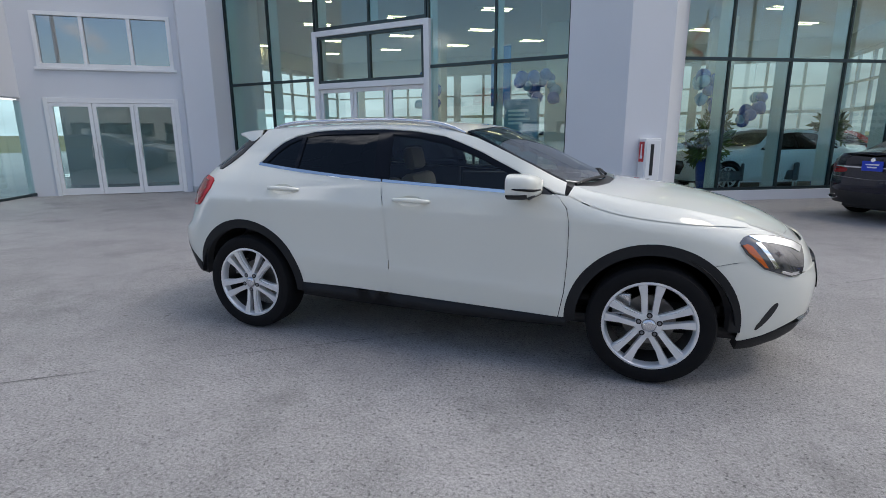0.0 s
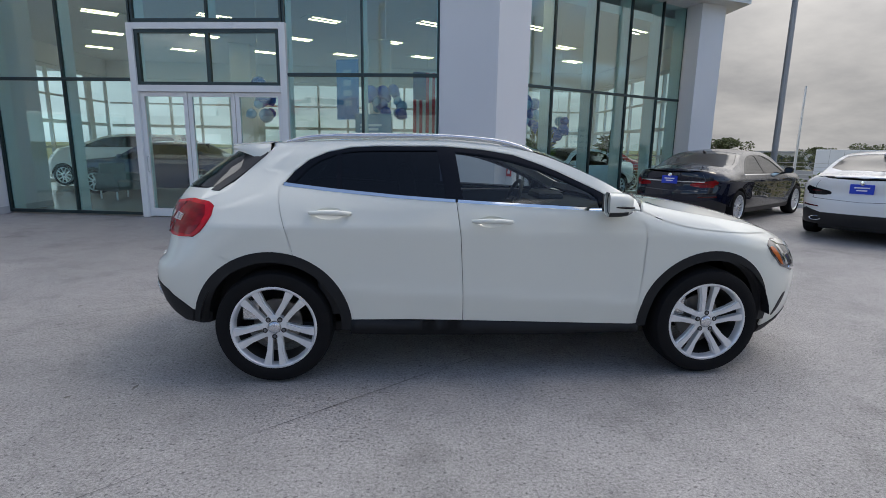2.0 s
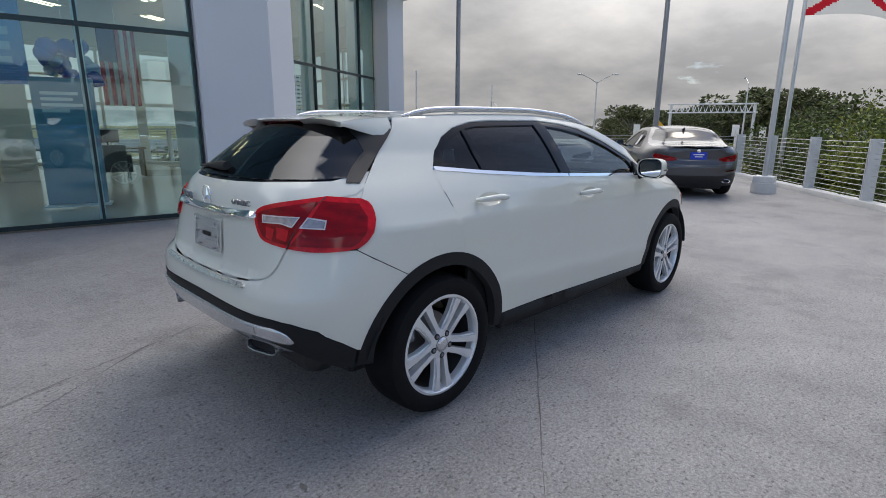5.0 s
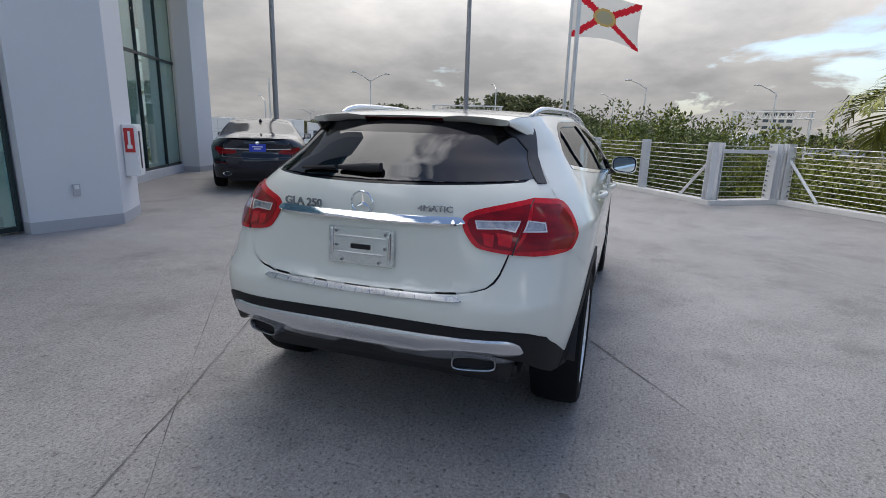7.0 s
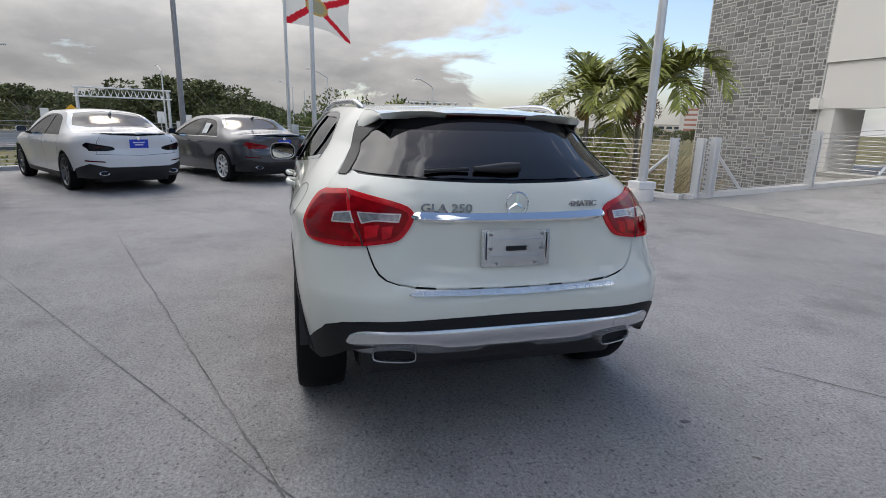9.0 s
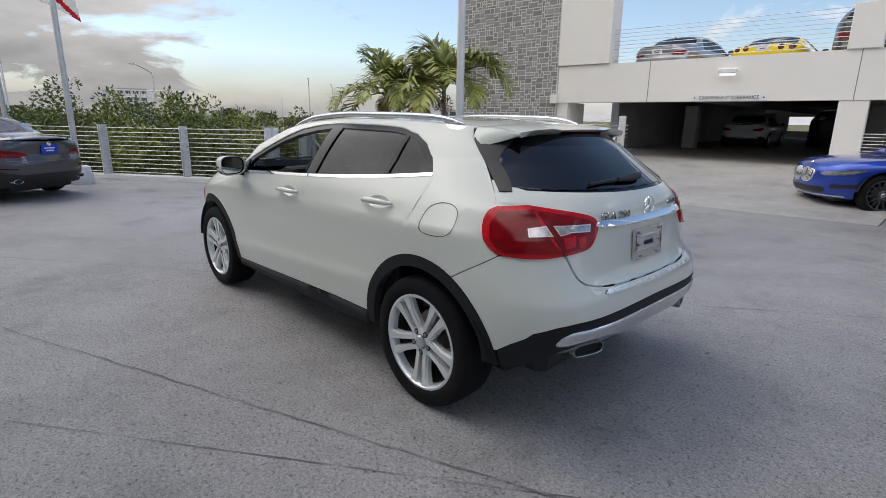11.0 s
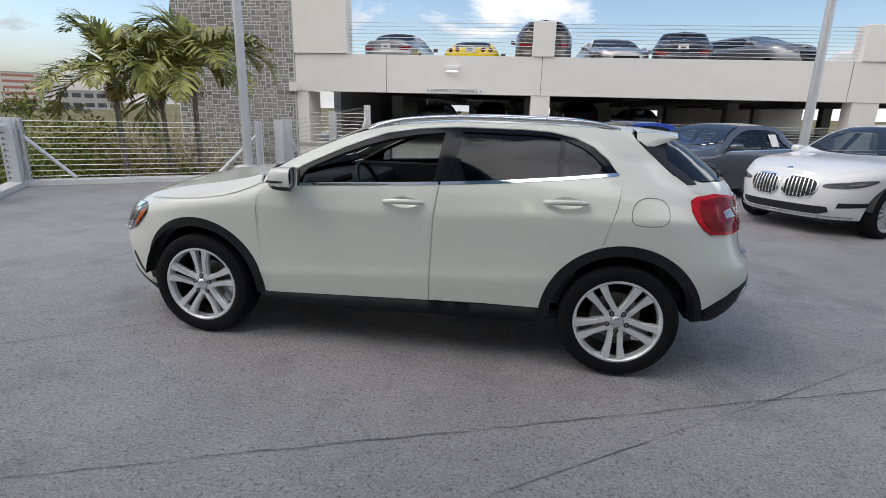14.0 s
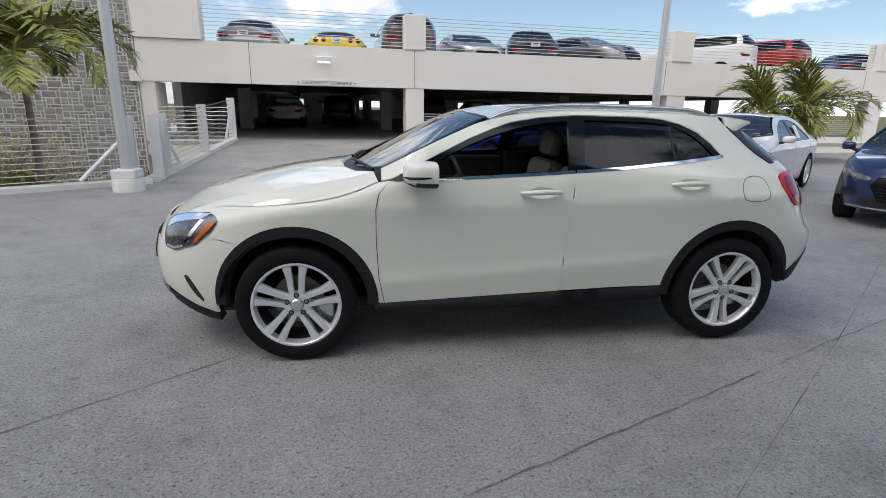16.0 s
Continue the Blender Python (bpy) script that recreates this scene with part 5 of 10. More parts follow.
def main_car():
    """The white compact crossover in the middle of the deck; its right side faces -y."""
    root = thing("crossover_car", "white compact crossover car with dark cladding parked on the deck", "car")
    S = Shape(
        hw=([0.15, 0.25, 0.34, 0.45, 0.6, 0.75, 0.88, 0.98, 1.05, 1.10, 1.18, 1.28, 1.36, 1.42, 1.46, 1.5],
            [0.80, 0.845, 0.865, 0.878, 0.890, 0.897, 0.899, 0.895, 0.885, 0.868, 0.825, 0.765, 0.708, 0.655, 0.61, 0.56]),
        xr=([0.2, 0.3, 0.42, 0.5, 0.56, 0.62, 0.68, 0.725, 0.745, 0.80, 0.95, 1.05, 1.12, 1.2, 1.3, 1.38, 1.45],
            [-1.96, -2.04, -2.10, -2.13, -2.145, -2.15, -2.145, -2.125, -2.095, -2.08, -2.07, -2.06, -2.03, -1.945, -1.815, -1.70, -1.60]),
        xf=([0.2, 0.3, 0.42, 0.55, 0.65, 0.75, 0.85, 0.95, 1.1], [2.13, 2.23, 2.275, 2.285, 2.27, 2.23, 2.15, 2.01, 1.8]),
        zs=([-1.85, -1.6, -1.3, -0.9, -0.4, 0.0, 0.25, 0.45, 0.65, 0.82, 0.95, 1.2, 1.5, 1.75, 1.95, 2.10, 2.2],
            [1.375, 1.405, 1.430, 1.450, 1.455, 1.432, 1.385, 1.31, 1.22, 1.135, 1.085, 1.035, 0.985, 0.930, 0.862, 0.78, 0.70]),
        zc=([-1.9, -1.6, -1.2, -0.7, -0.2, 0.15, 0.32, 0.6, 0.9, 1.04, 1.1, 1.4, 1.7, 1.95, 2.1, 2.2],
            [1.395, 1.428, 1.458, 1.478, 1.482, 1.462, 1.43, 1.30, 1.155, 1.09, 1.085, 1.055, 1.0, 0.925, 0.85, 0.76]),
        xs_r=-1.15, xs_f=0.95, p_r=([0.2, 0.5, 0.65, 0.75, 0.85, 0.95, 1.1, 1.2, 1.3, 1.45], [4.3, 4.4, 4.5, 4.3, 3.75, 3.3, 2.85, 2.6, 2.55, 2.6]), p_f=3.0,
        roll=([-2.2, 0.55, 0.9, 1.3, 2.2], [0.0, 0.0, 0.09, 0.10, 0.06]),
        crease=((-1.95, 0.955, 1.9, 0.90, 0.009, 0.07), (-1.2, 0.590, 1.25, 0.45, 0.010, 0.07)), bow=0.015, taper=0.085, grid=0.05)
    A, R, F, zs = S.A, S.R, S.F, lambda x: float(S.zs(x))

    def sd(pts):
        return [(A(x, z), z) for x, z in pts]
    white = paint("white_car_paint", (0.74, 0.745, 0.675))
    RX, FX, WZ, RO, RI = -1.355, 1.35, 0.345, 0.462, 0.404
    a_of = lambda dx, dz: math.degrees(math.atan2(dz, dx))

    upper = [(-1.295, 1.186), (-1.230, 1.266), (-1.145, 1.334), (-1.04, 1.380), (-0.90, 1.410), (-0.74, 1.42), (-0.34, 1.425), (-0.1, 1.408), (0.09, 1.378), (0.22, 1.335), (0.35, 1.285), (0.59, 1.175), (0.80, 1.068)]
    beltl = [(-1.295, 1.186), (-1.0, 1.155), (-0.6, 1.122), (-0.272, 1.102), (0.0, 1.087), (0.3, 1.073), (0.58, 1.058), (0.80, 1.050)]
    gapR = [(-1.220, 0.787), (-1.247, 0.90), (-1.285, 1.02), (-1.300, 1.09), (-1.306, 1.145), (-1.295, 1.186)]
    gapF = [(0.850, 0.337), (0.880, 0.50), (0.892, 0.72), (0.892, 0.90), (0.875, 0.985), (0.835, 1.035), (0.80, 1.060)]
    gapB = [(-0.220, 0.378), (-0.226, 0.60), (-0.245, 0.90), (-0.272, 1.102)]
    lamp_out = [(-1.715, 1.080), (-1.685, 1.062), (-1.690, 1.01), (-1.720, 0.955), (-1.755, 0.915), (-1.80, 0.885)]
    crease = [(-1.80, 0.885), (-1.580, 0.751)]
    edge_r = [(-1.36, zs(-1.36)), (-1.395, 1.375), (-1.505, 1.275), (-1.61, 1.18), (-1.715, 1.080)]
    arc_r = arc(RX, WZ, RO, a_of(-0.25, 0.45), a_of(0.137, 0.447), 10)
    shut_low = [(-0.90, 0.390), (-0.55, 0.388), (-0.2205, 0.378)]

    SEAM_X = np.linspace(0.875, 1.80, 24)
    SEAM_Z = curve([0.875, 1.0, 1.15, 1.35, 1.55, 1.70, 1.80], [1.050, 0.998, 0.958, 0.930, 0.912, 0.902, 0.893])

    def sides(flip):
        tag = dict(flip=flip, grid=0.034)
        # quarter panel with the roof frame
        top_edge = [(x, zs(x)) for x in np.linspace(0.86, -1.36, 44)]
        loop = sd(gapR + upper[1:] + [(0.86, 1.055)] + top_edge[0:] + edge_r[1:] + lamp_out[1:] + crease[1:] + arc_r[1:-1])
        panel("quarter_panel", S.belt, loop, white, root, gap=0.002, **tag)
        # doors, with the hollows behind their handles
        cups = []
        for xh, zh in ((-1.005, 1.037), (-0.06, 0.995)):
            cups.append(sd([(xh - 0.005 + 0.088 * math.cos(t), zh - 0.006 + 0.033 * math.sin(t)) for t in np.linspace(0, 2 * math.pi, 28, endpoint=False)]))
        arc_d = arc(RX, WZ, RO, a_of(0.137, 0.447), a_of(0.465, 0.045), 12)
        loop = sd(list(reversed(gapR)) + arc_d[1:] + shut_low[1:] + gapB[1:] + list(reversed(beltl[:4]))[1:-1])
        rd = panel("rear_door", S.belt, loop, white, root, holes=[cups[0]], gap=0.0018, fold=0.02, **tag)
        loop = sd([(-0.218, 0.377)] + [(0.3, 0.358)] + gapF + list(reversed(beltl[4:-1])) + [(-0.270, 1.102)] + [(x + 0.0008, z) for x, z in reversed(gapB[1:-1])])
        fd = panel("front_door", S.belt, loop, white, root, holes=[cups[1]], gap=0.0018, fold=0.02, **tag)
        # fender
        arc_f = arc(FX, WZ, RO, a_of(0.30, 0.36), 180.6, 22)
        hood = list(zip(SEAM_X, SEAM_Z(SEAM_X)))
        loop = sd([(x + 0.001, z) for x, z in gapF] + hood + [(1.80, 0.842), (1.757, 0.802), (1.815, 0.735), (1.646, 0.7005)] + arc_f[1:])
        panel("fender", S.belt, loop, white, root, gap=0.002, **tag)
        # the hood's flank above the seam
        loop = sd([(x, z + 0.0025) for x, z in hood] + [(x, zs(x)) for x in np.linspace(1.82, 0.90, 24)])
        panel("hood_flank", S.belt, loop, white, root, gap=0.0015, fold=0.02, **tag)
        # window frames, glass
        opening = sd(beltl + list(reversed(upper))[0:-1])
        g_q = sd([(-1.238, 1.197), (-1.170, 1.266), (-1.085, 1.330), (-0.985, 1.370), (-0.975, 1.172)])
        g_r = sd([(-0.945, 1.168), (-0.955, 1.378), (-0.86, 1.391), (-0.74, 1.395), (-0.375, 1.402), (-0.330, 1.124)])
        g_f = sd([(-0.232, 1.118), (-0.268, 1.395), (-0.1, 1.378), (0.08, 1.345), (0.22, 1.303), (0.35, 1.255), (0.55, 1.165), (0.585, 1.135), (0.60, 1.075)])
        panel("window_surround", S.belt, opening, "gloss_black", root, holes=[g_q, g_r, g_f], off=-0.006, fold=0.025, flip=flip, grid=0.04)
        panel("quarter_window", S.belt, g_q, "car_glass_dark", root, off=-0.014, fold=0.003, flip=flip, grid=0.06)
        panel("rear_side_window", S.belt, g_r, "car_glass_dark", rd, off=-0.014, fold=0.003, flip=flip, grid=0.06)
        if flip:
            panel("front_side_window", S.belt, g_f, "car_glass", fd, off=-0.016, fold=0.003, flip=flip, grid=0.06)
        # bright strip under the windows, in two lengths
        for x0, x1, dr in ((-1.285, -0.279, rd), (-0.264, 0.66, fd)):
            xs = np.linspace(x0, x1, 24)
            bz = [float(np.interp(x, [p[0] for p in beltl], [p[1] for p in beltl])) for x in xs]
            panel("bright_trim", S.belt, sd([(x, z - 0.004) for x, z in zip(xs, bz)] + [(x, z + 0.013) for x, z in zip(xs[::-1], bz[::-1])]), "chrome", dr, off=0.003, fold=0.012, flip=flip, grid=0.04, label="bright chrome window trim")
        # mirror foot
        panel("mirror_base", S.belt, sd([(0.60, 1.062), (0.79, 1.055), (0.72, 1.10), (0.62, 1.148)]), "black", fd, off=0.004, fold=0.02, flip=flip, grid=0.04)
        # black cladding: arches and sill
        for nm, cx, a0, a1 in (("arch_trim", RX, a_of(-0.48, 0.03), a_of(0.46, -0.02)), ("arch_trim", FX, a_of(0.445, -0.03), a_of(-0.46, -0.02))):
            if cx == FX:
                a0, a1 = a_of(-0.46, -0.02), a_of(0.45, -0.02)
                if a0 < 0:
                    a0 += 360
            o, i = arc(cx, WZ, RO + 0.004, a0, a1, 34), arc(cx, WZ, RI, a0, a1, 34)
            panel(nm, S.belt, sd(o + i[::-1]), "cladding", root, off=0.003, fold=0.05, flip=flip, grid=0.05, label="dark grey plastic arch trim", bulge=0.002)
        sill = [(-0.895, 0.385), (-0.245, 0.372), (0.30, 0.353), (0.892, 0.333), (0.905, 0.31), (0.90, 0.282), (0.3, 0.275), (-0.5, 0.285), (-0.90, 0.300)]
        panel("sill_trim", S.belt, sd(sill), "cladding", root, off=0.006, fold=0.06, flip=flip, grid=0.06, label="dark grey plastic sill trim", bulge=0.012)
        y = -1 if flip else 1
        # door handles with the hollow behind them
        for dr, xh, zh in ((rd, -1.005, 1.037), (fd, -0.06, 0.995)):
            yy = float(S.half(np.array(xh), np.array(zh)))
            bm = bmesh.new()
            pts = [(xh - 0.118, yy + 0.004, zh - 0.002), (xh - 0.095, yy + 0.030, zh), (xh - 0.03, yy + 0.040, zh + 0.004), (xh + 0.05, yy + 0.038, zh + 0.002), (xh + 0.10, yy + 0.026, zh - 0.003), (xh + 0.122, yy + 0.002, zh - 0.006)]
            tube(bm, [(px, y * py, pz) for px, py, pz in pts], [0.009, 0.014, 0.016, 0.016, 0.014, 0.009], 10)
            part("door_handle", bm, white, dr, "", 60)
            panel("handle_cup", S.belt, cups[0 if dr is rd else 1], white, dr, off=0.0, fold=0.0, flip=flip, grid=0.012, bulge=-0.030)
        if not flip:
            cap = [(-1.570, 0.975), (-1.560, 1.045), (-1.505, 1.078), (-1.420, 1.076), (-1.368, 1.040), (-1.357, 0.965), (-1.375, 0.935), (-1.430, 0.925), (-1.510, 0.927), (-1.552, 0.942)]
            cap = smooth_loop(smooth_loop(cap))
            panel("filler_ring", S.belt, sd(cap), "joint", root, holes=[shrink(sd(cap), 0.004)], off=0.0012, fold=0.004, flip=flip, grid=0.03, label="thin gap round the fuel filler flap")
        # tail lamp: bright red rim, darker red inside, a clear band across both halves
        seam_y = lambda z: 0.612 + 0.043 * (z - 0.89) / 0.20
        lo = [(R(0.505, 0.903), 0.903), (R(0.468, 0.918), 0.918), (R(0.436, 0.957), 0.957), (R(0.415, 1.000), 1.000), (R(0.418, 1.028), 1.028), (R(0.445, 1.048), 1.048), (R(0.505, 1.063), 1.063), (R(0.58, 1.077), 1.077), (R(0.655, 1.091), 1.091)] + sd(lamp_out) + [(R(0.72, 0.876), 0.876), (R(0.612, 0.886), 0.886)]
        tl = panel("tail_lamp", S.belt, smooth_loop(lo, (8, 9)), "red_bright", root, off=0.008, fold=0.03, flip=flip, grid=0.025, label="red tail lamp wrapping round the corner", bulge=0.003)
        in_half = [(R(seam_y(0.90) - 0.006, 0.901), 0.901), (R(0.512, 0.916), 0.916), (R(0.483, 0.930), 0.930), (R(0.455, 0.963), 0.963), (R(0.436, 1.000), 1.000), (R(0.440, 1.018), 1.018), (R(0.462, 1.030), 1.030), (R(0.512, 1.043), 1.043), (R(0.58, 1.056), 1.056), (R(seam_y(1.07) - 0.006, 1.069), 1.069)]
        out_half = [(R(seam_y(0.90) + 0.006, 0.899), 0.899), (R(seam_y(1.07) + 0.006, 1.071), 1.071)] + sd([(-1.735, 1.058), (-1.725, 1.010), (-1.748, 0.958), (-1.785, 0.915), (-1.815, 0.897)])
        for nm, lp in (("inner_lens", in_half), ("outer_lens", out_half)):
            panel(nm, S.belt, lp, "red_lens", tl, off=0.0125, fold=0.004, flip=flip, grid=0.022, label="darker red lens inside the bright rim")
        clear_in = [(R(0.463, 1.014), 1.014), (R(0.474, 0.981), 0.981), (R(0.560, 0.981), 0.981), (R(0.612, 0.968), 0.968), (R(0.624, 1.010), 1.010)]
        clear_out = [(R(0.648, 1.010), 1.010), (R(0.638, 0.968), 0.968)] + sd([(-1.885, 0.963), (-1.868, 0.998)])
        for lp in (clear_in, clear_out):
            panel("light_guide", S.belt, lp, "pale_guide", tl, holes=[shrink(lp, 0.0048)], off=0.0155, fold=0.005, flip=flip, grid=0.015, label="pale light guide round the reversing lens")
            panel("reversing_lens", S.belt, shrink(lp, 0.005), "clear_lens", tl, off=0.0142, fold=0.003, flip=flip, grid=0.015, label="clear reversing lens")
        for y0, y1 in ((0.494, 0.538), (0.546, 0.602)):
            lp = [(R(y0 + 0.012, 0.924), 0.924), (R(y1, 0.914), 0.914), (R(y1, 0.960), 0.960), (R(y0, 0.968), 0.968)]
            panel("lower_lens", S.belt, lp, "red_bright", tl, off=0.0138, fold=0.003, flip=flip, grid=0.02, label="red lens below the clear band")
        bm = bmesh.new()
        gap_pts = [S.belt(np.array([[R(seam_y(z), z), z]]))[0] for z in np.linspace(0.888, 1.090, 9)]
        tube(bm, [(p[0] - 0.0105, (-1 if flip else 1) * (p[1] + 0.004), p[2]) for p in gap_pts], 0.0032, 6)
        part("lamp_gap", bm, "black", tl, "dark gap between the two halves of the lamp")
        # head lamp
        hl = sd([(1.757, 0.828), (1.778, 0.852), (1.815, 0.864), (1.953, 0.845), (2.05, 0.814), (2.112, 0.778), (2.116, 0.70), (2.100, 0.645), (2.033, 0.637), (1.897, 0.686), (1.800, 0.768)])
        h = panel("head_lamp", S.belt, hl, "lamp_dark", root, off=0.004, fold=0.03, flip=flip, grid=0.03, label="clear head lamp with an amber corner", bulge=0.003)
        am = sd([(1.772, 0.812), (1.792, 0.818), (1.815, 0.808), (1.880, 0.735), (1.908, 0.694), (1.893, 0.697), (1.806, 0.774)])
        panel("amber_reflector", S.belt, am, "amber", h, off=0.0095, fold=0.004, flip=flip, grid=0.03, label="amber side reflector")
        am = sd([(1.835, 0.822), (1.945, 0.690), (1.965, 0.690), (1.860, 0.822)])
        panel("lamp_rib", S.belt, am, "chrome", h, off=0.0092, fold=0.004, flip=flip, grid=0.03, label="thin chrome rib beside the amber reflector")
        am = sd([(1.98, 0.664), (2.035, 0.645), (2.085, 0.650), (2.085, 0.662), (2.03, 0.660), (1.985, 0.676)])
        panel("lamp_rib", S.belt, am, "chrome", h, off=0.0092, fold=0.004, flip=flip, grid=0.03, label="thin chrome rib at the foot of the lamp")
        am = sd([(1.800, 0.856), (1.87, 0.853), (1.953, 0.838), (2.045, 0.808), (2.100, 0.776), (2.085, 0.752), (2.03, 0.782), (1.95, 0.808), (1.86, 0.826)])
        panel("light_guide", S.belt, am, "chrome", h, off=0.0098, fold=0.004, flip=flip, grid=0.03, label="bright lamp reflector edge")
        # white skin under the lamp and round it
        under = sd([(1.72, 0.74), (1.75, 0.90)] + [(x, zs(x) - 0.003) for x in np.linspace(1.79, 2.12, 9)] + [(2.135, 0.70), (2.05, 0.62), (1.85, 0.68)])
        panel("lamp_surround", S.belt, under, white, root, off=-0.006, fold=0.01, flip=flip, grid=0.04)
        # slot in the front bumper
        sl = sd([(1.885, 0.345), (1.900, 0.335), (1.985, 0.455), (1.995, 0.497), (1.968, 0.490), (1.922, 0.415)])
        panel("bumper_slot", S.belt, smooth_loop(sl), "black", root, off=0.003, fold=0.012, flip=flip, grid=0.03, label="dark slot in the front bumper")
        mirror(root, 0.635, y * 0.985, 1.108, y, white)
        # roof rail
        bm = bmesh.new()
        xs = np.linspace(-1.30, 0.22, 22)
        pts = []
        for k, x in enumerate(xs):
            t = k / 21
            lift = 0.024 * min(1.0, (t / 0.12)) ** 0.6 * min(1.0, ((1 - t) / 0.16)) ** 0.6 if 0 < t < 1 else 0.0
            pts.append((x, y * (float(S.edge(np.array(x))) - 0.012), zs(x) + 0.002 + lift))
        tube(bm, pts, [0.008, 0.013] + [0.016] * 18 + [0.013, 0.008], 8)
        part("roof_rail", bm, "satin", root, "satin silver roof rail", 60)
        for x in (-1.22, 0.08):
            bm = bmesh.new()
            box(bm, (x - 0.05, y * (float(S.edge(np.array(x))) - 0.012) - 0.008, zs(x) - 0.02), (x + 0.05, y * (float(S.edge(np.array(x))) - 0.012) + 0.008, zs(x) + 0.014), None, 0.006)
            part("rail_foot", bm, "satin", root)
        # gutter between roof and side
        liner(root, RX, WZ, RI + 0.02, y * 0.52, y * 0.872)
        liner(root, FX, WZ, RI + 0.02, y * 0.52, y * 0.872)
        # door card behind the glass
        bm = bmesh.new()
        box(bm, (-0.26, y * 0.79 - 0.02, 0.40), (0.80, y * 0.79 + 0.02, 1.055), None, 0.015)
        part("door_card", bm, "cabin", fd)
        bm = bmesh.new()
        box(bm, (-0.10, y * 0.755 - 0.03, 0.82), (0.35, y * 0.755 + 0.03, 0.88), None, 0.02)
        part("arm_rest", bm, "cabin", fd)
        bm = bmesh.new()
        box(bm, (-1.10, y * 0.79 - 0.02, 0.40), (-0.28, y * 0.79 + 0.02, 1.10), None, 0.015)
        part("door_card", bm, "cabin", rd)
    both(sides)

    # tail gate, rear window, bumpers: one across the middle
    def across(half_pts, conv):
        right = [(conv(y, z), z) for y, z in half_pts]
        left = [(conv(-y, z), z) for y, z in reversed(half_pts) if abs(y) > 1e-6]
        return right + left
    gate_low = [(0.0, 0.724), (0.30, 0.729), (0.42, 0.736), (0.487, 0.746), (0.530, 0.760), (0.557, 0.783), (0.575, 0.812), (0.598, 0.88), (0.610, 0.95), (0.62, 1.03), (0.65, 1.075), (0.712, 1.100), (0.702, 1.134)]
    gate = across(gate_low + [(0.66, 1.149), (0.60, 1.152), (0.40, 1.145), (0.20, 1.139), (0.0, 1.136)], R)
    tg = panel("tail_gate", S.belt, gate, white, root, gap=0.002, fold=0.02, grid=0.04, label="white tail gate")
    sur = [(R(0.0, 1.135), 1.135), (R(0.30, 1.139), 1.139), (R(0.60, 1.146), 1.146)] + sd([(-1.615, 1.182), (-1.510, 1.278), (-1.445, 1.338), (-1.405, 1.388)]) + [(R(0.45, 1.388), 1.388), (R(0.30, 1.394), 1.394), (R(0.0, 1.398), 1.398)]
    sur = sur[:-1] + [(R(0.0, 1.398), 1.398)] + [(-a, z) for a, z in reversed(sur[1:-1])]
    for sg in (1, -1):
        corner = [(A(-1.60, 1.190), 1.190), (A(-1.725, 1.065), 1.065), (R(0.66, 1.065), 1.065), (R(0.585, 1.135), 1.135), (R(0.60, 1.148), 1.148)]
        panel("gate_corner", S.belt, [(sg * a, z) for a, z in corner], white, tg, off=-0.003, fold=0.004, grid=0.03)
    panel("rear_window_surround", S.belt, sur, "gloss_black", tg, off=-0.004, fold=0.02, grid=0.05)
    panel("rear_window", S.belt, across([(0.0, 1.150), (0.30, 1.153), (0.56, 1.157), (0.632, 1.164), (0.606, 1.20), (0.575, 1.27), (0.535, 1.315), (0.480, 1.336), (0.43, 1.335), (0.0, 1.338)], R), "rear_glass", tg, off=0.001, fold=0.004, grid=0.035, label="dark tinted rear window")
    # chrome strip, badge, lettering
    bm = bmesh.new()
    rows_ = []
    for i in range(41):
        s = -1 + 2 * i / 40
        y_ = 0.436 * s
        k_ = min(1.0, (1 - abs(s)) / 0.10 + 0.25)
        lift_ = 0.006 * abs(s) ** 2
        row = []
        for dz, out in ((0.020, -0.004), (0.019, 0.010), (0.010, 0.017), (-0.006, 0.024), (-0.014, 0.022), (-0.019, 0.006), (-0.020, -0.004)):
            z_ = 1.003 + lift_ + dz * k_
            q = S.belt(np.array([[R(y_, z_), z_]]))[0]
            row.append(bm.verts.new((q[0] - out * k_, q[1], q[2])))
        rows_.append(row)
    for a_, b_ in zip(rows_, rows_[1:]):
        for j in range(6):
            bm.faces.new((a_[j], a_[j + 1], b_[j + 1], b_[j]))
    bmesh.ops.recalc_face_normals(bm, faces=bm.faces)
    part("chrome_strip", bm, "chrome", tg, "chrome strip across the tail gate", 30)
    xb = float(S.belt(np.array([[0.0, 1.058]]))[0, 0])
    bm = bmesh.new()
    m = Matrix.Translation((xb - 0.006, 0, 1.058)) @ Matrix.Rotation(-HP, 4, "Y")
    ring = [(0.047 * math.cos(t), 0.047 * math.sin(t), 0.006) for t in np.linspace(0, 2 * math.pi, 40)]
    tube(bm, [m @ Vector(p) for p in ring], 0.0042, 6, cap=False)
    for k in range(3):
        a = 2 * math.pi * k / 3
        e, f = Vector((math.cos(a), math.sin(a), 0)), Vector((-math.sin(a), math.cos(a), 0))
        vs = [m @ (e * 0.046 + Vector((0, 0, 0.004))), m @ (f * 0.008 + Vector((0, 0, 0.003))), m @ (f * -0.008 + Vector((0, 0, 0.003))), m @ Vector((0, 0, 0.012))]
        vs = [bm.verts.new(v) for v in vs]
        for t in ((0, 1, 3), (0, 3, 2), (0, 2, 1), (1, 2, 3)):
            bm.faces.new([vs[i] for i in t])
    bmesh.ops.recalc_face_normals(bm, faces=bm.faces)
    part("badge", bm, "chrome", tg, "round chrome badge", 40)
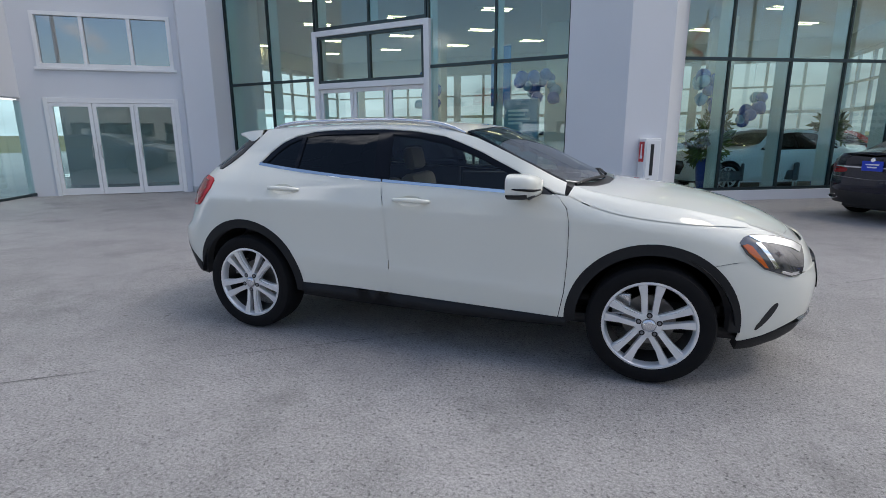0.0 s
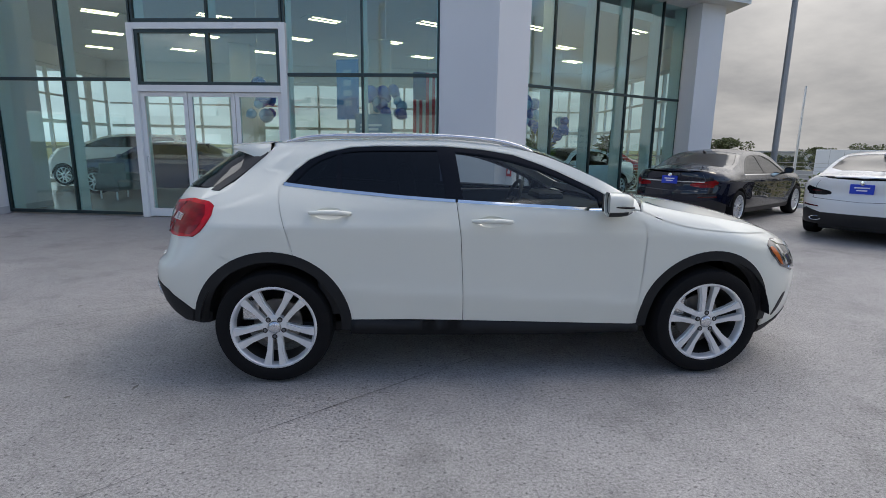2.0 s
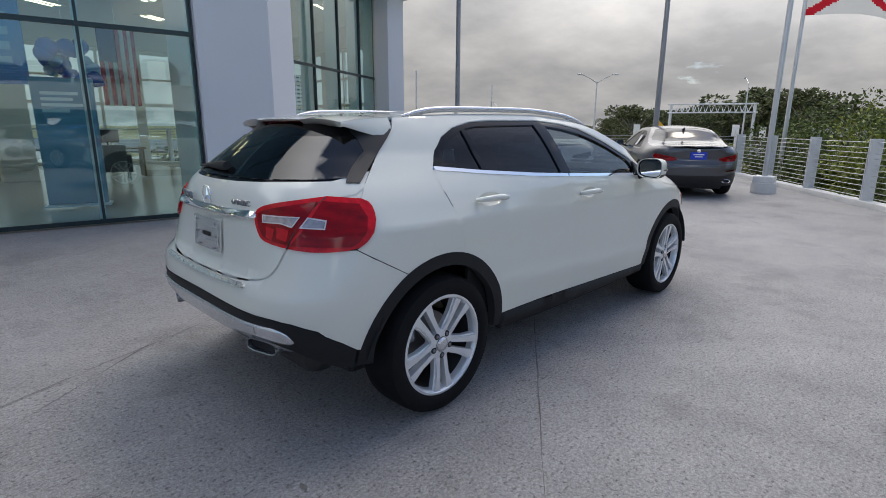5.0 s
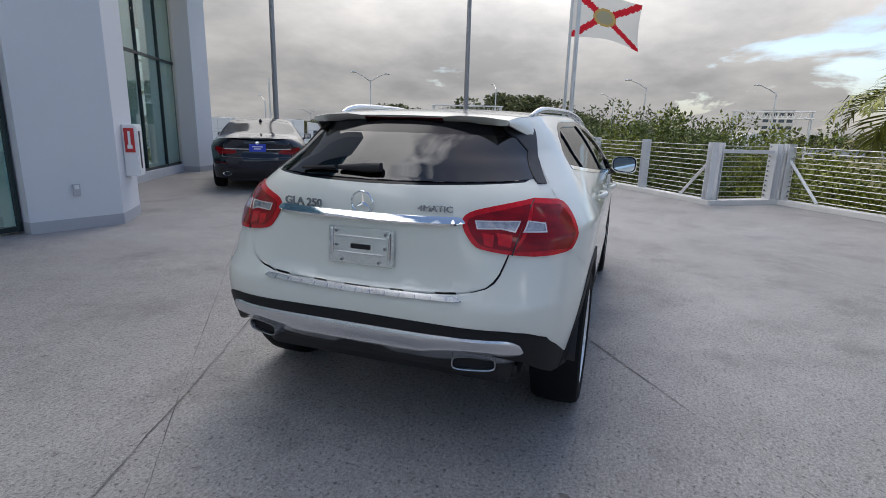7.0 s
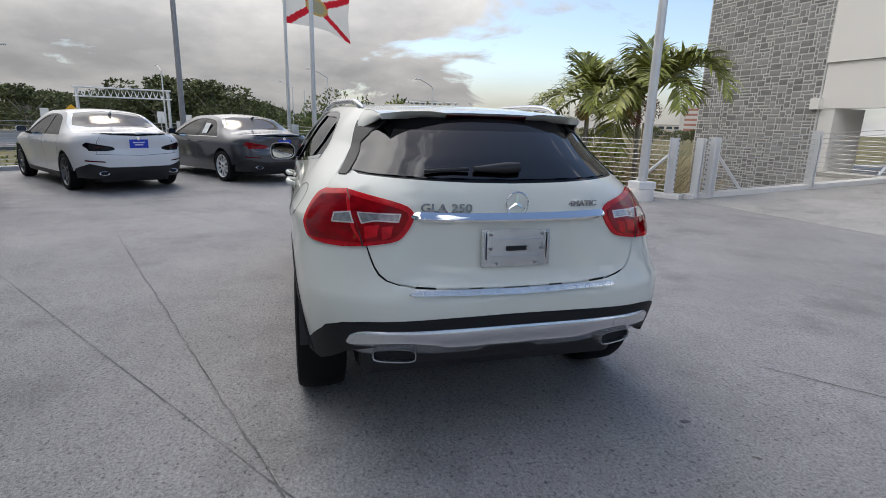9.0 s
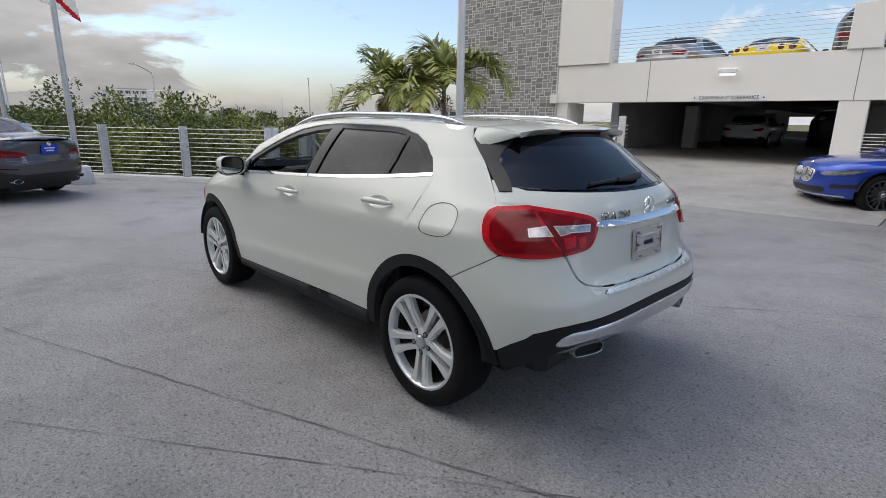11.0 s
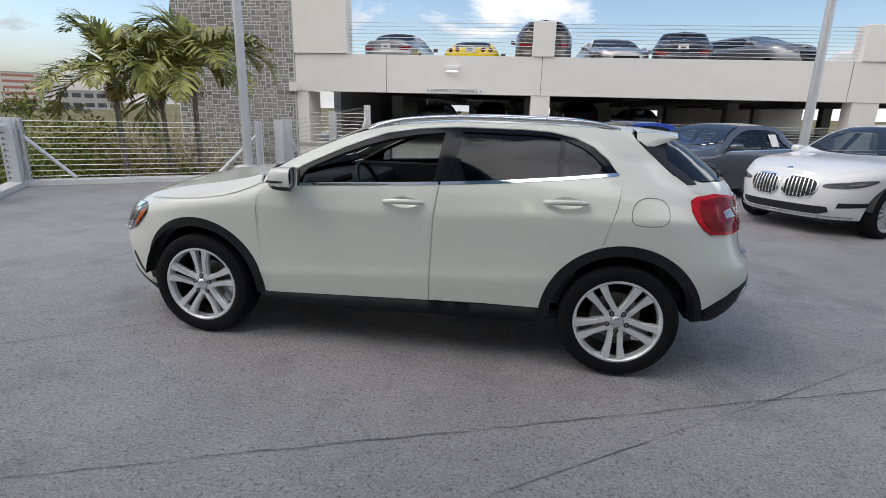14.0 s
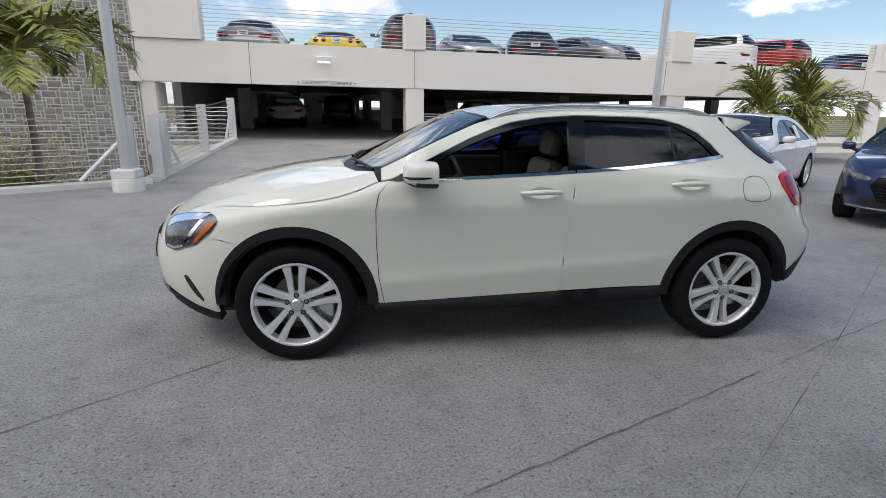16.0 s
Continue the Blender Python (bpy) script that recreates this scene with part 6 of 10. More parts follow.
    for body, size, yc, zc_ in (("GLA 250", 0.046, 0.290, 1.040), ("4MATIC", 0.033, -0.309, 1.052)):
        cu_ = bpy.data.curves.new("lettering", "FONT")
        cu_.body, cu_.size, cu_.align_x, cu_.align_y, cu_.extrude, cu_.bevel_depth = body, size, "CENTER", "CENTER", 0.003, 0.0006
        t_ = new("lettering", cu_)
        me = bpy.data.meshes.new_from_object(t_.evaluated_get(bpy.context.evaluated_depsgraph_get()))
        bpy.data.objects.remove(t_)
        q = np.array([[R(yc, zc_), zc_], [R(yc + 0.05, zc_), zc_]])
        p_ = S.belt(q)
        d_ = Vector(p_[0] - p_[1]).normalized()
        me.materials.append(M["letter"])
        ob = new("lettering", me)
        ob.parent = tg
        # x of the letters runs to the right as seen from behind, that is along -y
        up_ = Vector((0.05, 0, 1)).normalized()
        n_ = d_.cross(up_).normalized()
        up_ = n_.cross(d_)
        ob.matrix_basis = Matrix.Translation(Vector(p_[0]) + n_ * 0.005) @ Matrix((d_, up_, n_)).transposed().to_4x4() @ Matrix.Diagonal((1.22, 1, 1, 1))
    # plate holder with a bare steel frame
    xp = float(S.belt(np.array([[0.0, 0.88]]))[0, 0]) - 0.010
    pf = new("plate_frame")
    pf.parent = tg
    bm = bmesh.new()
    m = Matrix.Translation((xp, 0, 0.880)) @ Matrix.Rotation(radians(4), 4, "Y")
    prism(bm, [(y_, z_) for y_, z_ in smooth_loop(smooth_loop([(-0.150, -0.076), (-0.135, -0.076), (0.135, -0.076), (0.150, -0.076), (0.150, -0.061), (0.150, 0.061), (0.150, 0.076), (0.135, 0.076), (-0.135, 0.076), (-0.150, 0.076), (-0.150, 0.061), (-0.150, -0.061)]))], -0.004, 0.004)
    bmesh.ops.transform(bm, matrix=m @ Matrix(((0, 0, 1, 0), (1, 0, 0, 0), (0, 1, 0, 0), (0, 0, 0, 1))), verts=bm.verts)
    part("plate", bm, "bare_plate", pf, "bare bright metal plate")
    for y0, z0, y1, z1 in ((-0.138, -0.050, -0.126, 0.066), (0.126, -0.050, 0.138, 0.066)):
        bm = bmesh.new()
        box(bm, (-0.009, y0, z0), (-0.003, y1, z1), m, 0.003)
        part("frame", bm, "chrome", pf)
    for z0, z1 in ((0.034, 0.040), (-0.034, -0.028)):
        bm = bmesh.new()
        box(bm, (-0.0085, -0.112, z0), (-0.003, 0.112, z1), m, 0.0025)
        part("rib", bm, "satin", pf)
    bm = bmesh.new()
    box(bm, (-0.008, -0.045, -0.012), (-0.0045, 0.045, 0.008), m, 0.002)
    part("slot", bm, "cladding", pf, "dark slot in the plate")
    for y0, zz in ((-0.112, (-0.002, 0.056)), (0.112, (-0.002, 0.056)), (-0.085, (-0.062,)), (0.085, (-0.062,))):
        for z0 in zz:
            bm = bmesh.new()
            lathe(bm, [(0.0, 0.0125), (0.006, 0.0115), (0.006, 0.003)], m @ Matrix.Translation((0, y0, z0)) @ Matrix.Rotation(-HP, 4, "Y"), 8)
            part("screw", bm, "bolt", pf)

    # rear bumper
    arc_b = arc(RX, WZ, RO, a_of(-0.25, 0.45), a_of(-0.47, 0.107), 12)
    lower_w = [(R(0.62, 0.606), 0.606), (R(0.70, 0.594), 0.594), (R(0.77, 0.562), 0.562), (A(-1.95, 0.535), 0.535), (A(-1.885, 0.495), 0.495), (A(-1.825, 0.452), 0.452)]
    up_w = [(R(0.42, 0.7345), 0.7345), (R(0.488, 0.7442), 0.7442), (R(0.532, 0.758), 0.758), (R(0.561, 0.780), 0.780), (R(0.579, 0.810), 0.810), (R(0.602, 0.878), 0.878), (R(0.606, 0.900), 0.900), (R(0.70, 0.890), 0.890)] + sd(crease)
    half = [(0.0, 0.7225), (R(0.30, 0.7275), 0.7275)] + up_w + sd(arc_b[1:]) + list(reversed(lower_w)) + [(R(0.3, 0.614), 0.614), (0.0, 0.617)]
    full = half + [(-a, z) for a, z in reversed(half[1:-1])]
    panel("rear_bumper", S.belt, full, white, root, gap=0.002, grid=0.04, label="white rear bumper")
    low = [(0.0, 0.617), (R(0.3, 0.614), 0.614)] + lower_w + sd([(-1.831, 0.40), (-1.831, 0.372), (-1.88, 0.375)]) + [(R(0.74, 0.412), 0.412), (R(0.68, 0.465), 0.465), (R(0.5, 0.515), 0.515), (R(0.3, 0.515), 0.515), (0.0, 0.515)]
    low = low + [(-a, z) for a, z in reversed(low[1:-1])]
    panel("rear_bumper_trim", S.belt, low, "cladding", root, gap=0.001, off=0.004, fold=0.05, grid=0.05, label="dark grey lower bumper trim")
    skid_plate(S, root)
    for sg in (-1, 1):
        q = S.belt(np.array([[R(0.50, 0.452), 0.452]]))[0]
        m = Matrix.Translation((q[0] + 0.020, sg * 0.497, 0.451)) @ Matrix.Rotation(radians(-15 * sg), 4, "Z") @ Matrix.Rotation(-HP, 4, "Y")
        ex = new("exhaust_tip")
        ex.parent = root
        bm = bmesh.new()
        outer = [(0.031 * math.copysign(abs(math.sin(t)) ** 0.55, math.sin(t)), 0.090 * math.copysign(abs(math.cos(t)) ** 0.55, math.cos(t))) for t in np.linspace(0, 2 * math.pi, 36, endpoint=False)]
        rings = []
        for kx, ky, z in ((0.96, 0.97, -0.03), (1.0, 1.0, 0.022), (0.96, 0.985, 0.028), (0.80, 0.93, 0.026), (0.72, 0.90, 0.006), (0.72, 0.90, -0.06)):
            rings.append([bm.verts.new(m @ Vector((x * kx, y_ * ky, z))) for x, y_ in outer])
        for a_, b_ in zip(rings, rings[1:]):
            for i in range(36):
                bm.faces.new((a_[i], a_[(i + 1) % 36], b_[(i + 1) % 36], b_[i]))
        part("tip", bm, "letter", ex, "satin silver exhaust trim", 50)
        bm = bmesh.new()
        bm.faces.new([bm.verts.new(m @ Vector((x * 0.74, y_ * 0.905, 0.004))) for x, y_ in outer])
        part("opening", bm, "cladding", ex)
    # loading sill of ribbed metal
    st = panel("loading_sill", S.belt, across([(0.0, 0.697), (0.43, 0.706), (0.45, 0.712), (0.43, 0.724), (0.0, 0.719)], R), "bare_plate", root, off=0.012, fold=0.012, grid=0.03, label="bright ribbed loading sill")
    for y0 in np.linspace(-0.39, 0.39, 13):
        z0 = 0.698 + 0.009 * (abs(y0) / 0.43)
        panel("sill_rib", S.belt, [(R(y0 - 0.005, z0), z0), (R(y0 + 0.005, z0), z0), (R(y0 + 0.005, z0 + 0.012), z0 + 0.012), (R(y0 - 0.005, z0 + 0.012), z0 + 0.012)], "satin", st, off=0.0145, fold=0.003, grid=0.03)
    # front bumper, grille
    arc_fb = arc(FX, WZ, RO, a_of(0.30, 0.36), a_of(0.475, -0.080), 12)
    lowf = sd([(1.832, 0.268), (1.94, 0.298), (2.06, 0.350)]) + [(F(0.55, 0.385), 0.385)]
    topf = [(F(0.50, 0.66), 0.66)] + sd([(2.100, 0.638), (2.03, 0.630), (1.895, 0.679), (1.815, 0.732)])
    mirror_a = lambda a: 2 * (2 * HP + S.side_len) - a
    hf = sd(arc_fb) + lowf + [(F(0.0, 0.39), 0.39)]
    ht = [(F(0.0, 0.70), 0.70)] + topf
    loop = hf + [(mirror_a(a), z) for a, z in reversed(hf[:-1])] + [(mirror_a(a), z) for a, z in reversed(ht[1:])] + ht
    panel("front_bumper", S.belt, loop, white, root, gap=0.002, grid=0.05, label="white front bumper")
    hl_ = sd([(1.812, 0.266), (1.94, 0.295), (2.06, 0.346)]) + [(F(0.0, 0.385), 0.385)]
    lo_ = sd([(1.808, 0.204), (1.90, 0.208), (2.0, 0.236)]) + [(F(0.0, 0.24), 0.24)]
    loop = hl_ + [(mirror_a(a), z) for a, z in reversed(hl_[:-1])] + [(mirror_a(a), z) for a, z in lo_[:-1]] + list(reversed(lo_))
    panel("front_bumper_trim", S.belt, loop, "cladding", root, off=0.004, fold=0.05, grid=0.05, label="dark grey lower front trim")
    skid = [(F(0.50, 0.375), 0.375), (F(0.53, 0.33), 0.33), (F(0.40, 0.300), 0.300), (F(-0.40, 0.300), 0.300), (F(-0.53, 0.33), 0.33), (F(-0.50, 0.375), 0.375)]
    panel("front_skid_plate", S.belt, skid, "satin", root, off=0.010, fold=0.03, grid=0.05, label="silver front skid plate")
    fa = [(A(1.98, 0.64), 0.64), (A(2.02, 0.80), 0.80), (F(0.50, 0.79), 0.79), (F(0.0, 0.80), 0.80)]
    fb = [(A(1.98, 0.64), 0.64), (F(0.50, 0.655), 0.655), (F(0.0, 0.66), 0.66)]
    fa = fa + [(mirror_a(a), z) for a, z in reversed(fa[:-1])]
    fb = fb + [(mirror_a(a), z) for a, z in reversed(fb[:-1])]
    panel("front_fascia", S.belt, fa + list(reversed(fb[1:-1])), white, root, off=-0.008, fold=0.01, grid=0.05)
    gr = [(F(0.40, 0.50), 0.50), (F(0.42, 0.60), 0.60), (F(0.36, 0.70), 0.70), (F(-0.36, 0.70), 0.70), (F(-0.42, 0.60), 0.60), (F(-0.40, 0.50), 0.50)]
    panel("grille", S.belt, smooth_loop(gr), "gloss_black", root, off=0.006, fold=0.02, grid=0.05, label="dark front grille")

    # top: hood, windscreen, roof, spoiler
    def tp(pts):
        return pts + [(x, -s) for x, s in reversed(pts) if abs(s) > 1e-6]
    panel("hood", S.top, tp([(1.10, 0.0), (1.075, 0.45), (1.00, 0.80), (0.905, 0.999)] + [(x, 0.999) for x in np.linspace(1.0, 1.95, 12)] + [(2.02, 0.90), (2.08, 0.60), (2.105, 0.0)]), white, root, gap=0.002, fold=0.025, grid=0.05, label="white hood")
    panel("nose", S.top, tp([(2.11, 0.0), (2.085, 0.60), (2.025, 0.91), (1.955, 0.99), (2.06, 0.99), (2.15, 0.8), (2.168, 0.0)]), white, root, gap=0.001, fold=0.03, grid=0.04)
    panel("windscreen", S.top, tp([(0.30, 0.0), (0.285, 0.5), (0.24, 0.86), (0.36, 0.93), (0.60, 0.955), (0.84, 0.955), (0.93, 0.80), (1.00, 0.45), (1.035, 0.0)]), "windscreen", root, off=-0.003, fold=0.006, grid=0.06, label="clear windscreen")
    panel("scuttle", S.top, tp([(0.99, 0.0), (0.955, 0.45), (0.89, 0.80), (0.80, 0.97), (0.91, 0.98), (1.00, 0.79), (1.07, 0.45), (1.095, 0.0)]), "black", root, off=-0.022, fold=0.05, grid=0.05, label="black scuttle grille with wipers")
    panel("windscreen_band", S.top, tp([(0.285, 0.0), (0.27, 0.5), (0.215, 0.885), (0.34, 0.975), (0.60, 0.99), (0.86, 0.985), (0.84, 0.955), (0.60, 0.955), (0.36, 0.93), (0.24, 0.86), (0.285, 0.5), (0.30, 0.0)]), "gloss_black", root, off=-0.001, fold=0.008, grid=0.04)
    panel("roof", S.top, tp([(0.282, 0.0), (0.268, 0.5), (0.21, 0.89), (0.14, 0.99), (-0.5, 0.99), (-1.38, 0.99), (-1.40, 0.5), (-1.40, 0.0)]), white, root, gap=0.001, grid=0.06, label="white roof")
    for sg in (-1, 1):
        bm = bmesh.new()
        pts = [Vector((1.03, sg * 0.10, 1.105)), Vector((0.97, sg * 0.45, 1.115)), Vector((0.90, sg * 0.68, 1.10))]
        tube(bm, pts, 0.010, 6)
        part("front_wiper", bm, "black", root)
    # spoiler
    bm = bmesh.new()
    n, k = 28, 8
    grid_t, grid_b, plates = [], [], {0: [], n: []}
    for i in range(n + 1):
        s = -1 + 2 * i / n
        rt, rb = [], []
        for j in range(k + 1):
            t = j / k
            x = -1.395 - t * (0.290 - 0.050 * abs(s) ** 2.4)
            y = s * (float(S.edge(np.array(-1.395))) + 0.022 - 0.040 * t)
            e_ = zs(-1.395)
            ridge = min(1.0, max(0.0, (abs(s) - 0.44) / 0.10)) * min(1.0, (1 - abs(s)) / 0.2)
            z = e_ + (float(S.zc(-1.395)) - e_) * (1 - abs(s) ** 2.2) - (0.030 - 0.008 * abs(s) ** 3) * t + 0.006 * math.sin(t * math.pi) + 0.008 * ridge * t * t
            # its ends reach down to the rear pillars; the underside leans forward behind the trailing edge
            foot_z = float(np.interp(x, [-1.635, -1.445, -1.395], [1.386, 1.326, 1.378]))
            foot_y = float(S.belt(np.array([[A(max(x, -1.47), foot_z), foot_z]]))[0, 1])
            foot_y += (abs(y) - foot_y) * max(0.0, (-1.47 - x) / 0.165)
            foot_y = min(foot_y, 0.585)
            if i in (0, n):
                plates[i].append((Vector((x, y, z - 0.002)), Vector((x, math.copysign(foot_y, s), foot_z))))
            rt.append(bm.verts.new((x, y, z)))
            rb.append(bm.verts.new((x + 0.056 * t * (1 - abs(s) ** 8), y * 0.985, z - 0.034 + 0.010 * abs(s) ** 6)))
        grid_t.append(rt)
        grid_b.append(rb)
    for i in range(n):
        for j in range(k):
            bm.faces.new((grid_t[i][j], grid_t[i + 1][j], grid_t[i + 1][j + 1], grid_t[i][j + 1]))
            bm.faces.new((grid_b[i][j], grid_b[i][j + 1], grid_b[i + 1][j + 1], grid_b[i + 1][j]))
        bm.faces.new((grid_t[i][k], grid_t[i + 1][k], grid_b[i + 1][k], grid_b[i][k]))
    for i in (0, n):
        for j in range(k):
            bm.faces.new((grid_t[i][j], grid_t[i][j + 1], grid_b[i][j + 1], grid_b[i][j]))
    bmesh.ops.recalc_face_normals(bm, faces=bm.faces)
    sp = part("spoiler", bm, white, root, "white roof spoiler over the rear window", 50)
    bm = bmesh.new()
    box(bm, (-0.013, -0.195, -0.004), (0.013, 0.195, 0.002), Matrix.Translation((-1.659, 0, 1.400)) @ Matrix.Rotation(radians(31), 4, "Y"), 0.002)
    part("brake_light", bm, "red_dark", sp, "slim dark high brake light")
    # upright ends that run down to the rear pillars
    for rows_ in plates.values():
        bm = bmesh.new()
        cols = []
        for hi_, lo_ in rows_:
            inw = Vector((0, -math.copysign(0.010, hi_.y), 0))
            ring_ = [hi_.lerp(lo_, u / 4) + Vector((0, math.copysign(0.006 * math.sin(u / 4 * math.pi), hi_.y), 0)) for u in range(5)]
            cols.append([bm.verts.new(p) for p in ring_] + [bm.verts.new(p + inw) for p in reversed(ring_)])
        for a_, b_ in zip(cols, cols[1:]):
            for u in range(10):
                bm.faces.new((a_[u], a_[(u + 1) % 10], b_[(u + 1) % 10], b_[u]))
        bm.faces.new(cols[-1])
        bmesh.ops.recalc_face_normals(bm, faces=bm.faces)
        part("spoiler_end", bm, white, sp, "", 40)
    # black fins between the rear pillars and the rear window, flush with the body
    fin = sd([(-1.439, 1.332), (-1.50, 1.279), (-1.565, 1.224), (-1.620, 1.182), (-1.679, 1.140)]) + [(R(0.652, 1.142), 1.142), (R(0.630, 1.166), 1.166), (R(0.604, 1.20), 1.20), (R(0.573, 1.27), 1.27), (R(0.518, 1.325), 1.325), (R(0.485, 1.347), 1.347), (R(0.44, 1.380), 1.380)] + sd([(-1.42, 1.385), (-1.405, 1.365)])
    both(lambda flip: panel("spoiler_fin", S.belt, fin, "black", sp, off=0.005, fold=0.010, flip=flip, grid=0.03, label="gloss black fin beside the rear window"))
    # rear wiper
    rw = new("rear_wiper")
    rw.parent = tg
    bm = bmesh.new()
    base_ = S.belt(np.array([[R(0.02, 1.19), 1.19], [R(0.16, 1.185), 1.185], [R(0.36, 1.172), 1.172]]))
    pv = [Vector(p) + Vector((-0.022, 0, 0.004)) for p in base_]
    tube(bm, [pv[0] + Vector((0, -0.06, 0.003)), pv[0], pv[1]], [0.020, 0.024, 0.010], 8)
    part("arm", bm, "black", rw, "", 50)
    bm = bmesh.new()
    tube(bm, [pv[1] + Vector((0.004, 0.02, 0)), pv[2] + Vector((0.004, 0, 0))], 0.008, 6)
    part("blade", bm, "black", rw)

    # cabin and underbody
    bm = bmesh.new()
    box(bm, (-1.72, -0.62, 0.22), (1.9, 0.62, 0.30), None, 0.03)
    part("underbody", bm, "black", root)
    bm = bmesh.new()
    box(bm, (-0.92, -0.80, 0.28), (0.92, 0.80, 0.36), None, 0.02)
    part("cabin_floor", bm, "cabin", root)
    for x0, x1 in ((-1.93, -1.78), (1.80, 1.98)):
        bm = bmesh.new()
        box(bm, (x0, -0.62, 0.28), (x1, 0.62, 0.72 if x0 > 0 else 0.86), None, 0.05)
        part("bumper_core", bm, "cabin", root)
    bm = bmesh.new()
    box(bm, (0.80, -0.52, 0.30), (1.80, 0.52, 0.80), None, 0.05)
    part("engine_cover", bm, "cabin", root)
    bm = bmesh.new()
    box(bm, (0.44, -0.76, 0.70), (0.98, 0.76, 1.02), None, 0.06)
    part("dashboard", bm, "cabin", root, "", 40)
    bm = bmesh.new()
    box(bm, (0.50, 0.18, 1.00), (0.72, 0.56, 1.075), None, 0.04)
    part("instrument_hood", bm, "cabin", root, "", 40)
    st_ = new("steering_wheel")
    st_.parent = root
    m = Matrix.Translation((0.32, 0.36, 0.98)) @ Matrix.Rotation(radians(-68), 4, "Y")
    bm = bmesh.new()
    tube(bm, [m @ Vector((0.185 * math.cos(t), 0.185 * math.sin(t), 0)) for t in np.linspace(0, 2 * math.pi, 36)], 0.016, 8, cap=False)
    part("ring", bm, "black", st_, "", 60)
    bm = bmesh.new()
    box(bm, (-0.05, -0.07, -0.03), (0.05, 0.07, 0.015), m, 0.015)
    box(bm, (-0.018, -0.175, -0.012), (0.018, 0.175, 0.006), m, 0.004)
    part("hub", bm, "black", st_)
    for y in (0.36, -0.36):
        seat_part("front_seat", -0.10, y, "seat", root)
    bm = bmesh.new()
    box(bm, (-1.12, -0.62, 0.38), (-0.62, 0.62, 0.56), None, 0.06)
    part("rear_bench", bm, "seat", root, "", 40)
    bm = bmesh.new()
    box(bm, (-0.10, -0.60, 0.0), (0.06, 0.60, 0.56), Matrix.Translation((-1.12, 0, 0.52)) @ Matrix.Rotation(radians(-20), 4, "Y"), 0.06)
    part("rear_backrest", bm, "seat", root, "", 40)
    for y in (-0.38, 0.38):
        bm = bmesh.new()
        box(bm, (-0.08, -0.13, 0.0), (0.03, 0.13, 0.15), Matrix.Translation((-1.34, y, 1.06)) @ Matrix.Rotation(radians(-20), 4, "Y"), 0.04)
        part("rear_head_rest", bm, "seat", root, "", 40)
    bm = bmesh.new()
    box(bm, (-1.90, -0.50, 0.55), (-1.45, 0.50, 0.90), None, 0.04)
    part("boot_cover", bm, "cabin", root)
    bm = bmesh.new()
    box(bm, (0.44, -0.10, 1.26), (0.48, 0.10, 1.33), None, 0.02)
    part("inner_mirror", bm, "black", root)
    panel("headliner", S.top, tp([(0.24, 0.0), (0.20, 0.88), (-0.5, 0.95), (-1.5, 0.93), (-1.6, 0.0)]), "seat", root, off=-0.03, fold=0.004, grid=0.1)
    # inner skin behind the gaps
    inner = sd([(-1.60, 1.10), (-1.25, 1.16), (0.80, 1.03), (0.95, 1.05), (1.75, 0.90), (1.70, 0.70)] + arc(FX, WZ, RO + 0.01, 50, 180, 14) + [(0.88, 0.30), (-0.88, 0.32)] + arc(RX, WZ, RO + 0.01, 0, 150, 14) + [(-1.82, 0.60)])
    both(lambda flip: panel("inner_skin", S.belt, inner, "cabin", root, off=-0.030, fold=0.0, flip=flip, grid=0.1))
    rear_in = [(0.0, 0.40), (R(0.6, 0.40), 0.40), (R(0.72, 0.6), 0.6), (R(0.72, 1.08), 1.08), (R(0.5, 1.12), 1.12), (0.0, 1.12)]
    panel("inner_skin", S.belt, rear_in + [(-a, z) for a, z in reversed(rear_in[1:-1])], "cabin", root, off=-0.035, fold=0.0, grid=0.1)
    wheel_set(root, ((1.35, -0.775), (1.35, 0.775), (-1.35, -0.775), (-1.35, 0.775)), 0.346, 0.235, "twin", "rim", 0.246, 56)
    return root


main_car()


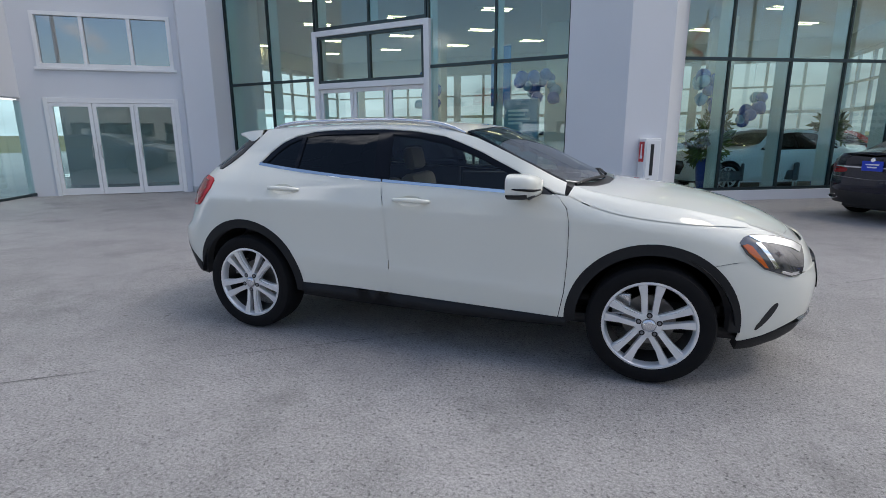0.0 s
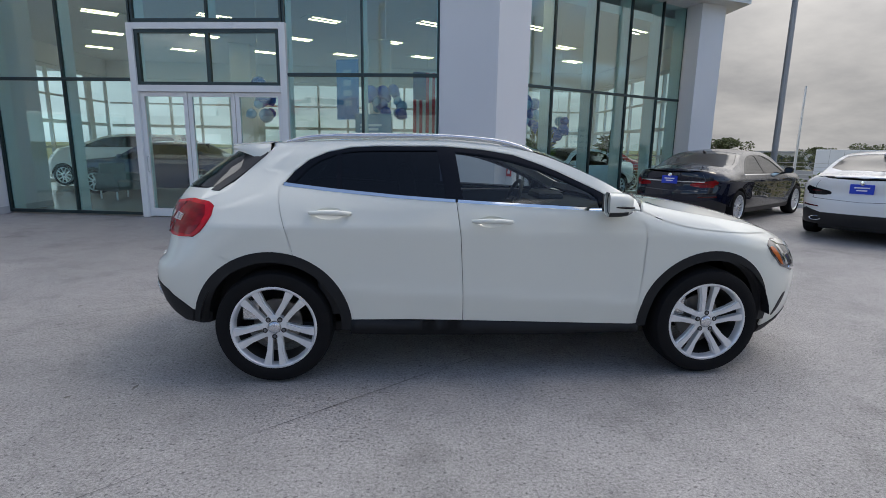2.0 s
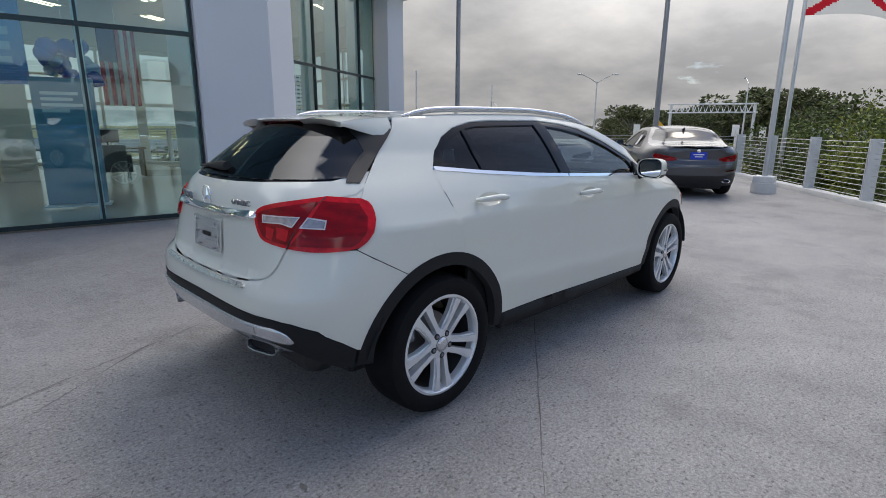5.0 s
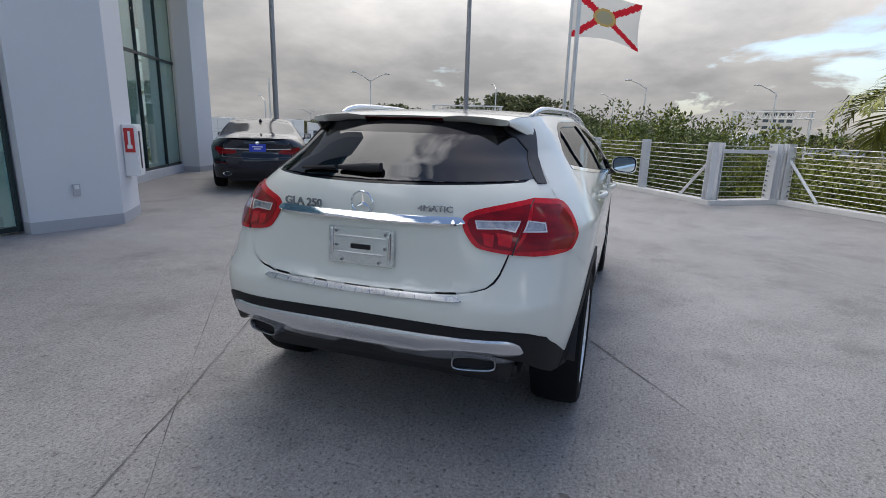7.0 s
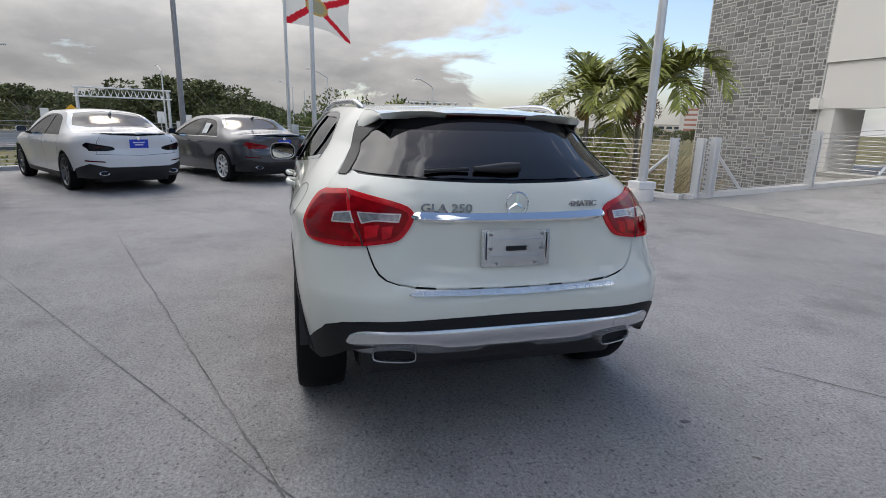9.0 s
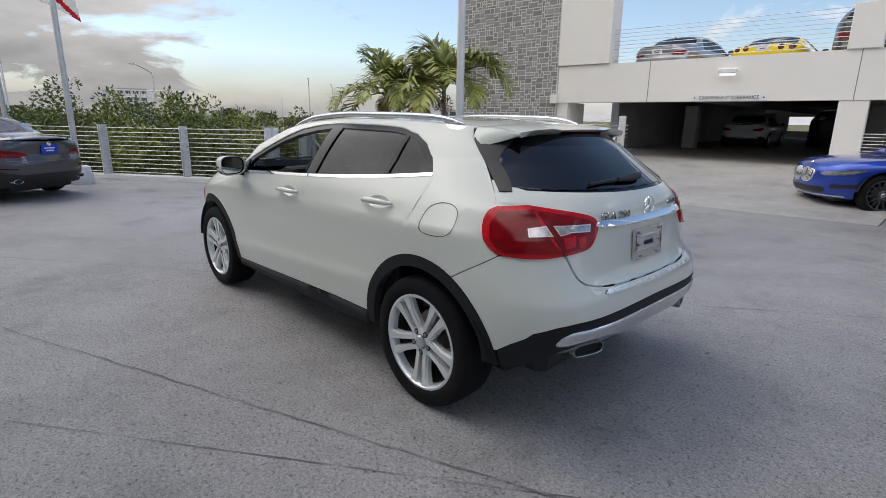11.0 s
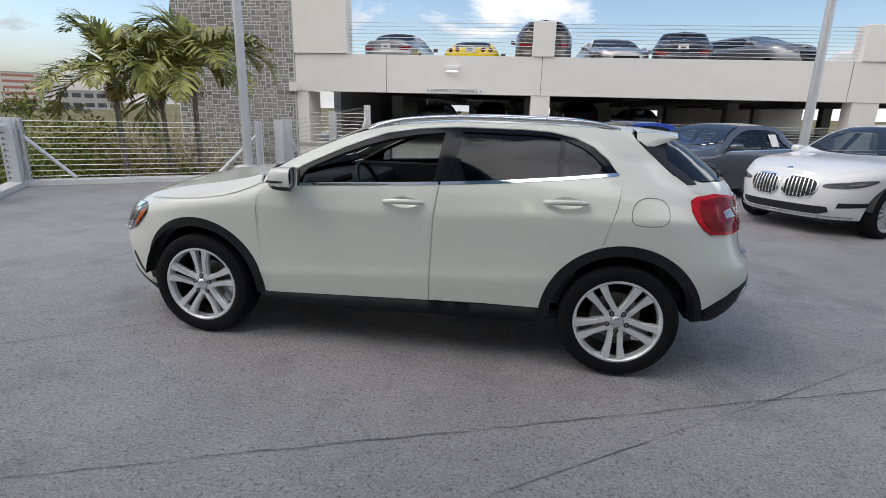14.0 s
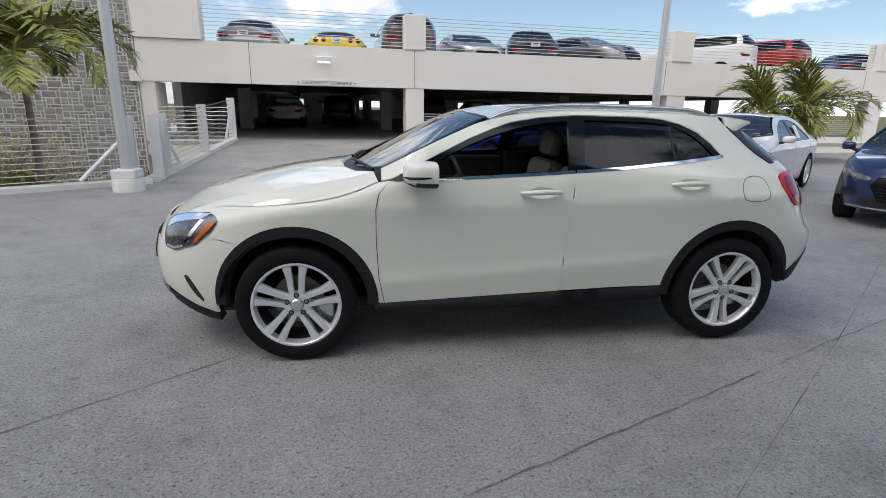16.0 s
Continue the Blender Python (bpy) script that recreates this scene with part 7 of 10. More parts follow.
def road_car(name, label, at, body, kind="sedan", L=4.9, W=1.87, H=1.46, rim="rim", style="y", r=0.335, plate=True, dusty=False, tail="red_lens", glass="car_glass_dark", grid=0.09, group="", wide_grille=False, low=None, head="head_lens", sides=28, paper=False, simple=False, chrome_bar=False):
    """Another car; its nose points along x. Built from the same kind of body surface as the main one."""
    root = thing(name, label, "car", at, group)
    h, w = L / 2, W / 2
    k = H / 1.46
    fa, ra = h - 0.87, -h + (1.05 if kind != "suv" else 0.92)     # axles
    bz = 0.96 * k if kind != "suv" else 1.08 * k                  # belt line
    hwt = ([0.15, 0.3, 0.45, 0.65, 0.82, bz, bz + 0.06, bz + 0.2 * k, H - 0.10, H - 0.04, H + 0.05],
           [w * 0.90, w * 0.955, w * 0.975, w * 0.995, w, w * 0.97, w * 0.935, w * 0.83, w * 0.68, w * 0.61, w * 0.5])
    if kind == "suv":
        zs_ = ([-h, -h + 0.15, -h + 0.45, -0.4, 0.25, 0.55, h * 0.40, h * 0.5, h * 0.75, h - 0.15, h + 0.02], [H - 0.16, H - 0.09, H - 0.05, H - 0.03, H - 0.08, H - 0.20, 1.16 * k, 1.08 * k, 1.02 * k, 0.93 * k, 0.78 * k])
        zc_ = ([-h, -h + 0.15, -h + 0.5, -0.4, 0.2, 0.45, h * 0.42, h * 0.5, h * 0.75, h - 0.12, h + 0.02], [H - 0.13, H - 0.05, H - 0.01, H, H - 0.03, H - 0.14, 1.19 * k, 1.13 * k, 1.07 * k, 0.96 * k, 0.80 * k])
        xr_ = ([0.2, 0.45, 0.62, 0.8, bz, bz + 0.1, H - 0.05], [-h + 0.12, -h + 0.01, -h, -h + 0.05, -h + 0.08, -h + 0.12, -h + 0.42])
    elif kind == "sport":
        zs_ = ([-h, -h + 0.2, -h + 0.9, -0.75, -0.3, 0.05, 0.45, 0.75, h * 0.7, h - 0.2, h + 0.02], [0.92 * k, 1.0 * k, 1.10 * k, H - 0.10, H - 0.06, H - 0.07, H - 0.24, 0.96 * k, 0.90 * k, 0.76 * k, 0.6 * k])
        zc_ = ([-h, -h + 0.2, -h + 0.9, -0.75, -0.3, 0.05, 0.4, 0.8, h * 0.7, h - 0.2, h + 0.02], [0.94 * k, 1.04 * k, 1.18 * k, H - 0.03, H, H - 0.02, H - 0.17, 0.98 * k, 0.92 * k, 0.78 * k, 0.62 * k])
        xr_ = ([0.2, 0.45, 0.7, 0.95, 1.1], [-h + 0.12, -h + 0.01, -h + 0.02, -h + 0.06, -h + 0.2])
    else:
        c = 0.15 if kind == "coupe" else 0.0
        zs_ = ([-h, -h + 0.12, -h + 0.75, -h + 1.12, -0.95 - c, -0.45 - c, 0.1 - c, 0.5 - c, 0.80 - c * 0.6, h * 0.46, h * 0.75, h - 0.15, h + 0.02],
               [0.95 * k, 1.02 * k, 1.03 * k, 1.14 * k, H - 0.10, H - 0.045, H - 0.055, H - 0.17, 1.09 * k, 0.99 * k, 0.92 * k, 0.80 * k, 0.66 * k])
        zc_ = ([-h, -h + 0.12, -h + 0.60, -h + 0.80, -1.0 - c, -0.45 - c, 0.05 - c, 0.35 - c, 0.85 - c * 0.6, 0.98 - c * 0.6, h * 0.75, h - 0.15, h + 0.02],
               [0.98 * k, 1.07 * k, 1.09 * k, 1.12 * k, H - 0.05, H, H - 0.015, H - 0.10, 1.06 * k, 1.02 * k, 0.97 * k, 0.86 * k, 0.70 * k])
        xr_ = ([0.2, 0.45, 0.62, 0.8, 0.95, 1.05, 1.2], [-h + 0.12, -h + 0.01, -h, -h + 0.05, -h + 0.03, -h + 0.05, -h + 0.2])
    S = Shape(hw=hwt, xr=xr_, xf=([0.2, 0.4, 0.55, 0.7, 0.85, 1.0], [h - 0.12, h - 0.01, h, h - 0.02, h - 0.10, h - 0.25]), zs=zs_, zc=zc_,
              xs_r=-h + 0.95, xs_f=h - 1.15, p_r=([0.2, 1.2], [3.2, 3.0]), p_f=2.9,
              roll=([-h, -h + 0.9, -h + 1.3, 0.7, 1.1, h], [0.07 if kind != "suv" else 0.0, 0.06 if kind != "suv" else 0.0, 0.0, 0.0, 0.08, 0.05]),
              crease=((-h + 0.2, bz - 0.10, h - 0.4, bz - 0.16, 0.010, 0.09), (-h * 0.5, 0.5, h * 0.5, 0.42, 0.008, 0.09)), bow=0.02, grid=grid)
    A, R, F = S.A, S.R, S.F
    zs = lambda x: float(S.zs(x))
    sd = lambda pts: [(A(x, z), z) for x, z in pts]
    ro = r + 0.055
    zl = 0.30
    # side window outline
    if kind == "suv":
        wr, wf = -h + 0.42, h * 0.36
        upper = [(wr, bz + 0.10), (wr + 0.12, H - 0.14), (wr + 0.35, H - 0.10), (-0.3, H - 0.09), (0.22, H - 0.14), (0.5, H - 0.25), (wf, bz + 0.03)]
    elif kind == "sport":
        wr, wf = -0.95, 0.62
        upper = [(wr, bz + 0.06), (-0.7, H - 0.14), (-0.3, H - 0.115), (0.0, H - 0.12), (0.3, H - 0.20), (wf, bz + 0.0)]
    else:
        wr, wf = -h + 1.22, 0.80 - (0.1 if kind == "coupe" else 0)
        upper = [(wr, bz + 0.04), (wr + 0.16, bz + 0.16 * k), (-0.88, H - 0.155), (-0.45, H - 0.105), (0.05, H - 0.12), (0.42, H - 0.24), (wf, bz + 0.02)]
    low_ = [(wr, bz + 0.01), (-0.2, bz), (wf, bz - 0.015)]
    opening = low_ + list(reversed(upper))

    def side(flip):
        x0, x1 = -h + 0.62, h - 0.52
        top_e = [(x, zs(x)) for x in np.linspace(x1, x0, 40)]
        loop = sd([(x0, zl + 0.12)] + arc(ra, r, ro, 175, 4, 16) + [(ra + ro, zl), (fa - ro, zl)] + arc(fa, r, ro, 176, 5, 16) + [(x1, zl + 0.12)]) + sd(top_e)
        op = smooth_loop(opening)
        panel("body_side", S.belt, loop, body, root, holes=[sd(op)], flip=flip, grid=grid, fold=0.02)
        mid = -0.28 if kind in ("sedan", "suv") else None
        if mid is not None:
            ztop = float(np.interp(mid, [p[0] for p in upper], [p[1] for p in upper]))
            zz = bz
            halves = [shrink(sd(opening[:1] + [(mid - 0.05, zz + 0.002)] + [(mid - 0.05, ztop - 0.02)] + [p for p in reversed(upper) if p[0] < mid - 0.06]), 0.02),
                      shrink(sd([(mid + 0.05, zz)] + [low_[-1]] + [p for p in reversed(upper) if p[0] > mid + 0.06] + [(mid + 0.05, ztop - 0.02)]), 0.02)]
        else:
            halves = [shrink(sd(op), 0.025)]
        panel("window_surround", S.belt, sd(op), "gloss_black", root, holes=halves, off=-0.006, fold=0.02, flip=flip, grid=grid)
        for g in halves:
            panel("side_window", S.belt, g, glass, root, off=-0.012, fold=0.003, flip=flip, grid=grid * 1.5)
        # door lines
        if not simple:
            for xa, za, xb, zb_ in ((mid if mid is not None else -0.55, zl + 0.04, (mid if mid is not None else -0.62), bz - 0.01), (fa - ro - 0.06, zl + 0.04, fa - ro - 0.02, bz - 0.03), (ra + ro * 0.75, r + ro * 0.72, ra + ro * 0.45, bz - 0.01)):
                panel("door_line", S.belt, sd([(xa - 0.003, za), (xa + 0.003, za), (xb + 0.003, zb_), (xb - 0.003, zb_)]), "joint", root, off=0.0015, fold=0.003, flip=flip, grid=0.1)
            panel("window_trim", S.belt, sd([(x, z - 0.012) for x, z in low_] + [(x, z + 0.004) for x, z in reversed(low_)]), "chrome", root, off=0.004, fold=0.006, flip=flip, grid=0.1, label="bright window trim")
            y = -1 if flip else 1
            for xh in (mid - 0.20 if mid is not None else -0.45, fa - ro - 1.15):
                zh = bz - 0.12
                yy = float(S.half(np.array(xh), np.array(zh)))
                bm = bmesh.new()
                tube(bm, [(xh - 0.10, y * (yy + 0.002), zh), (xh - 0.07, y * (yy + 0.03), zh), (xh + 0.07, y * (yy + 0.03), zh), (xh + 0.10, y * (yy + 0.002), zh)], 0.014, 6)
                part("door_handle", bm, body, root, "", 60)
        y = -1 if flip else 1
        mirror(root, wf - 0.10, y * (w + 0.09), bz + 0.07, y, body, False, 0.92)
        sill = [(ra + ro, zl - 0.01), (fa - ro, zl - 0.01), (fa - ro, zl - 0.09), (ra + ro, zl - 0.09)]
        panel("sill", S.belt, sd(sill), low or body, root, off=0.004, fold=0.05, flip=flip, grid=grid)
        # lamps
        zt = 0.80 if kind != "suv" else 0.95
        if kind == "sport":
            for yc in (0.42, 0.66):
                cl = [(R(yc + 0.072 * math.cos(t), 0.80 + 0.072 * math.sin(t)), 0.80 + 0.072 * math.sin(t)) for t in np.linspace(0, 2 * math.pi, 18, endpoint=False)]
                panel("tail_lamp", S.belt, cl, "red_dark", root, off=0.006, fold=0.02, flip=flip, grid=0.04, label="round red tail lamp")
        else:
            tl = [(R(w * 0.42, zt - 0.055), zt - 0.055), (R(w * 0.42, zt + 0.010), zt + 0.010), (R(w * 0.60, zt + 0.040), zt + 0.040), (R(w * 0.82, zt + 0.085), zt + 0.085)] + sd([(-h + 0.26, zt + 0.085), (-h + 0.33, zt + 0.03), (-h + 0.24, zt - 0.03)]) + [(R(w * 0.80, zt - 0.065), zt - 0.065)]
            t_ = panel("tail_lamp", S.belt, smooth_loop(tl), tail, root, off=0.006, fold=0.02, flip=flip, grid=0.05, label="red tail lamp")
            gl = [(R(w * 0.46, zt - 0.005), zt - 0.005), (R(w * 0.72, zt + 0.0), zt + 0.0), (R(w * 0.72, zt + 0.018), zt + 0.018), (R(w * 0.47, zt + 0.012), zt + 0.012)]
            panel("lens_band", S.belt, gl, "red_dark", t_, off=0.0075, fold=0.003, flip=flip, grid=0.06)
        zh = 0.68 * k if kind != "suv" else 0.80 * k
        hl = sd([(h - 0.62, zh + 0.09), (h - 0.40, zh + 0.085), (h - 0.22, zh + 0.05)]) + [(F(w * 0.52, zh + 0.02), zh + 0.02), (F(w * 0.52, zh - 0.035), zh - 0.035)] + sd([(h - 0.30, zh - 0.02), (h - 0.48, zh + 0.03)])
        hd = panel("head_lamp", S.belt, smooth_loop(hl), head, root, off=0.005, fold=0.02, flip=flip, grid=0.05, label="clear head lamp")
        if not simple:
            dl = sd([(h - 0.50, zh + 0.062), (h - 0.27, zh + 0.03), (h - 0.25, zh + 0.012), (h - 0.47, zh + 0.04)])
            panel("light_strip", S.belt, dl, "clear_lens", hd, off=0.0065, fold=0.003, flip=flip, grid=0.06)
        liner(root, ra, r, ro - 0.01, y * (w - 0.42), y * (w - 0.02))
        liner(root, fa, r, ro - 0.01, y * (w - 0.42), y * (w - 0.02))
    both(side)
    mir = lambda a: 2 * (2 * HP + S.side_len) - a
    # rear and front ends
    rear_top = [(A(x, zs(x)), zs(x)) for x in np.linspace(-h + 0.62, -h + 0.08, 12)]
    half_r = [(A(-h + 0.62, 0.42), 0.42)] + rear_top + [(0.0, zs(-h + 0.06) if kind != "suv" else bz + 0.02)]
    if kind == "suv":
        half_r = [(A(-h + 0.62, 0.42), 0.42)] + [(A(x, zs(x)), zs(x)) for x in np.linspace(-h + 0.62, -h + 0.50, 4)] + sd([(-h + 0.40, bz + 0.30), (-h + 0.30, bz + 0.06)]) + [(R(w * 0.6, bz + 0.02), bz + 0.02), (0.0, bz + 0.02)]
    bot = [(0.0, 0.42), (R(w * 0.7, 0.42), 0.42)]
    loop = half_r + [(-a, z) for a, z in reversed(half_r[:-1])]
    re_ = panel("rear_end", S.belt, loop, body, root, grid=grid, fold=0.02)
    if not simple and kind != "sport":
        for z_, wd in ((0.655, 0.72),):
            strip_ = [(R(-w * wd, z_ + 0.03), z_ + 0.03), (0.0, z_), (R(w * wd, z_ + 0.03), z_ + 0.03), (R(w * wd, z_ + 0.037), z_ + 0.037), (0.0, z_ + 0.007), (R(-w * wd, z_ + 0.037), z_ + 0.037)]
            panel("boot_line", S.belt, strip_, "joint", re_, off=0.0015, fold=0.003, grid=0.1)
        if chrome_bar:
            strip_ = [(R(-w * 0.66, 0.835), 0.835), (0.0, 0.828), (R(w * 0.66, 0.835), 0.835), (R(w * 0.66, 0.852), 0.852), (0.0, 0.846), (R(-w * 0.66, 0.852), 0.852)]
            panel("chrome_bar", S.belt, strip_, "chrome", re_, off=0.014, fold=0.012, grid=0.05, label="slim chrome bar between the tail lamps")
        for sg in (-1, 1):
            strip_ = [(R(sg * w * 0.70, 0.69), 0.69), (R(sg * w * 0.70 + 0.006, 0.69), 0.69), (R(sg * w * 0.62 + 0.006, 0.98), 0.98), (R(sg * w * 0.62, 0.98), 0.98)]
            panel("boot_line", S.belt, strip_, "joint", re_, off=0.0015, fold=0.003, grid=0.1)
            strip_ = [(R(sg * w * 0.58, 0.545), 0.545), (R(sg * w * 0.86, 0.56), 0.56), (R(sg * w * 0.85, 0.585), 0.585), (R(sg * w * 0.60, 0.565), 0.565)]
            panel("rear_reflector", S.belt, strip_, "red_dark", re_, off=0.006, fold=0.006, grid=0.08, label="dark red reflector")
    blk = [(A(-h + 0.55, 0.425), 0.425), (R(w * 0.8, 0.52), 0.52), (R(w * 0.55, 0.46), 0.46), (0.0, 0.46)]
    blk = blk + [(-a, z) for a, z in reversed(blk[:-1])] + [(-A(-h + 0.6, 0.26), 0.26), (A(-h + 0.6, 0.26), 0.26)]
    panel("rear_valance", S.belt, blk, low or "black", root, off=0.005, fold=0.03, grid=grid, label="dark lower rear bumper")
    xn = h - 0.13
    zn, zm, en = zs(xn), float(S.zc(xn)), float(S.edge(np.array(xn)))
    half_f = [(A(h - 0.53, 0.42), 0.42)] + [(A(x, zs(x)), zs(x)) for x in np.linspace(h - 0.53, xn, 12)]
    half_f += [(max(half_f[-1][0] + 0.01 * (i + 1), F(en * s_, zn + (zm - zn) * (1 - s_ ** 2.2))), zn + (zm - zn) * (1 - s_ ** 2.2)) for i, s_ in enumerate((0.85, 0.7, 0.55, 0.4, 0.2))] + [(F(0.0, zm), zm)]
    loop = half_f + [(mir(a), z) for a, z in reversed(half_f[:-1])]
    panel("front_end", S.belt, loop, body, root, grid=grid, fold=0.02)
    blk = [(A(h - 0.5, 0.425), 0.425), (F(w * 0.7, 0.44), 0.44), (F(0.0, 0.42), 0.42)]
    blk = blk + [(mir(a), z) for a, z in reversed(blk[:-1])] + [(mir(A(h - 0.5, 0.24)), 0.24), (A(h - 0.5, 0.24), 0.24)]
    panel("front_valance", S.belt, blk, low or body, root, off=0.005, fold=0.03, grid=grid)
    zg = (0.64 if wide_grille else 0.60) * k if kind != "suv" else 0.72 * k
    if wide_grille:
        for sg in (1, -1):
            gw, gh = (1.28, 1.22) if wide_grille == "large" else (1.0, 1.0)
            g = smooth_loop([(F(sg * 0.02, zg - 0.14 * gh), zg - 0.14 * gh), (F(sg * 0.30 * gw, zg - 0.13 * gh), zg - 0.13 * gh), (F(sg * 0.37 * gw, zg + 0.02), zg + 0.02), (F(sg * 0.32 * gw, zg + 0.11 * gh), zg + 0.11 * gh), (F(sg * 0.02, zg + 0.12 * gh), zg + 0.12 * gh)])
            gk = panel("grille_frame", S.belt, g, "chrome", root, off=0.010, fold=0.02, grid=0.05, label="chrome kidney-shaped grille")
            panel("grille_inside", S.belt, shrink(g, 0.022), "black", gk, off=0.0115, fold=0.002, grid=0.06)
            for y0 in np.linspace(0.05, 0.30 * gw, 8):
                za, zb_ = zg - 0.105 * gh, zg + 0.09 * gh
                panel("grille_bar", S.belt, [(F(sg * (y0 - 0.006), za), za), (F(sg * (y0 + 0.006), za), za), (F(sg * (y0 + 0.004), zb_), zb_), (F(sg * (y0 - 0.008), zb_), zb_)], "chrome", gk, off=0.020, fold=0.01, grid=0.1)
    else:
        g = [(F(0.34, zg - 0.22), zg - 0.22), (F(0.45, zg - 0.02), zg - 0.02), (F(0.38, zg + 0.10), zg + 0.10), (F(-0.38, zg + 0.10), zg + 0.10), (F(-0.45, zg - 0.02), zg - 0.02), (F(-0.34, zg - 0.22), zg - 0.22)]
        gk = panel("grille", S.belt, g, "gloss_black", root, off=0.008, fold=0.02, grid=0.06, label="black front grille")
        if not simple:
            for i in range(7):
                z = zg - 0.18 + i * 0.042
                panel("grille_bar", S.belt, [(F(0.36, z), z), (F(-0.36, z), z), (F(-0.36, z + 0.008), z + 0.008), (F(0.36, z + 0.008), z + 0.008)], "cladding", gk, off=0.014, fold=0.006, grid=0.1)
    if not simple:
        it = [(F(w * 0.62, 0.345), 0.345), (F(w * 0.60, 0.41), 0.41), (F(-w * 0.60, 0.41), 0.41), (F(-w * 0.62, 0.345), 0.345), (F(-w * 0.5, 0.305), 0.305), (F(w * 0.5, 0.305), 0.305)]
        panel("lower_intake", S.belt, it, "black", root, off=0.009, fold=0.02, grid=0.08, label="black lower air intake")
        lip = [(F(w * 0.80, 0.268), 0.268), (F(-w * 0.80, 0.268), 0.268), (F(-w * 0.80, 0.285), 0.285), (F(w * 0.80, 0.285), 0.285)]
        panel("front_lip", S.belt, lip, "satin", root, off=0.016, fold=0.02, grid=0.08)
        for sg in (1, -1):
            vt = [(F(sg * w * 0.68, 0.40), 0.40), (F(sg * w * 0.90, 0.43), 0.43), (F(sg * w * 0.90, 0.48), 0.48), (F(sg * w * 0.70, 0.47), 0.47)]
            panel("side_vent", S.belt, vt, "black", root, off=0.009, fold=0.012, grid=0.08, label="black side vent")
        xb_ = h - 0.14
        bm = bmesh.new()
        if wide_grille:
            lathe(bm, [(0.0, 0.010), (0.030, 0.008), (0.040, 0.0)], Matrix.Translation((xb_, 0, float(S.zc(xb_)) + 0.001)) @ Matrix.Rotation(radians(35), 4, "Y"), 20)
        else:
            q_ = float(S.belt(np.array([[F(0.0, zg + 0.055), zg + 0.055]]))[0, 0]) + 0.014
            box(bm, (q_, -0.11, zg + 0.03), (q_ + 0.008, 0.11, zg + 0.08), None, 0.004)
        part("badge", bm, "chrome", root, "plain chrome badge", 40)
    # top
    tp = lambda pts: pts + [(x, -s) for x, s in reversed(pts) if abs(s) > 1e-6]
    c = {"coupe": 0.15, "sedan": 0.0, "suv": 0.0, "sport": 0.05}[kind]
    if kind == "suv":
        w0, w1, hb = 0.28, h * 0.45, h * 0.5
    elif kind == "sport":
        w0, w1, hb = 0.10, 0.70, 0.82
    else:
        w0, w1, hb = 0.18 - c, 0.88 - c * 0.6, 1.0 - c * 0.6
    panel("hood", S.top, tp([(hb, 0.0), (hb - 0.05, 0.6), (hb - 0.20, 0.985), (h - 0.40, 0.985), (h - 0.13, 0.985), (h - 0.125, 0.7), (h - 0.12, 0.0)]), body, root, grid=grid, fold=0.02)
    panel("windscreen", S.top, tp([(w0, 0.0), (w0 - 0.08, 0.90), (w1 - 0.16, 0.95), (w1, 0.5), (w1 + 0.02, 0.0)]), "windscreen" if not dusty else "windscreen", root, off=-0.004, fold=0.01, grid=grid, label="windscreen")
    panel("scuttle", S.top, tp([(w1 + 0.02, 0.0), (w1, 0.5), (w1 - 0.16, 0.95), (hb - 0.20, 0.985), (hb - 0.05, 0.6), (hb, 0.0)]), "black", root, off=-0.012, fold=0.02, grid=grid)
    if kind == "suv":
        panel("roof", S.top, tp([(w0, 0.0), (w0 - 0.08, 0.99), (-h + 0.45, 0.99), (-h + 0.28, 0.6), (-h + 0.22, 0.0)]), body, root, grid=grid, fold=0.04)
        sur = [(R(0.0, bz + 0.05), bz + 0.05), (R(w * 0.62, bz + 0.06), bz + 0.06)] + sd([(-h + 0.34, bz + 0.12), (-h + 0.44, H - 0.16)]) + [(R(w * 0.45, H - 0.10), H - 0.10), (R(0, H - 0.09), H - 0.09)]
        sur = sur + [(-a, z) for a, z in reversed(sur[1:-1])]
        panel("rear_window", S.belt, sur, "car_glass_dark" if not dusty else "dusty_glass", root, off=-0.004, fold=0.02, grid=grid, label="dark rear window")
    elif kind == "sport":
        panel("roof", S.top, tp([(w0, 0.0), (w0 - 0.08, 0.99), (-0.72, 0.99), (-0.75, 0.0)]), body, root, grid=grid, fold=0.02)
        panel("rear_window", S.top, tp([(-0.76, 0.0), (-0.74, 0.90), (-h + 0.95, 0.80), (-h + 0.75, 0.0)]), "car_glass_dark", root, off=-0.002, fold=0.01, grid=grid, label="dark rear window")
        panel("trunk_lid", S.top, tp([(-h + 0.74, 0.0), (-h + 0.94, 0.81), (-0.73, 0.91), (-0.73, 0.99), (-h + 0.4, 0.99), (-h + 0.1, 0.8), (-h + 0.06, 0.0)]), body, root, grid=grid, fold=0.02)
    else:
        r0, r1 = -1.02 - c, -h + 0.80
        panel("roof", S.top, tp([(w0, 0.0), (w0 - 0.08, 0.99), (r0 + 0.02, 0.99), (r0, 0.0)]), body, root, grid=grid, fold=0.02)
        panel("rear_window", S.top, tp([(r0 - 0.005, 0.0), (r0 + 0.01, 0.86), (r1 + 0.28, 0.90), (r1 + 0.10, 0.6), (r1, 0.0)]), "car_glass_dark" if not dusty else "dusty_glass", root, off=-0.003, fold=0.01, grid=grid, label="sky-reflecting rear window" if dusty else "dark rear window")
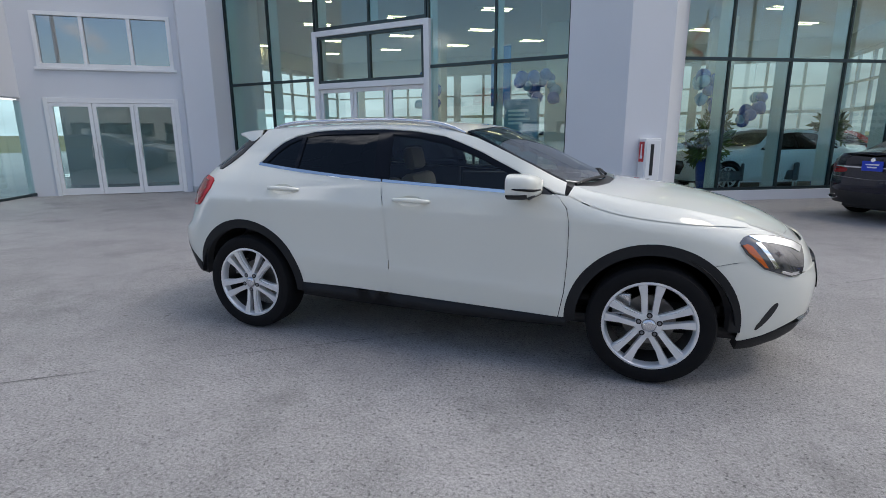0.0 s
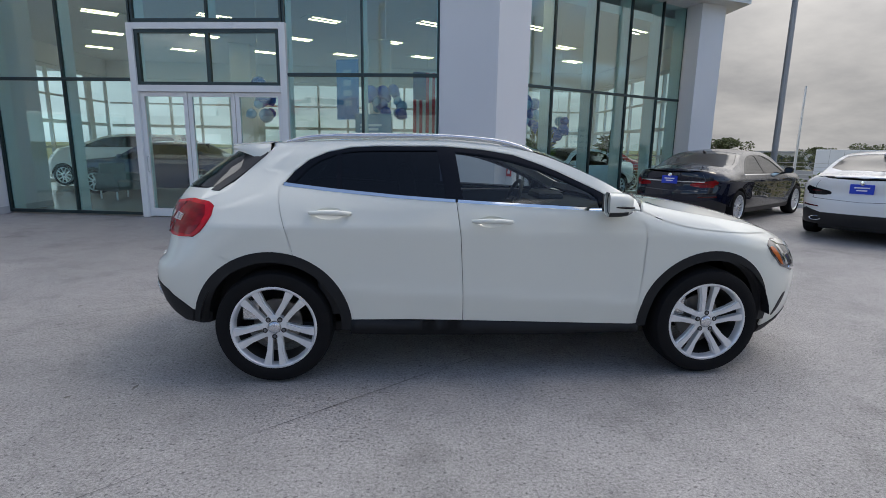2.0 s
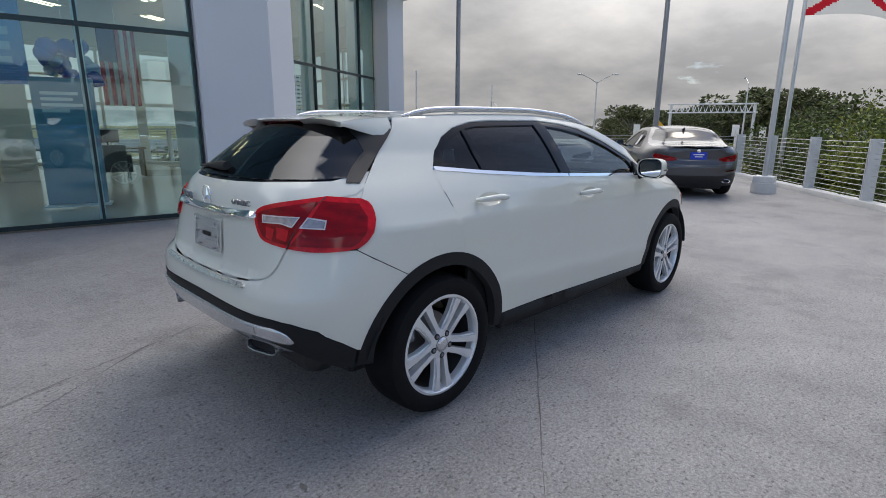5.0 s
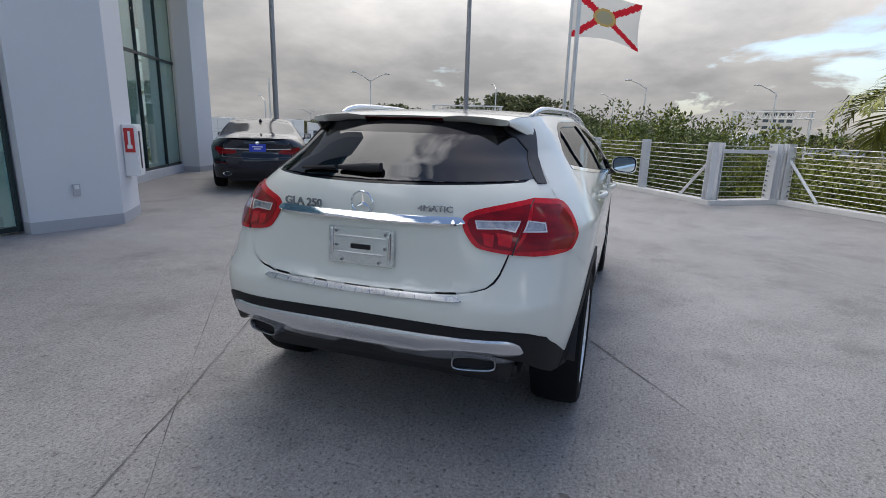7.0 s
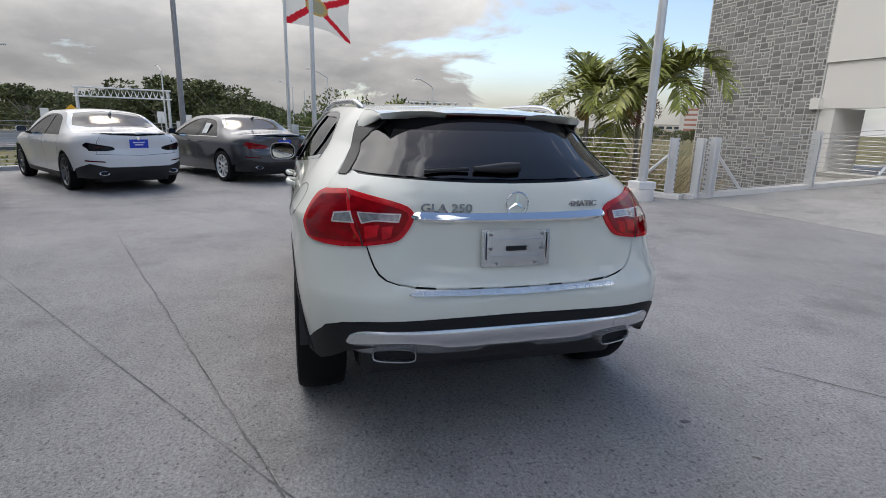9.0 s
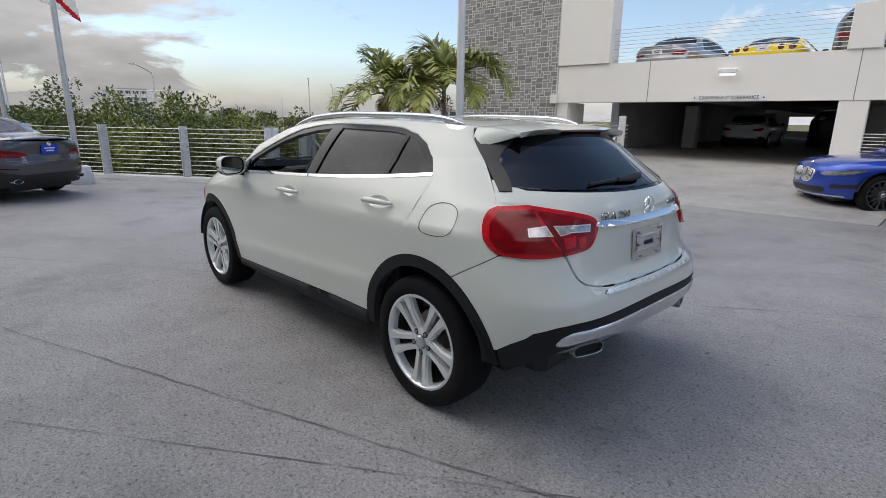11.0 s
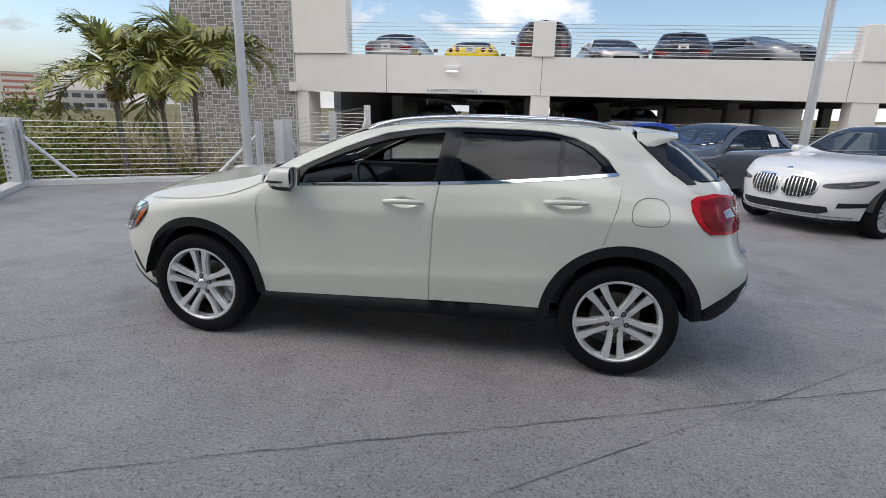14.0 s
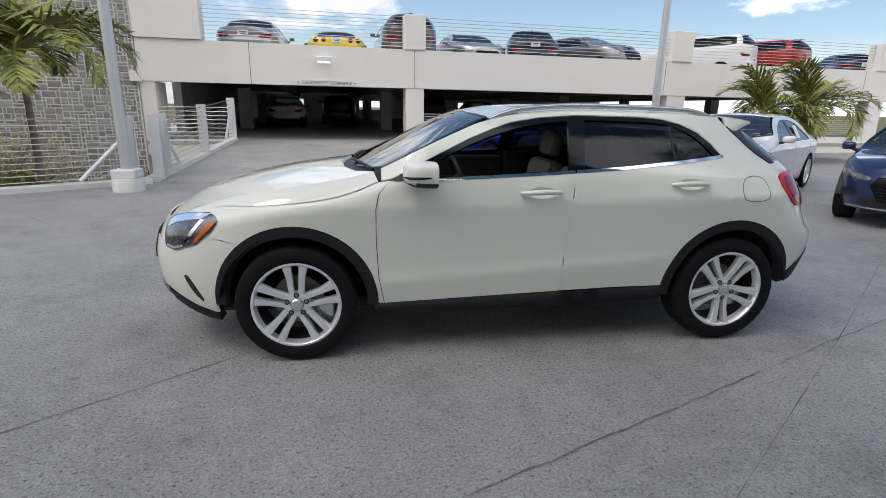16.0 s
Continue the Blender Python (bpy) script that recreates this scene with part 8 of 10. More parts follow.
        panel("rear_pillar", S.top, tp([(r1 - 0.005, 0.0), (r1 + 0.09, 0.61), (r1 + 0.285, 0.91), (r0 + 0.01, 0.87), (r0 + 0.015, 0.99), (r1 - 0.05, 0.99), (r1 - 0.08, 0.5), (r1 - 0.09, 0.0)]), body, root, grid=grid, fold=0.02)
        panel("trunk_lid", S.top, tp([(r1 - 0.095, 0.0), (r1 - 0.085, 0.5), (r1 - 0.055, 0.985), (-h + 0.3, 0.985), (-h + 0.10, 0.75), (-h + 0.055, 0.0)]), body, root, grid=grid, fold=0.02)
        bm = bmesh.new()
        tube(bm, [(r0 - 0.12, 0, float(S.zc(r0 - 0.12)) - 0.01), (r0 - 0.22, 0, float(S.zc(r0 - 0.12)) + 0.035)], [0.035, 0.012], 8)
        part("antenna_fin", bm, body, root)
    # plate on the rear, exhausts, cabin
    if plate:
        zp = 0.86 * k if kind not in ("suv", "sport") else 0.80
        xp = float(S.belt(np.array([[0.0, zp]]))[0, 0]) - 0.012
        pl = new("plate")
        pl.parent = root
        bm = bmesh.new()
        box(bm, (xp - 0.006, -0.155, zp - 0.075), (xp + 0.004, 0.155, zp + 0.075), None, 0.003)
        part("board", bm, plate if isinstance(plate, str) else "blue", pl, "plain dealer plate")
        for z0, wd in ((0.022, 0.10), (-0.020, 0.07)):
            bm = bmesh.new()
            box(bm, (xp - 0.0085, -wd, zp + z0 - 0.010), (xp - 0.0062, wd, zp + z0 + 0.010))
            part("text_bar", bm, "white" if not isinstance(plate, str) else "red_dark", pl)
    if not simple:
        bm = bmesh.new()
        zb_ = (0.97 if kind != "suv" else 1.05) * k
        p_ = S.belt(np.array([[0.0, zb_ - 0.02]]))[0]
        lathe(bm, [(0.0, 0.012), (0.030, 0.010), (0.038, 0.0)], Matrix.Translation((p_[0], 0, zb_ - 0.02)) @ Matrix.Rotation(-HP, 4, "Y"), 20)
        part("badge", bm, "chrome", root, "round badge", 40)
        for sg in (-1, 1):
            bm = bmesh.new()
            xe = float(S.belt(np.array([[R(w * 0.62, 0.36), 0.36]]))[0, 0])
            m = Matrix.Translation((xe - 0.01, sg * w * 0.62, 0.355)) @ Matrix.Rotation(-HP, 4, "Y") @ Matrix.Diagonal((0.45, 1, 1, 1))
            lathe(bm, [(0.085, -0.06), (0.085, 0.02), (0.074, 0.024), (0.066, 0.02), (0.066, -0.05), (0.0, -0.05)], m, 20)
            part("exhaust_tip", bm, "chrome", root, "", 40)
    bm = bmesh.new()
    box(bm, (-h + 0.3, -w + 0.36, 0.17), (h - 0.3, w - 0.36, 0.32), None, 0.03)
    box(bm, (ra + ro, -w + 0.10, 0.22), (fa - ro, w - 0.10, 0.34), None, 0.02)
    part("underbody", bm, "black", root)
    bm = bmesh.new()
    box(bm, (wf - 0.45, -w + 0.16, 0.55), (wf + 0.05, w - 0.16, bz + 0.02), None, 0.06)
    part("dashboard", bm, "cabin", root)
    for y in (-0.37, 0.37):
        seat_part("front_seat", -0.12, y, "seat_dark", root, wide=0.5, zb=0.46, high=0.58)
    bm = bmesh.new()
    box(bm, (-1.15, -w + 0.25, 0.35), (-0.95, w - 0.25, bz + 0.02), None, 0.06)
    part("rear_backrest", bm, "seat_dark", root)
    if paper:
        bm = bmesh.new()
        yy = float(S.half(np.array(-0.62), np.array(bz + 0.16))) + 0.004
        m = Matrix.Translation((-0.62, yy, bz + 0.17)) @ Matrix.Rotation(radians(30), 4, "X")
        box(bm, (-0.11, -0.002, -0.13), (0.11, 0.002, 0.13), m)
        part("window_sticker", bm, "paper", root, "white paper window sticker")
    wheel_set(root, ((fa, -w + 0.12), (fa, w - 0.12), (ra, -w + 0.12), (ra, w - 0.12)), r, 0.23, style, rim, r * 0.72, sides)
    return root


def on_row(u, v, turn=35.0, dz=0.0):
    p = uv(u, v, dz)
    return pose(p.x, p.y, p.z, 0, 0, turn)


P = dict(navy=paint("dark_navy_paint", (0.002, 0.004, 0.016)), white=paint("clean_white_paint", (0.80, 0.80, 0.80)), grey=paint("slate_grey_paint", (0.075, 0.077, 0.09), 0.6),
         nardo=paint("dark_grey_paint", (0.13, 0.14, 0.16), 0.6), blue=paint("bright_blue_paint", (0.008, 0.05, 0.38), 0.5), navy2=paint("deep_blue_paint", (0.008, 0.022, 0.085), 0.4),
         silver=paint("silver_paint", (0.36, 0.36, 0.37), 0.7), yellow=paint("yellow_paint", (0.95, 0.68, 0.008)), bronze=paint("dark_bronze_paint", (0.06, 0.055, 0.05), 0.5),
         red=paint("red_paint", (0.35, 0.02, 0.015)), sedan_navy=paint("blue_grey_paint", (0.02, 0.025, 0.045), 0.5), silver2=paint("grey_silver_paint", (0.22, 0.23, 0.24), 0.7))
# the row with tails to the camera
road_car("luxury_sedan", "dark navy luxury sedan with a sky-reflecting rear window", on_row(7.18 + 2.6, 2.15), P["navy"], L=5.2, W=1.90, H=1.47, dusty=True, style="multi", low="black", grid=0.07, sides=36, chrome_bar=True)
road_car("sport_sedan", "white sedan with dark tail lamps and a dusty rear window", on_row(7.50 + 2.46, -0.80), P["white"], L=4.95, W=1.87, H=1.47, dusty=True, tail="gloss_black", rim="rim_dark", low="black", grid=0.07, sides=36)
road_car("grey_sedan", "slate grey sedan with a sky-reflecting rear window", on_row(7.20 + 2.46, -3.62), P["grey"], L=4.94, W=1.88, H=1.45, dusty=True, grid=0.07, paper=True, sides=36)
# the row with noses to the camera
road_car("blue_coupe", "bright blue coupe with black wheels", on_row(-5.75 - 2.38, -6.75), P["blue"], "coupe", L=4.77, W=1.85, H=1.38, rim="rim_dark", style="multi", glass="car_glass", grid=0.07, wide_grille=True, plate=False, sides=36)
road_car("compact_sedan", "dark grey compact sedan with a black grille", on_row(-5.75 - 2.23, -3.86), P["nardo"], L=4.46, W=1.80, H=1.41, glass="car_glass", grid=0.07, rim="rim", plate=False, paper=True, sides=36)
road_car("white_luxury_sedan", "white luxury sedan with a large chrome grille", on_row(-5.75 - 2.60, -0.98), P["white"], L=5.2, W=1.90, H=1.47, style="multi", glass="car_glass", grid=0.07, wide_grille="large", plate=False, sides=36, paper=True)
road_car("dark_hatch", "deep blue compact car with a chrome grille bar", on_row(-5.75 - 2.2, 1.95), P["navy2"], L=4.42, W=1.80, H=1.43, glass="car_glass", grid=0.07, plate=False, rim="rim_dark", sides=36)


def upper(name, label, s, kind, body, turn, inset=3.4, **kw):
    d = Vector((GD[0], GD[1], 0)).normalized()
    nrm = Vector((-d.y, d.x, 0))
    p = Vector((*G0, 0)) + d * s + nrm * inset
    return road_car(name, label, pose(p.x, p.y, 2.66, 0, 0, turn), body, kind, grid=0.12, simple=True, sides=20, group="cars on the upper garage level", **kw)


GA = math.degrees(math.atan2(GD[1], GD[0]))
upper("upper_sedan", "silver sedan with its tail to the parapet", 2.95, "sedan", P["silver"], GA + 84, plate="white", L=4.8)
upper("upper_sports_car", "bright yellow sports car with round red tail lamps", 5.56, "sport", P["yellow"], GA + 88, plate="white", L=4.45, H=1.25)
upper("upper_suv", "dark bronze sport utility car on the upper level", 7.95, "suv", P["bronze"], GA + 88, plate="white", L=4.8, H=1.76)
upper("upper_compact", "silver compact car facing the parapet", 10.35, "sedan", P["silver"], GA - 86, plate=False, L=4.5)
upper("upper_dark_sedan", "dark blue-grey car with its tail to the parapet", 12.85, "sedan", P["sedan_navy"], GA + 74, plate="white", L=4.9, H=1.62)
upper("upper_grey_suv", "grey-green sport utility car facing the parapet", 15.35, "suv", P["silver2"], GA - 70, plate=False, L=4.7, H=1.60)
upper("upper_white_suv", "white sport utility car on the upper level", 20.15, "suv", P["white"], GA + 118, 3.2, plate="white", L=4.9, H=1.75)
upper("upper_red_suv", "red sport utility car on the upper level", 23.15, "suv", P["red"], GA + 105, 3.3, plate="white", L=4.7, H=1.7)
upper("upper_last_sedan", "dark sedan at the end of the upper level", 28.4, "sedan", P["sedan_navy"], GA + 60, plate="white", L=4.7)
# cars deep in the garage and inside the showroom
for nm, lb, pt, turn, body, kind in (
        ("garage_car", "white car parked in the dark of the garage", GM @ Vector((3.4, 12.5, 0.392)), GA + 90, P["white"], "sedan"),
        ("garage_car", "dark car parked in the dark of the garage", GM @ Vector((6.2, 16.5, 0.392)), GA + 90, P["bronze"], "suv"),
        ("garage_car", "dark car parked in the dark of the garage", GM @ Vector((11.0, 14.0, 0.392)), GA + 90, P["sedan_navy"], "suv"),
        ("garage_car", "silver car parked in the dark of the garage", GM @ Vector((14.2, 14.0, 0.392)), GA + 90, P["silver"], "sedan"),
        ("showroom_car", "white car on the showroom floor behind the glass", Vector((4.3, 11.3, 0.016)), 208, P["white"], "sedan"),
        ("showroom_car", "red car on the showroom floor", Vector((6.0, 14.5, 0.016)), 190, P["red"], "sedan"),
        ("showroom_car", "dark blue car on the showroom floor behind the glass", Vector((-7.1, 11.6, 0.016)), 172, P["navy2"], "sedan"),
        ("showroom_car", "silver sport utility car on the showroom floor", Vector((-2.0, 22.6, 0.016)), 140, P["silver2"], "suv"),
        ("showroom_car", "white sport utility car on the showroom floor", Vector((-9.6, 14.5, 0.016)), 175, P["white"], "suv")):
    road_car(nm, lb, pose(pt.x, pt.y, pt.z, 0, 0, turn), body, kind, H=1.46 if kind == "sedan" else 1.68, grid=0.12, simple=True, sides=20, plate=False)

# ---- ledgestone wall beside the garage ----
bm = bmesh.new()
box(bm, (-4.0, -0.02, -2.8), (-0.02, 0.5, TOP), GM)
stone_wall = structure("wall_stone", bm, "mortar", "wall of grey ledgestone set in pale mortar", "wall")
bm = bmesh.new()
box(bm, (-4.0, 0.5, -2.8), (-3.7, 4.5, TOP), GM)
structure("wall_stone_return", bm, "mortar", "pale return of the stone wall", "wall")


def stone_mesh(w, h, d, seed):
    rnd = random.Random(seed)
    bm = bmesh.new()
    g, s = 0.016, 0.006
    back = [(g, 0, g), (w - g, 0, g), (w - g, 0, h - g), (g, 0, h - g)]
    front = [(g + s * rnd.random(), -d * rnd.uniform(0.75, 1.1), g + s * rnd.random()), (w - g - s * rnd.random(), -d * rnd.uniform(0.75, 1.1), g + s * rnd.random()),
             (w - g - s * rnd.random(), -d * rnd.uniform(0.75, 1.1), h - g - s * rnd.random()), (g + s * rnd.random(), -d * rnd.uniform(0.75, 1.1), h - g - s * rnd.random())]
    b = [bm.verts.new(p) for p in back]
    f = [bm.verts.new(p) for p in front]
    c = bm.verts.new((w / 2, -d * 1.2, h / 2))
    for i in range(4):
        j = (i + 1) % 4
        bm.faces.new((b[i], b[j], f[j], f[i]))
        bm.faces.new((f[i], f[j], c))
    return bm


def stones():
    rnd = random.Random(11)
    cw, ch = 0.0873, 0.0873
    nx, nz = 45, 135
    used = [[False] * nx for _ in range(nz)]
    meshes, rest, count = {}, [], 0
    for k in range(nz):
        for i in range(nx):
            if used[k][i]:
                continue
            w, h = rnd.choice(((2, 1), (3, 1), (2, 2), (3, 2), (4, 2), (3, 2), (2, 2), (4, 1), (1, 1), (1, 2)))
            while w > 1 and any(i + a >= nx or used[k][i + a] for a in range(w)):
                w -= 1
            if k + 1 >= nz:
                h = 1
            for a in range(w):
                for b in range(h):
                    used[k + b][i + a] = True
            key = (w, h, rnd.randrange(3))
            x, z = -4.0 + i * cw + 0.03, -2.75 + k * ch
            if 0.1 < z < 2.0 and count < 298:
                if key not in meshes:
                    b = stone_mesh(w * cw, h * ch, 0.013, w * 31 + h * 7 + key[2])
                    me = bpy.data.meshes.new("stone")
                    b.normal_update()
                    b.to_mesh(me)
                    b.free()
                    me.materials.append(M["stone"])
                    meshes[key] = me
                ob = new("stone", meshes[key])
                ob.parent = stone_wall
                ob.matrix_basis = GM @ Matrix.Translation((x, -0.02, z))
                count += 1
            else:
                rest.append((key, x, z))
    verts, faces = [], []
    cache = {}
    for key, x, z in rest:
        if key not in cache:
            b = stone_mesh(key[0] * cw, key[1] * ch, 0.013, key[0] * 31 + key[1] * 7 + key[2])
            b.verts.index_update()
            cache[key] = ([tuple(v.co) for v in b.verts], [[v.index for v in f.verts] for f in b.faces])
            b.free()
        n = len(verts)
        vs, fs = cache[key]
        verts += [GM @ Vector((p[0] + x, p[1] - 0.02, p[2] + z)) for p in vs]
        faces += [[n + q for q in f] for f in fs]
    me = bpy.data.meshes.new("stonework")
    me.from_pydata(verts, [], faces)
    me.materials.append(M["stone_joined"])
    ob = new("stonework", me)
    ob.parent = stone_wall
    tagged(ob, "rest of the grey ledgestones", "", "", "stuff")


# ---- plants ----
def foliage(name, clumps, n, size, material, parent, seed, label="", droop=0.25, narrow=0.5):
    """Leaves scattered over the skins of round clumps (centre, radius, flatness)."""
    r = np.random.default_rng(seed)
    cs = np.array([c for c, _, _ in clumps], float)
    rs = np.array([q for _, q, _ in clumps], float)
    fl = np.array([q for _, _, q in clumps], float)
    k = r.choice(len(clumps), n, p=rs ** 2 / (rs ** 2).sum())
    d = r.normal(size=(n, 3))
    d /= np.linalg.norm(d, axis=1)[:, None]
    rad = rs[k] * (0.55 + 0.5 * r.random(n) ** 0.6)
    p = cs[k] + d * rad[:, None] * np.stack([np.ones(n), np.ones(n), fl[k]], 1)
    a = d + 0.7 * r.normal(size=(n, 3))
    a[:, 2] += 0.25 - droop
    a /= np.linalg.norm(a, axis=1)[:, None]
    b = np.cross(a, r.normal(size=(n, 3)))
    b /= np.linalg.norm(b, axis=1)[:, None]
    c = np.cross(a, b)
    s = size * (0.6 + 0.8 * r.random(n))[:, None]
    v = np.stack([p, p + a * s * 0.5 + b * s * narrow * 0.5, p + a * s + c * s * 0.2, p + a * s * 0.5 - b * s * narrow * 0.5], 1).reshape(-1, 3)
    f = np.arange(4 * n).reshape(n, 4)
    tri = np.concatenate([f[:, [0, 1, 2]], f[:, [0, 2, 3]]])
    me = bpy.data.meshes.new(name)
    me.from_pydata(v.tolist(), [], tri.tolist())
    me.materials.append(M[material])
    ob = new(name, me)
    ob.parent = parent
    if label:
        tagged(ob, label)
    return ob


def shrub(x, y, base, top, radius, seed, material="leaf", n=2600, size=0.115, label="dense green shrub growing beyond the cable fence"):
    rnd = random.Random(seed)
    root = thing("shrub", label, "shrub", Matrix.Translation((x, y, base)), "shrubs beyond the fence")
    h = top - base
    bm = bmesh.new()
    clumps = []
    for i in range(9):
        a, q = 2 * math.pi * i / 9 + rnd.uniform(-0.4, 0.4), radius * rnd.uniform(0.25, 0.8)
        cx, cy, cz = q * math.cos(a), q * math.sin(a), h * rnd.uniform(0.40, 0.80)
        tube(bm, [(0.1 * math.cos(a), 0.1 * math.sin(a), -0.1), (cx * 0.5, cy * 0.5, cz * 0.55), (cx, cy, cz)], [0.035, 0.022, 0.010], 5)
        cr = radius * rnd.uniform(0.34, 0.55)
        clumps.append(((cx, cy, min(cz, h - cr * 0.8)), cr, rnd.uniform(0.75, 1.1)))
        clumps.append(((cx * 1.2, cy * 1.2, min(cz, h - cr) - 0.5 * rnd.random() - 0.3), cr * 0.9, 1.2))
        clumps.append(((cx * 1.1, cy * 1.1, h * rnd.uniform(0.15, 0.45)), cr, 1.3))
    for i in range(6):
        clumps.append(((rnd.uniform(-0.7, 0.7) * radius, rnd.uniform(-0.7, 0.7) * radius, h * rnd.uniform(0.82, 0.97)), radius * rnd.uniform(0.14, 0.26), 1.3))
    part("branchwork", bm, "bark", root)
    foliage("leaves", clumps, n, size, material, root, seed)
    return root


rnd = random.Random(5)
i = 0
for u, v, top, r in ((13.6, -7.5, 0.9, 0.85), (12.1, -7.4, 0.8, 0.85), (10.6, -7.5, 0.95, 0.85), (9.1, -7.4, 0.85, 0.85), (7.6, -7.4, 0.8, 0.8), (6.2, -7.5, 0.6, 0.75), (3.6, -9.1, -0.3, 0.8), (2.0, -9.2, -0.5, 0.8), (14.9, 13.5, 0.55, 1.1), (15.0, 11.6, 0.6, 1.2), (14.8, 9.7, 0.62, 1.1), (15.1, 7.8, 0.55, 1.2), (14.9, 6.0, 0.66, 1.1), (15.0, 4.2, 0.6, 1.2), (14.9, 2.4, 0.68, 1.1),
                     (15.1, 0.6, 0.62, 1.2), (14.9, -1.2, 0.7, 1.1), (15.0, -3.0, 0.75, 1.2), (15.1, -4.8, 0.85, 1.2), (15.3, -6.6, 1.2, 1.3), (14.4, -8.3, 1.75, 1.4),
                     (12.7, -8.2, 1.7, 1.3), (11.2, -8.6, 2.1, 1.5), (9.6, -8.4, 1.9, 1.4), (8.2, -8.5, 1.75, 1.3), (7.0, -8.4, 1.35, 1.1), (13.2, -10.4, 2.4, 1.6), (9.8, -12.6, 2.0, 1.6), (7.6, -12.0, 1.6, 1.3),
                     (10.6, -10.8, 1.75, 1.4), (8.3, -10.4, 1.6, 1.2), (6.3, -9.6, 1.15, 0.95), (5.1, -9.9, 0.7, 0.9), (12.0, -13.0, 1.9, 1.5), (16.5, -9.5, 1.5, 1.4)):
    p = uv(u, v)
    i += 1
    shrub(p.x, p.y, -2.62, top, r, 100 + i, "leaf" if i % 4 else "leaf_light", 9500 if top > 0.9 else 5000,
          label="dense green shrub growing beyond the cable fence" if i % 4 else "yellow-green shrub growing beyond the cable fence")
for x, y, top, r in ((9.3, -4.8, 0.75, 1.0), (10.9, -5.6, 1.35, 1.1), (9.0, -5.6, 0.42, 0.9), (8.9, -6.9, 0.40, 0.9), (8.0, -7.6, 0.15, 0.8), (9.8, -6.2, 0.95, 1.1), (10.5, -7.4, 1.6, 1.3), (7.6, -6.3, -0.5, 0.8), (6.5, -7.1, -0.7, 0.8), (12.4, -7.0, 0.9, 1.1), (11.3, -8.6, 0.95, 1.0), (12.7, -9.8, 0.8, 1.0), (5.6, -9.2, -0.2, 0.8)):
    i += 1
    shrub(x, y, -2.62, top, r, 100 + i, "leaf_light", 6000, 0.11, "bright yellow-green shrub beside the palms")


def dry_bush(x, y, base, top, radius, seed):
    rnd = random.Random(seed)
    root = thing("dry_bush", "bare tan bush of tangled dry twigs beside the palms", "bush", Matrix.Translation((x, y, base)))
    bm, bm2 = bmesh.new(), bmesh.new()
    for k in range(330):
        a = rnd.uniform(0, 2 * math.pi)
        p = Vector((rnd.uniform(-0.3, 0.3), rnd.uniform(-0.3, 0.3), 0.2))
        d = Vector((math.cos(a) * rnd.uniform(0.1, 0.9), math.sin(a) * rnd.uniform(0.1, 0.9), rnd.uniform(0.8, 1.6))).normalized()
        pts, rad = [p.copy()], [0.014]
        ln = (top - base) * rnd.uniform(0.7, 1.05)
        for q in range(5):
            d = (d + Vector((rnd.uniform(-0.3, 0.3), rnd.uniform(-0.3, 0.3), rnd.uniform(-0.32, 0.12)))).normalized()
            p = p + d * ln / 4.2
            pts.append(p.copy())
            rad.append(0.014 - 0.0022 * (q + 1))
        tube(bm, pts, rad, 4, False)
        for q in (2, 3, 4):
            for w in range(2):
                e = (d + Vector((rnd.uniform(-1, 1), rnd.uniform(-1, 1), rnd.uniform(-0.5, 0.7)))).normalized()
                tube(bm2, [pts[q], pts[q] + e * 0.22, pts[q] + e * 0.4 + Vector((0, 0, -0.06))], [0.006, 0.005, 0.003], 3, False)
    part("branchwork", bm, "leaf_dry", root)
    part("twig_tangle", bm2, "leaf_dry", root)
    return root


dry_bush(9.3, -8.1, -2.6, 0.75, 1.4, 3)
dry_bush(9.7, -9.2, -2.6, 0.8, 1.3, 4)


def frond_mesh(seed, length, curl, material):
    rnd = random.Random(seed)
    bm = bmesh.new()
    pts, ang = [Vector((0, 0, 0))], radians(62)
    n = 16
    for k in range(n):
        ang -= radians(curl) / n * (0.5 + 1.2 * k / n)
        pts.append(pts[-1] + Vector((math.cos(ang), 0, math.sin(ang))) * length / n)
    tube(bm, pts, [0.022 - 0.019 * k / n for k in range(n + 1)], 5, False)
    for k in range(3, n + 1):
        d = (pts[k] - pts[k - 1]).normalized()
        up = Vector((-d.z, 0, d.x))
        for sub in range(2):
            for side in (-1, 1):
                t = k / n
                p = pts[k - 1].lerp(pts[k], sub / 2)
                ln = length * (0.36 * math.sin(math.pi * min(1.0, 0.12 + 0.86 * t)) + 0.06) * rnd.uniform(0.85, 1.12)
                a = (d * 0.75 + Vector((0, side, 0)) * 0.75 + up * rnd.uniform(0.1, 0.45)).normalized()
                w = up.cross(a).normalized() * 0.027
                q = p + a * ln * 0.55
                e = p + a * ln + Vector((0, 0, -ln * rnd.uniform(0.05, 0.42)))
                va = [bm.verts.new(c) for c in (p - w * 0.4, p + w * 0.4, q + w, q - w, e)]
                bm.faces.new(va[:4])
                bm.faces.new((va[3], va[2], va[4]))
    me = bpy.data.meshes.new("frond")
    bm.normal_update()
    bm.to_mesh(me)
    bm.free()
    me.materials.append(M[material])
    return me


FRONDS = [frond_mesh(k, 1.55 + 0.1 * (k % 3), c, "palm") for k, c in enumerate((75, 105, 130, 90, 150))] + [frond_mesh(9, 1.2, 165, "palm_dry")]


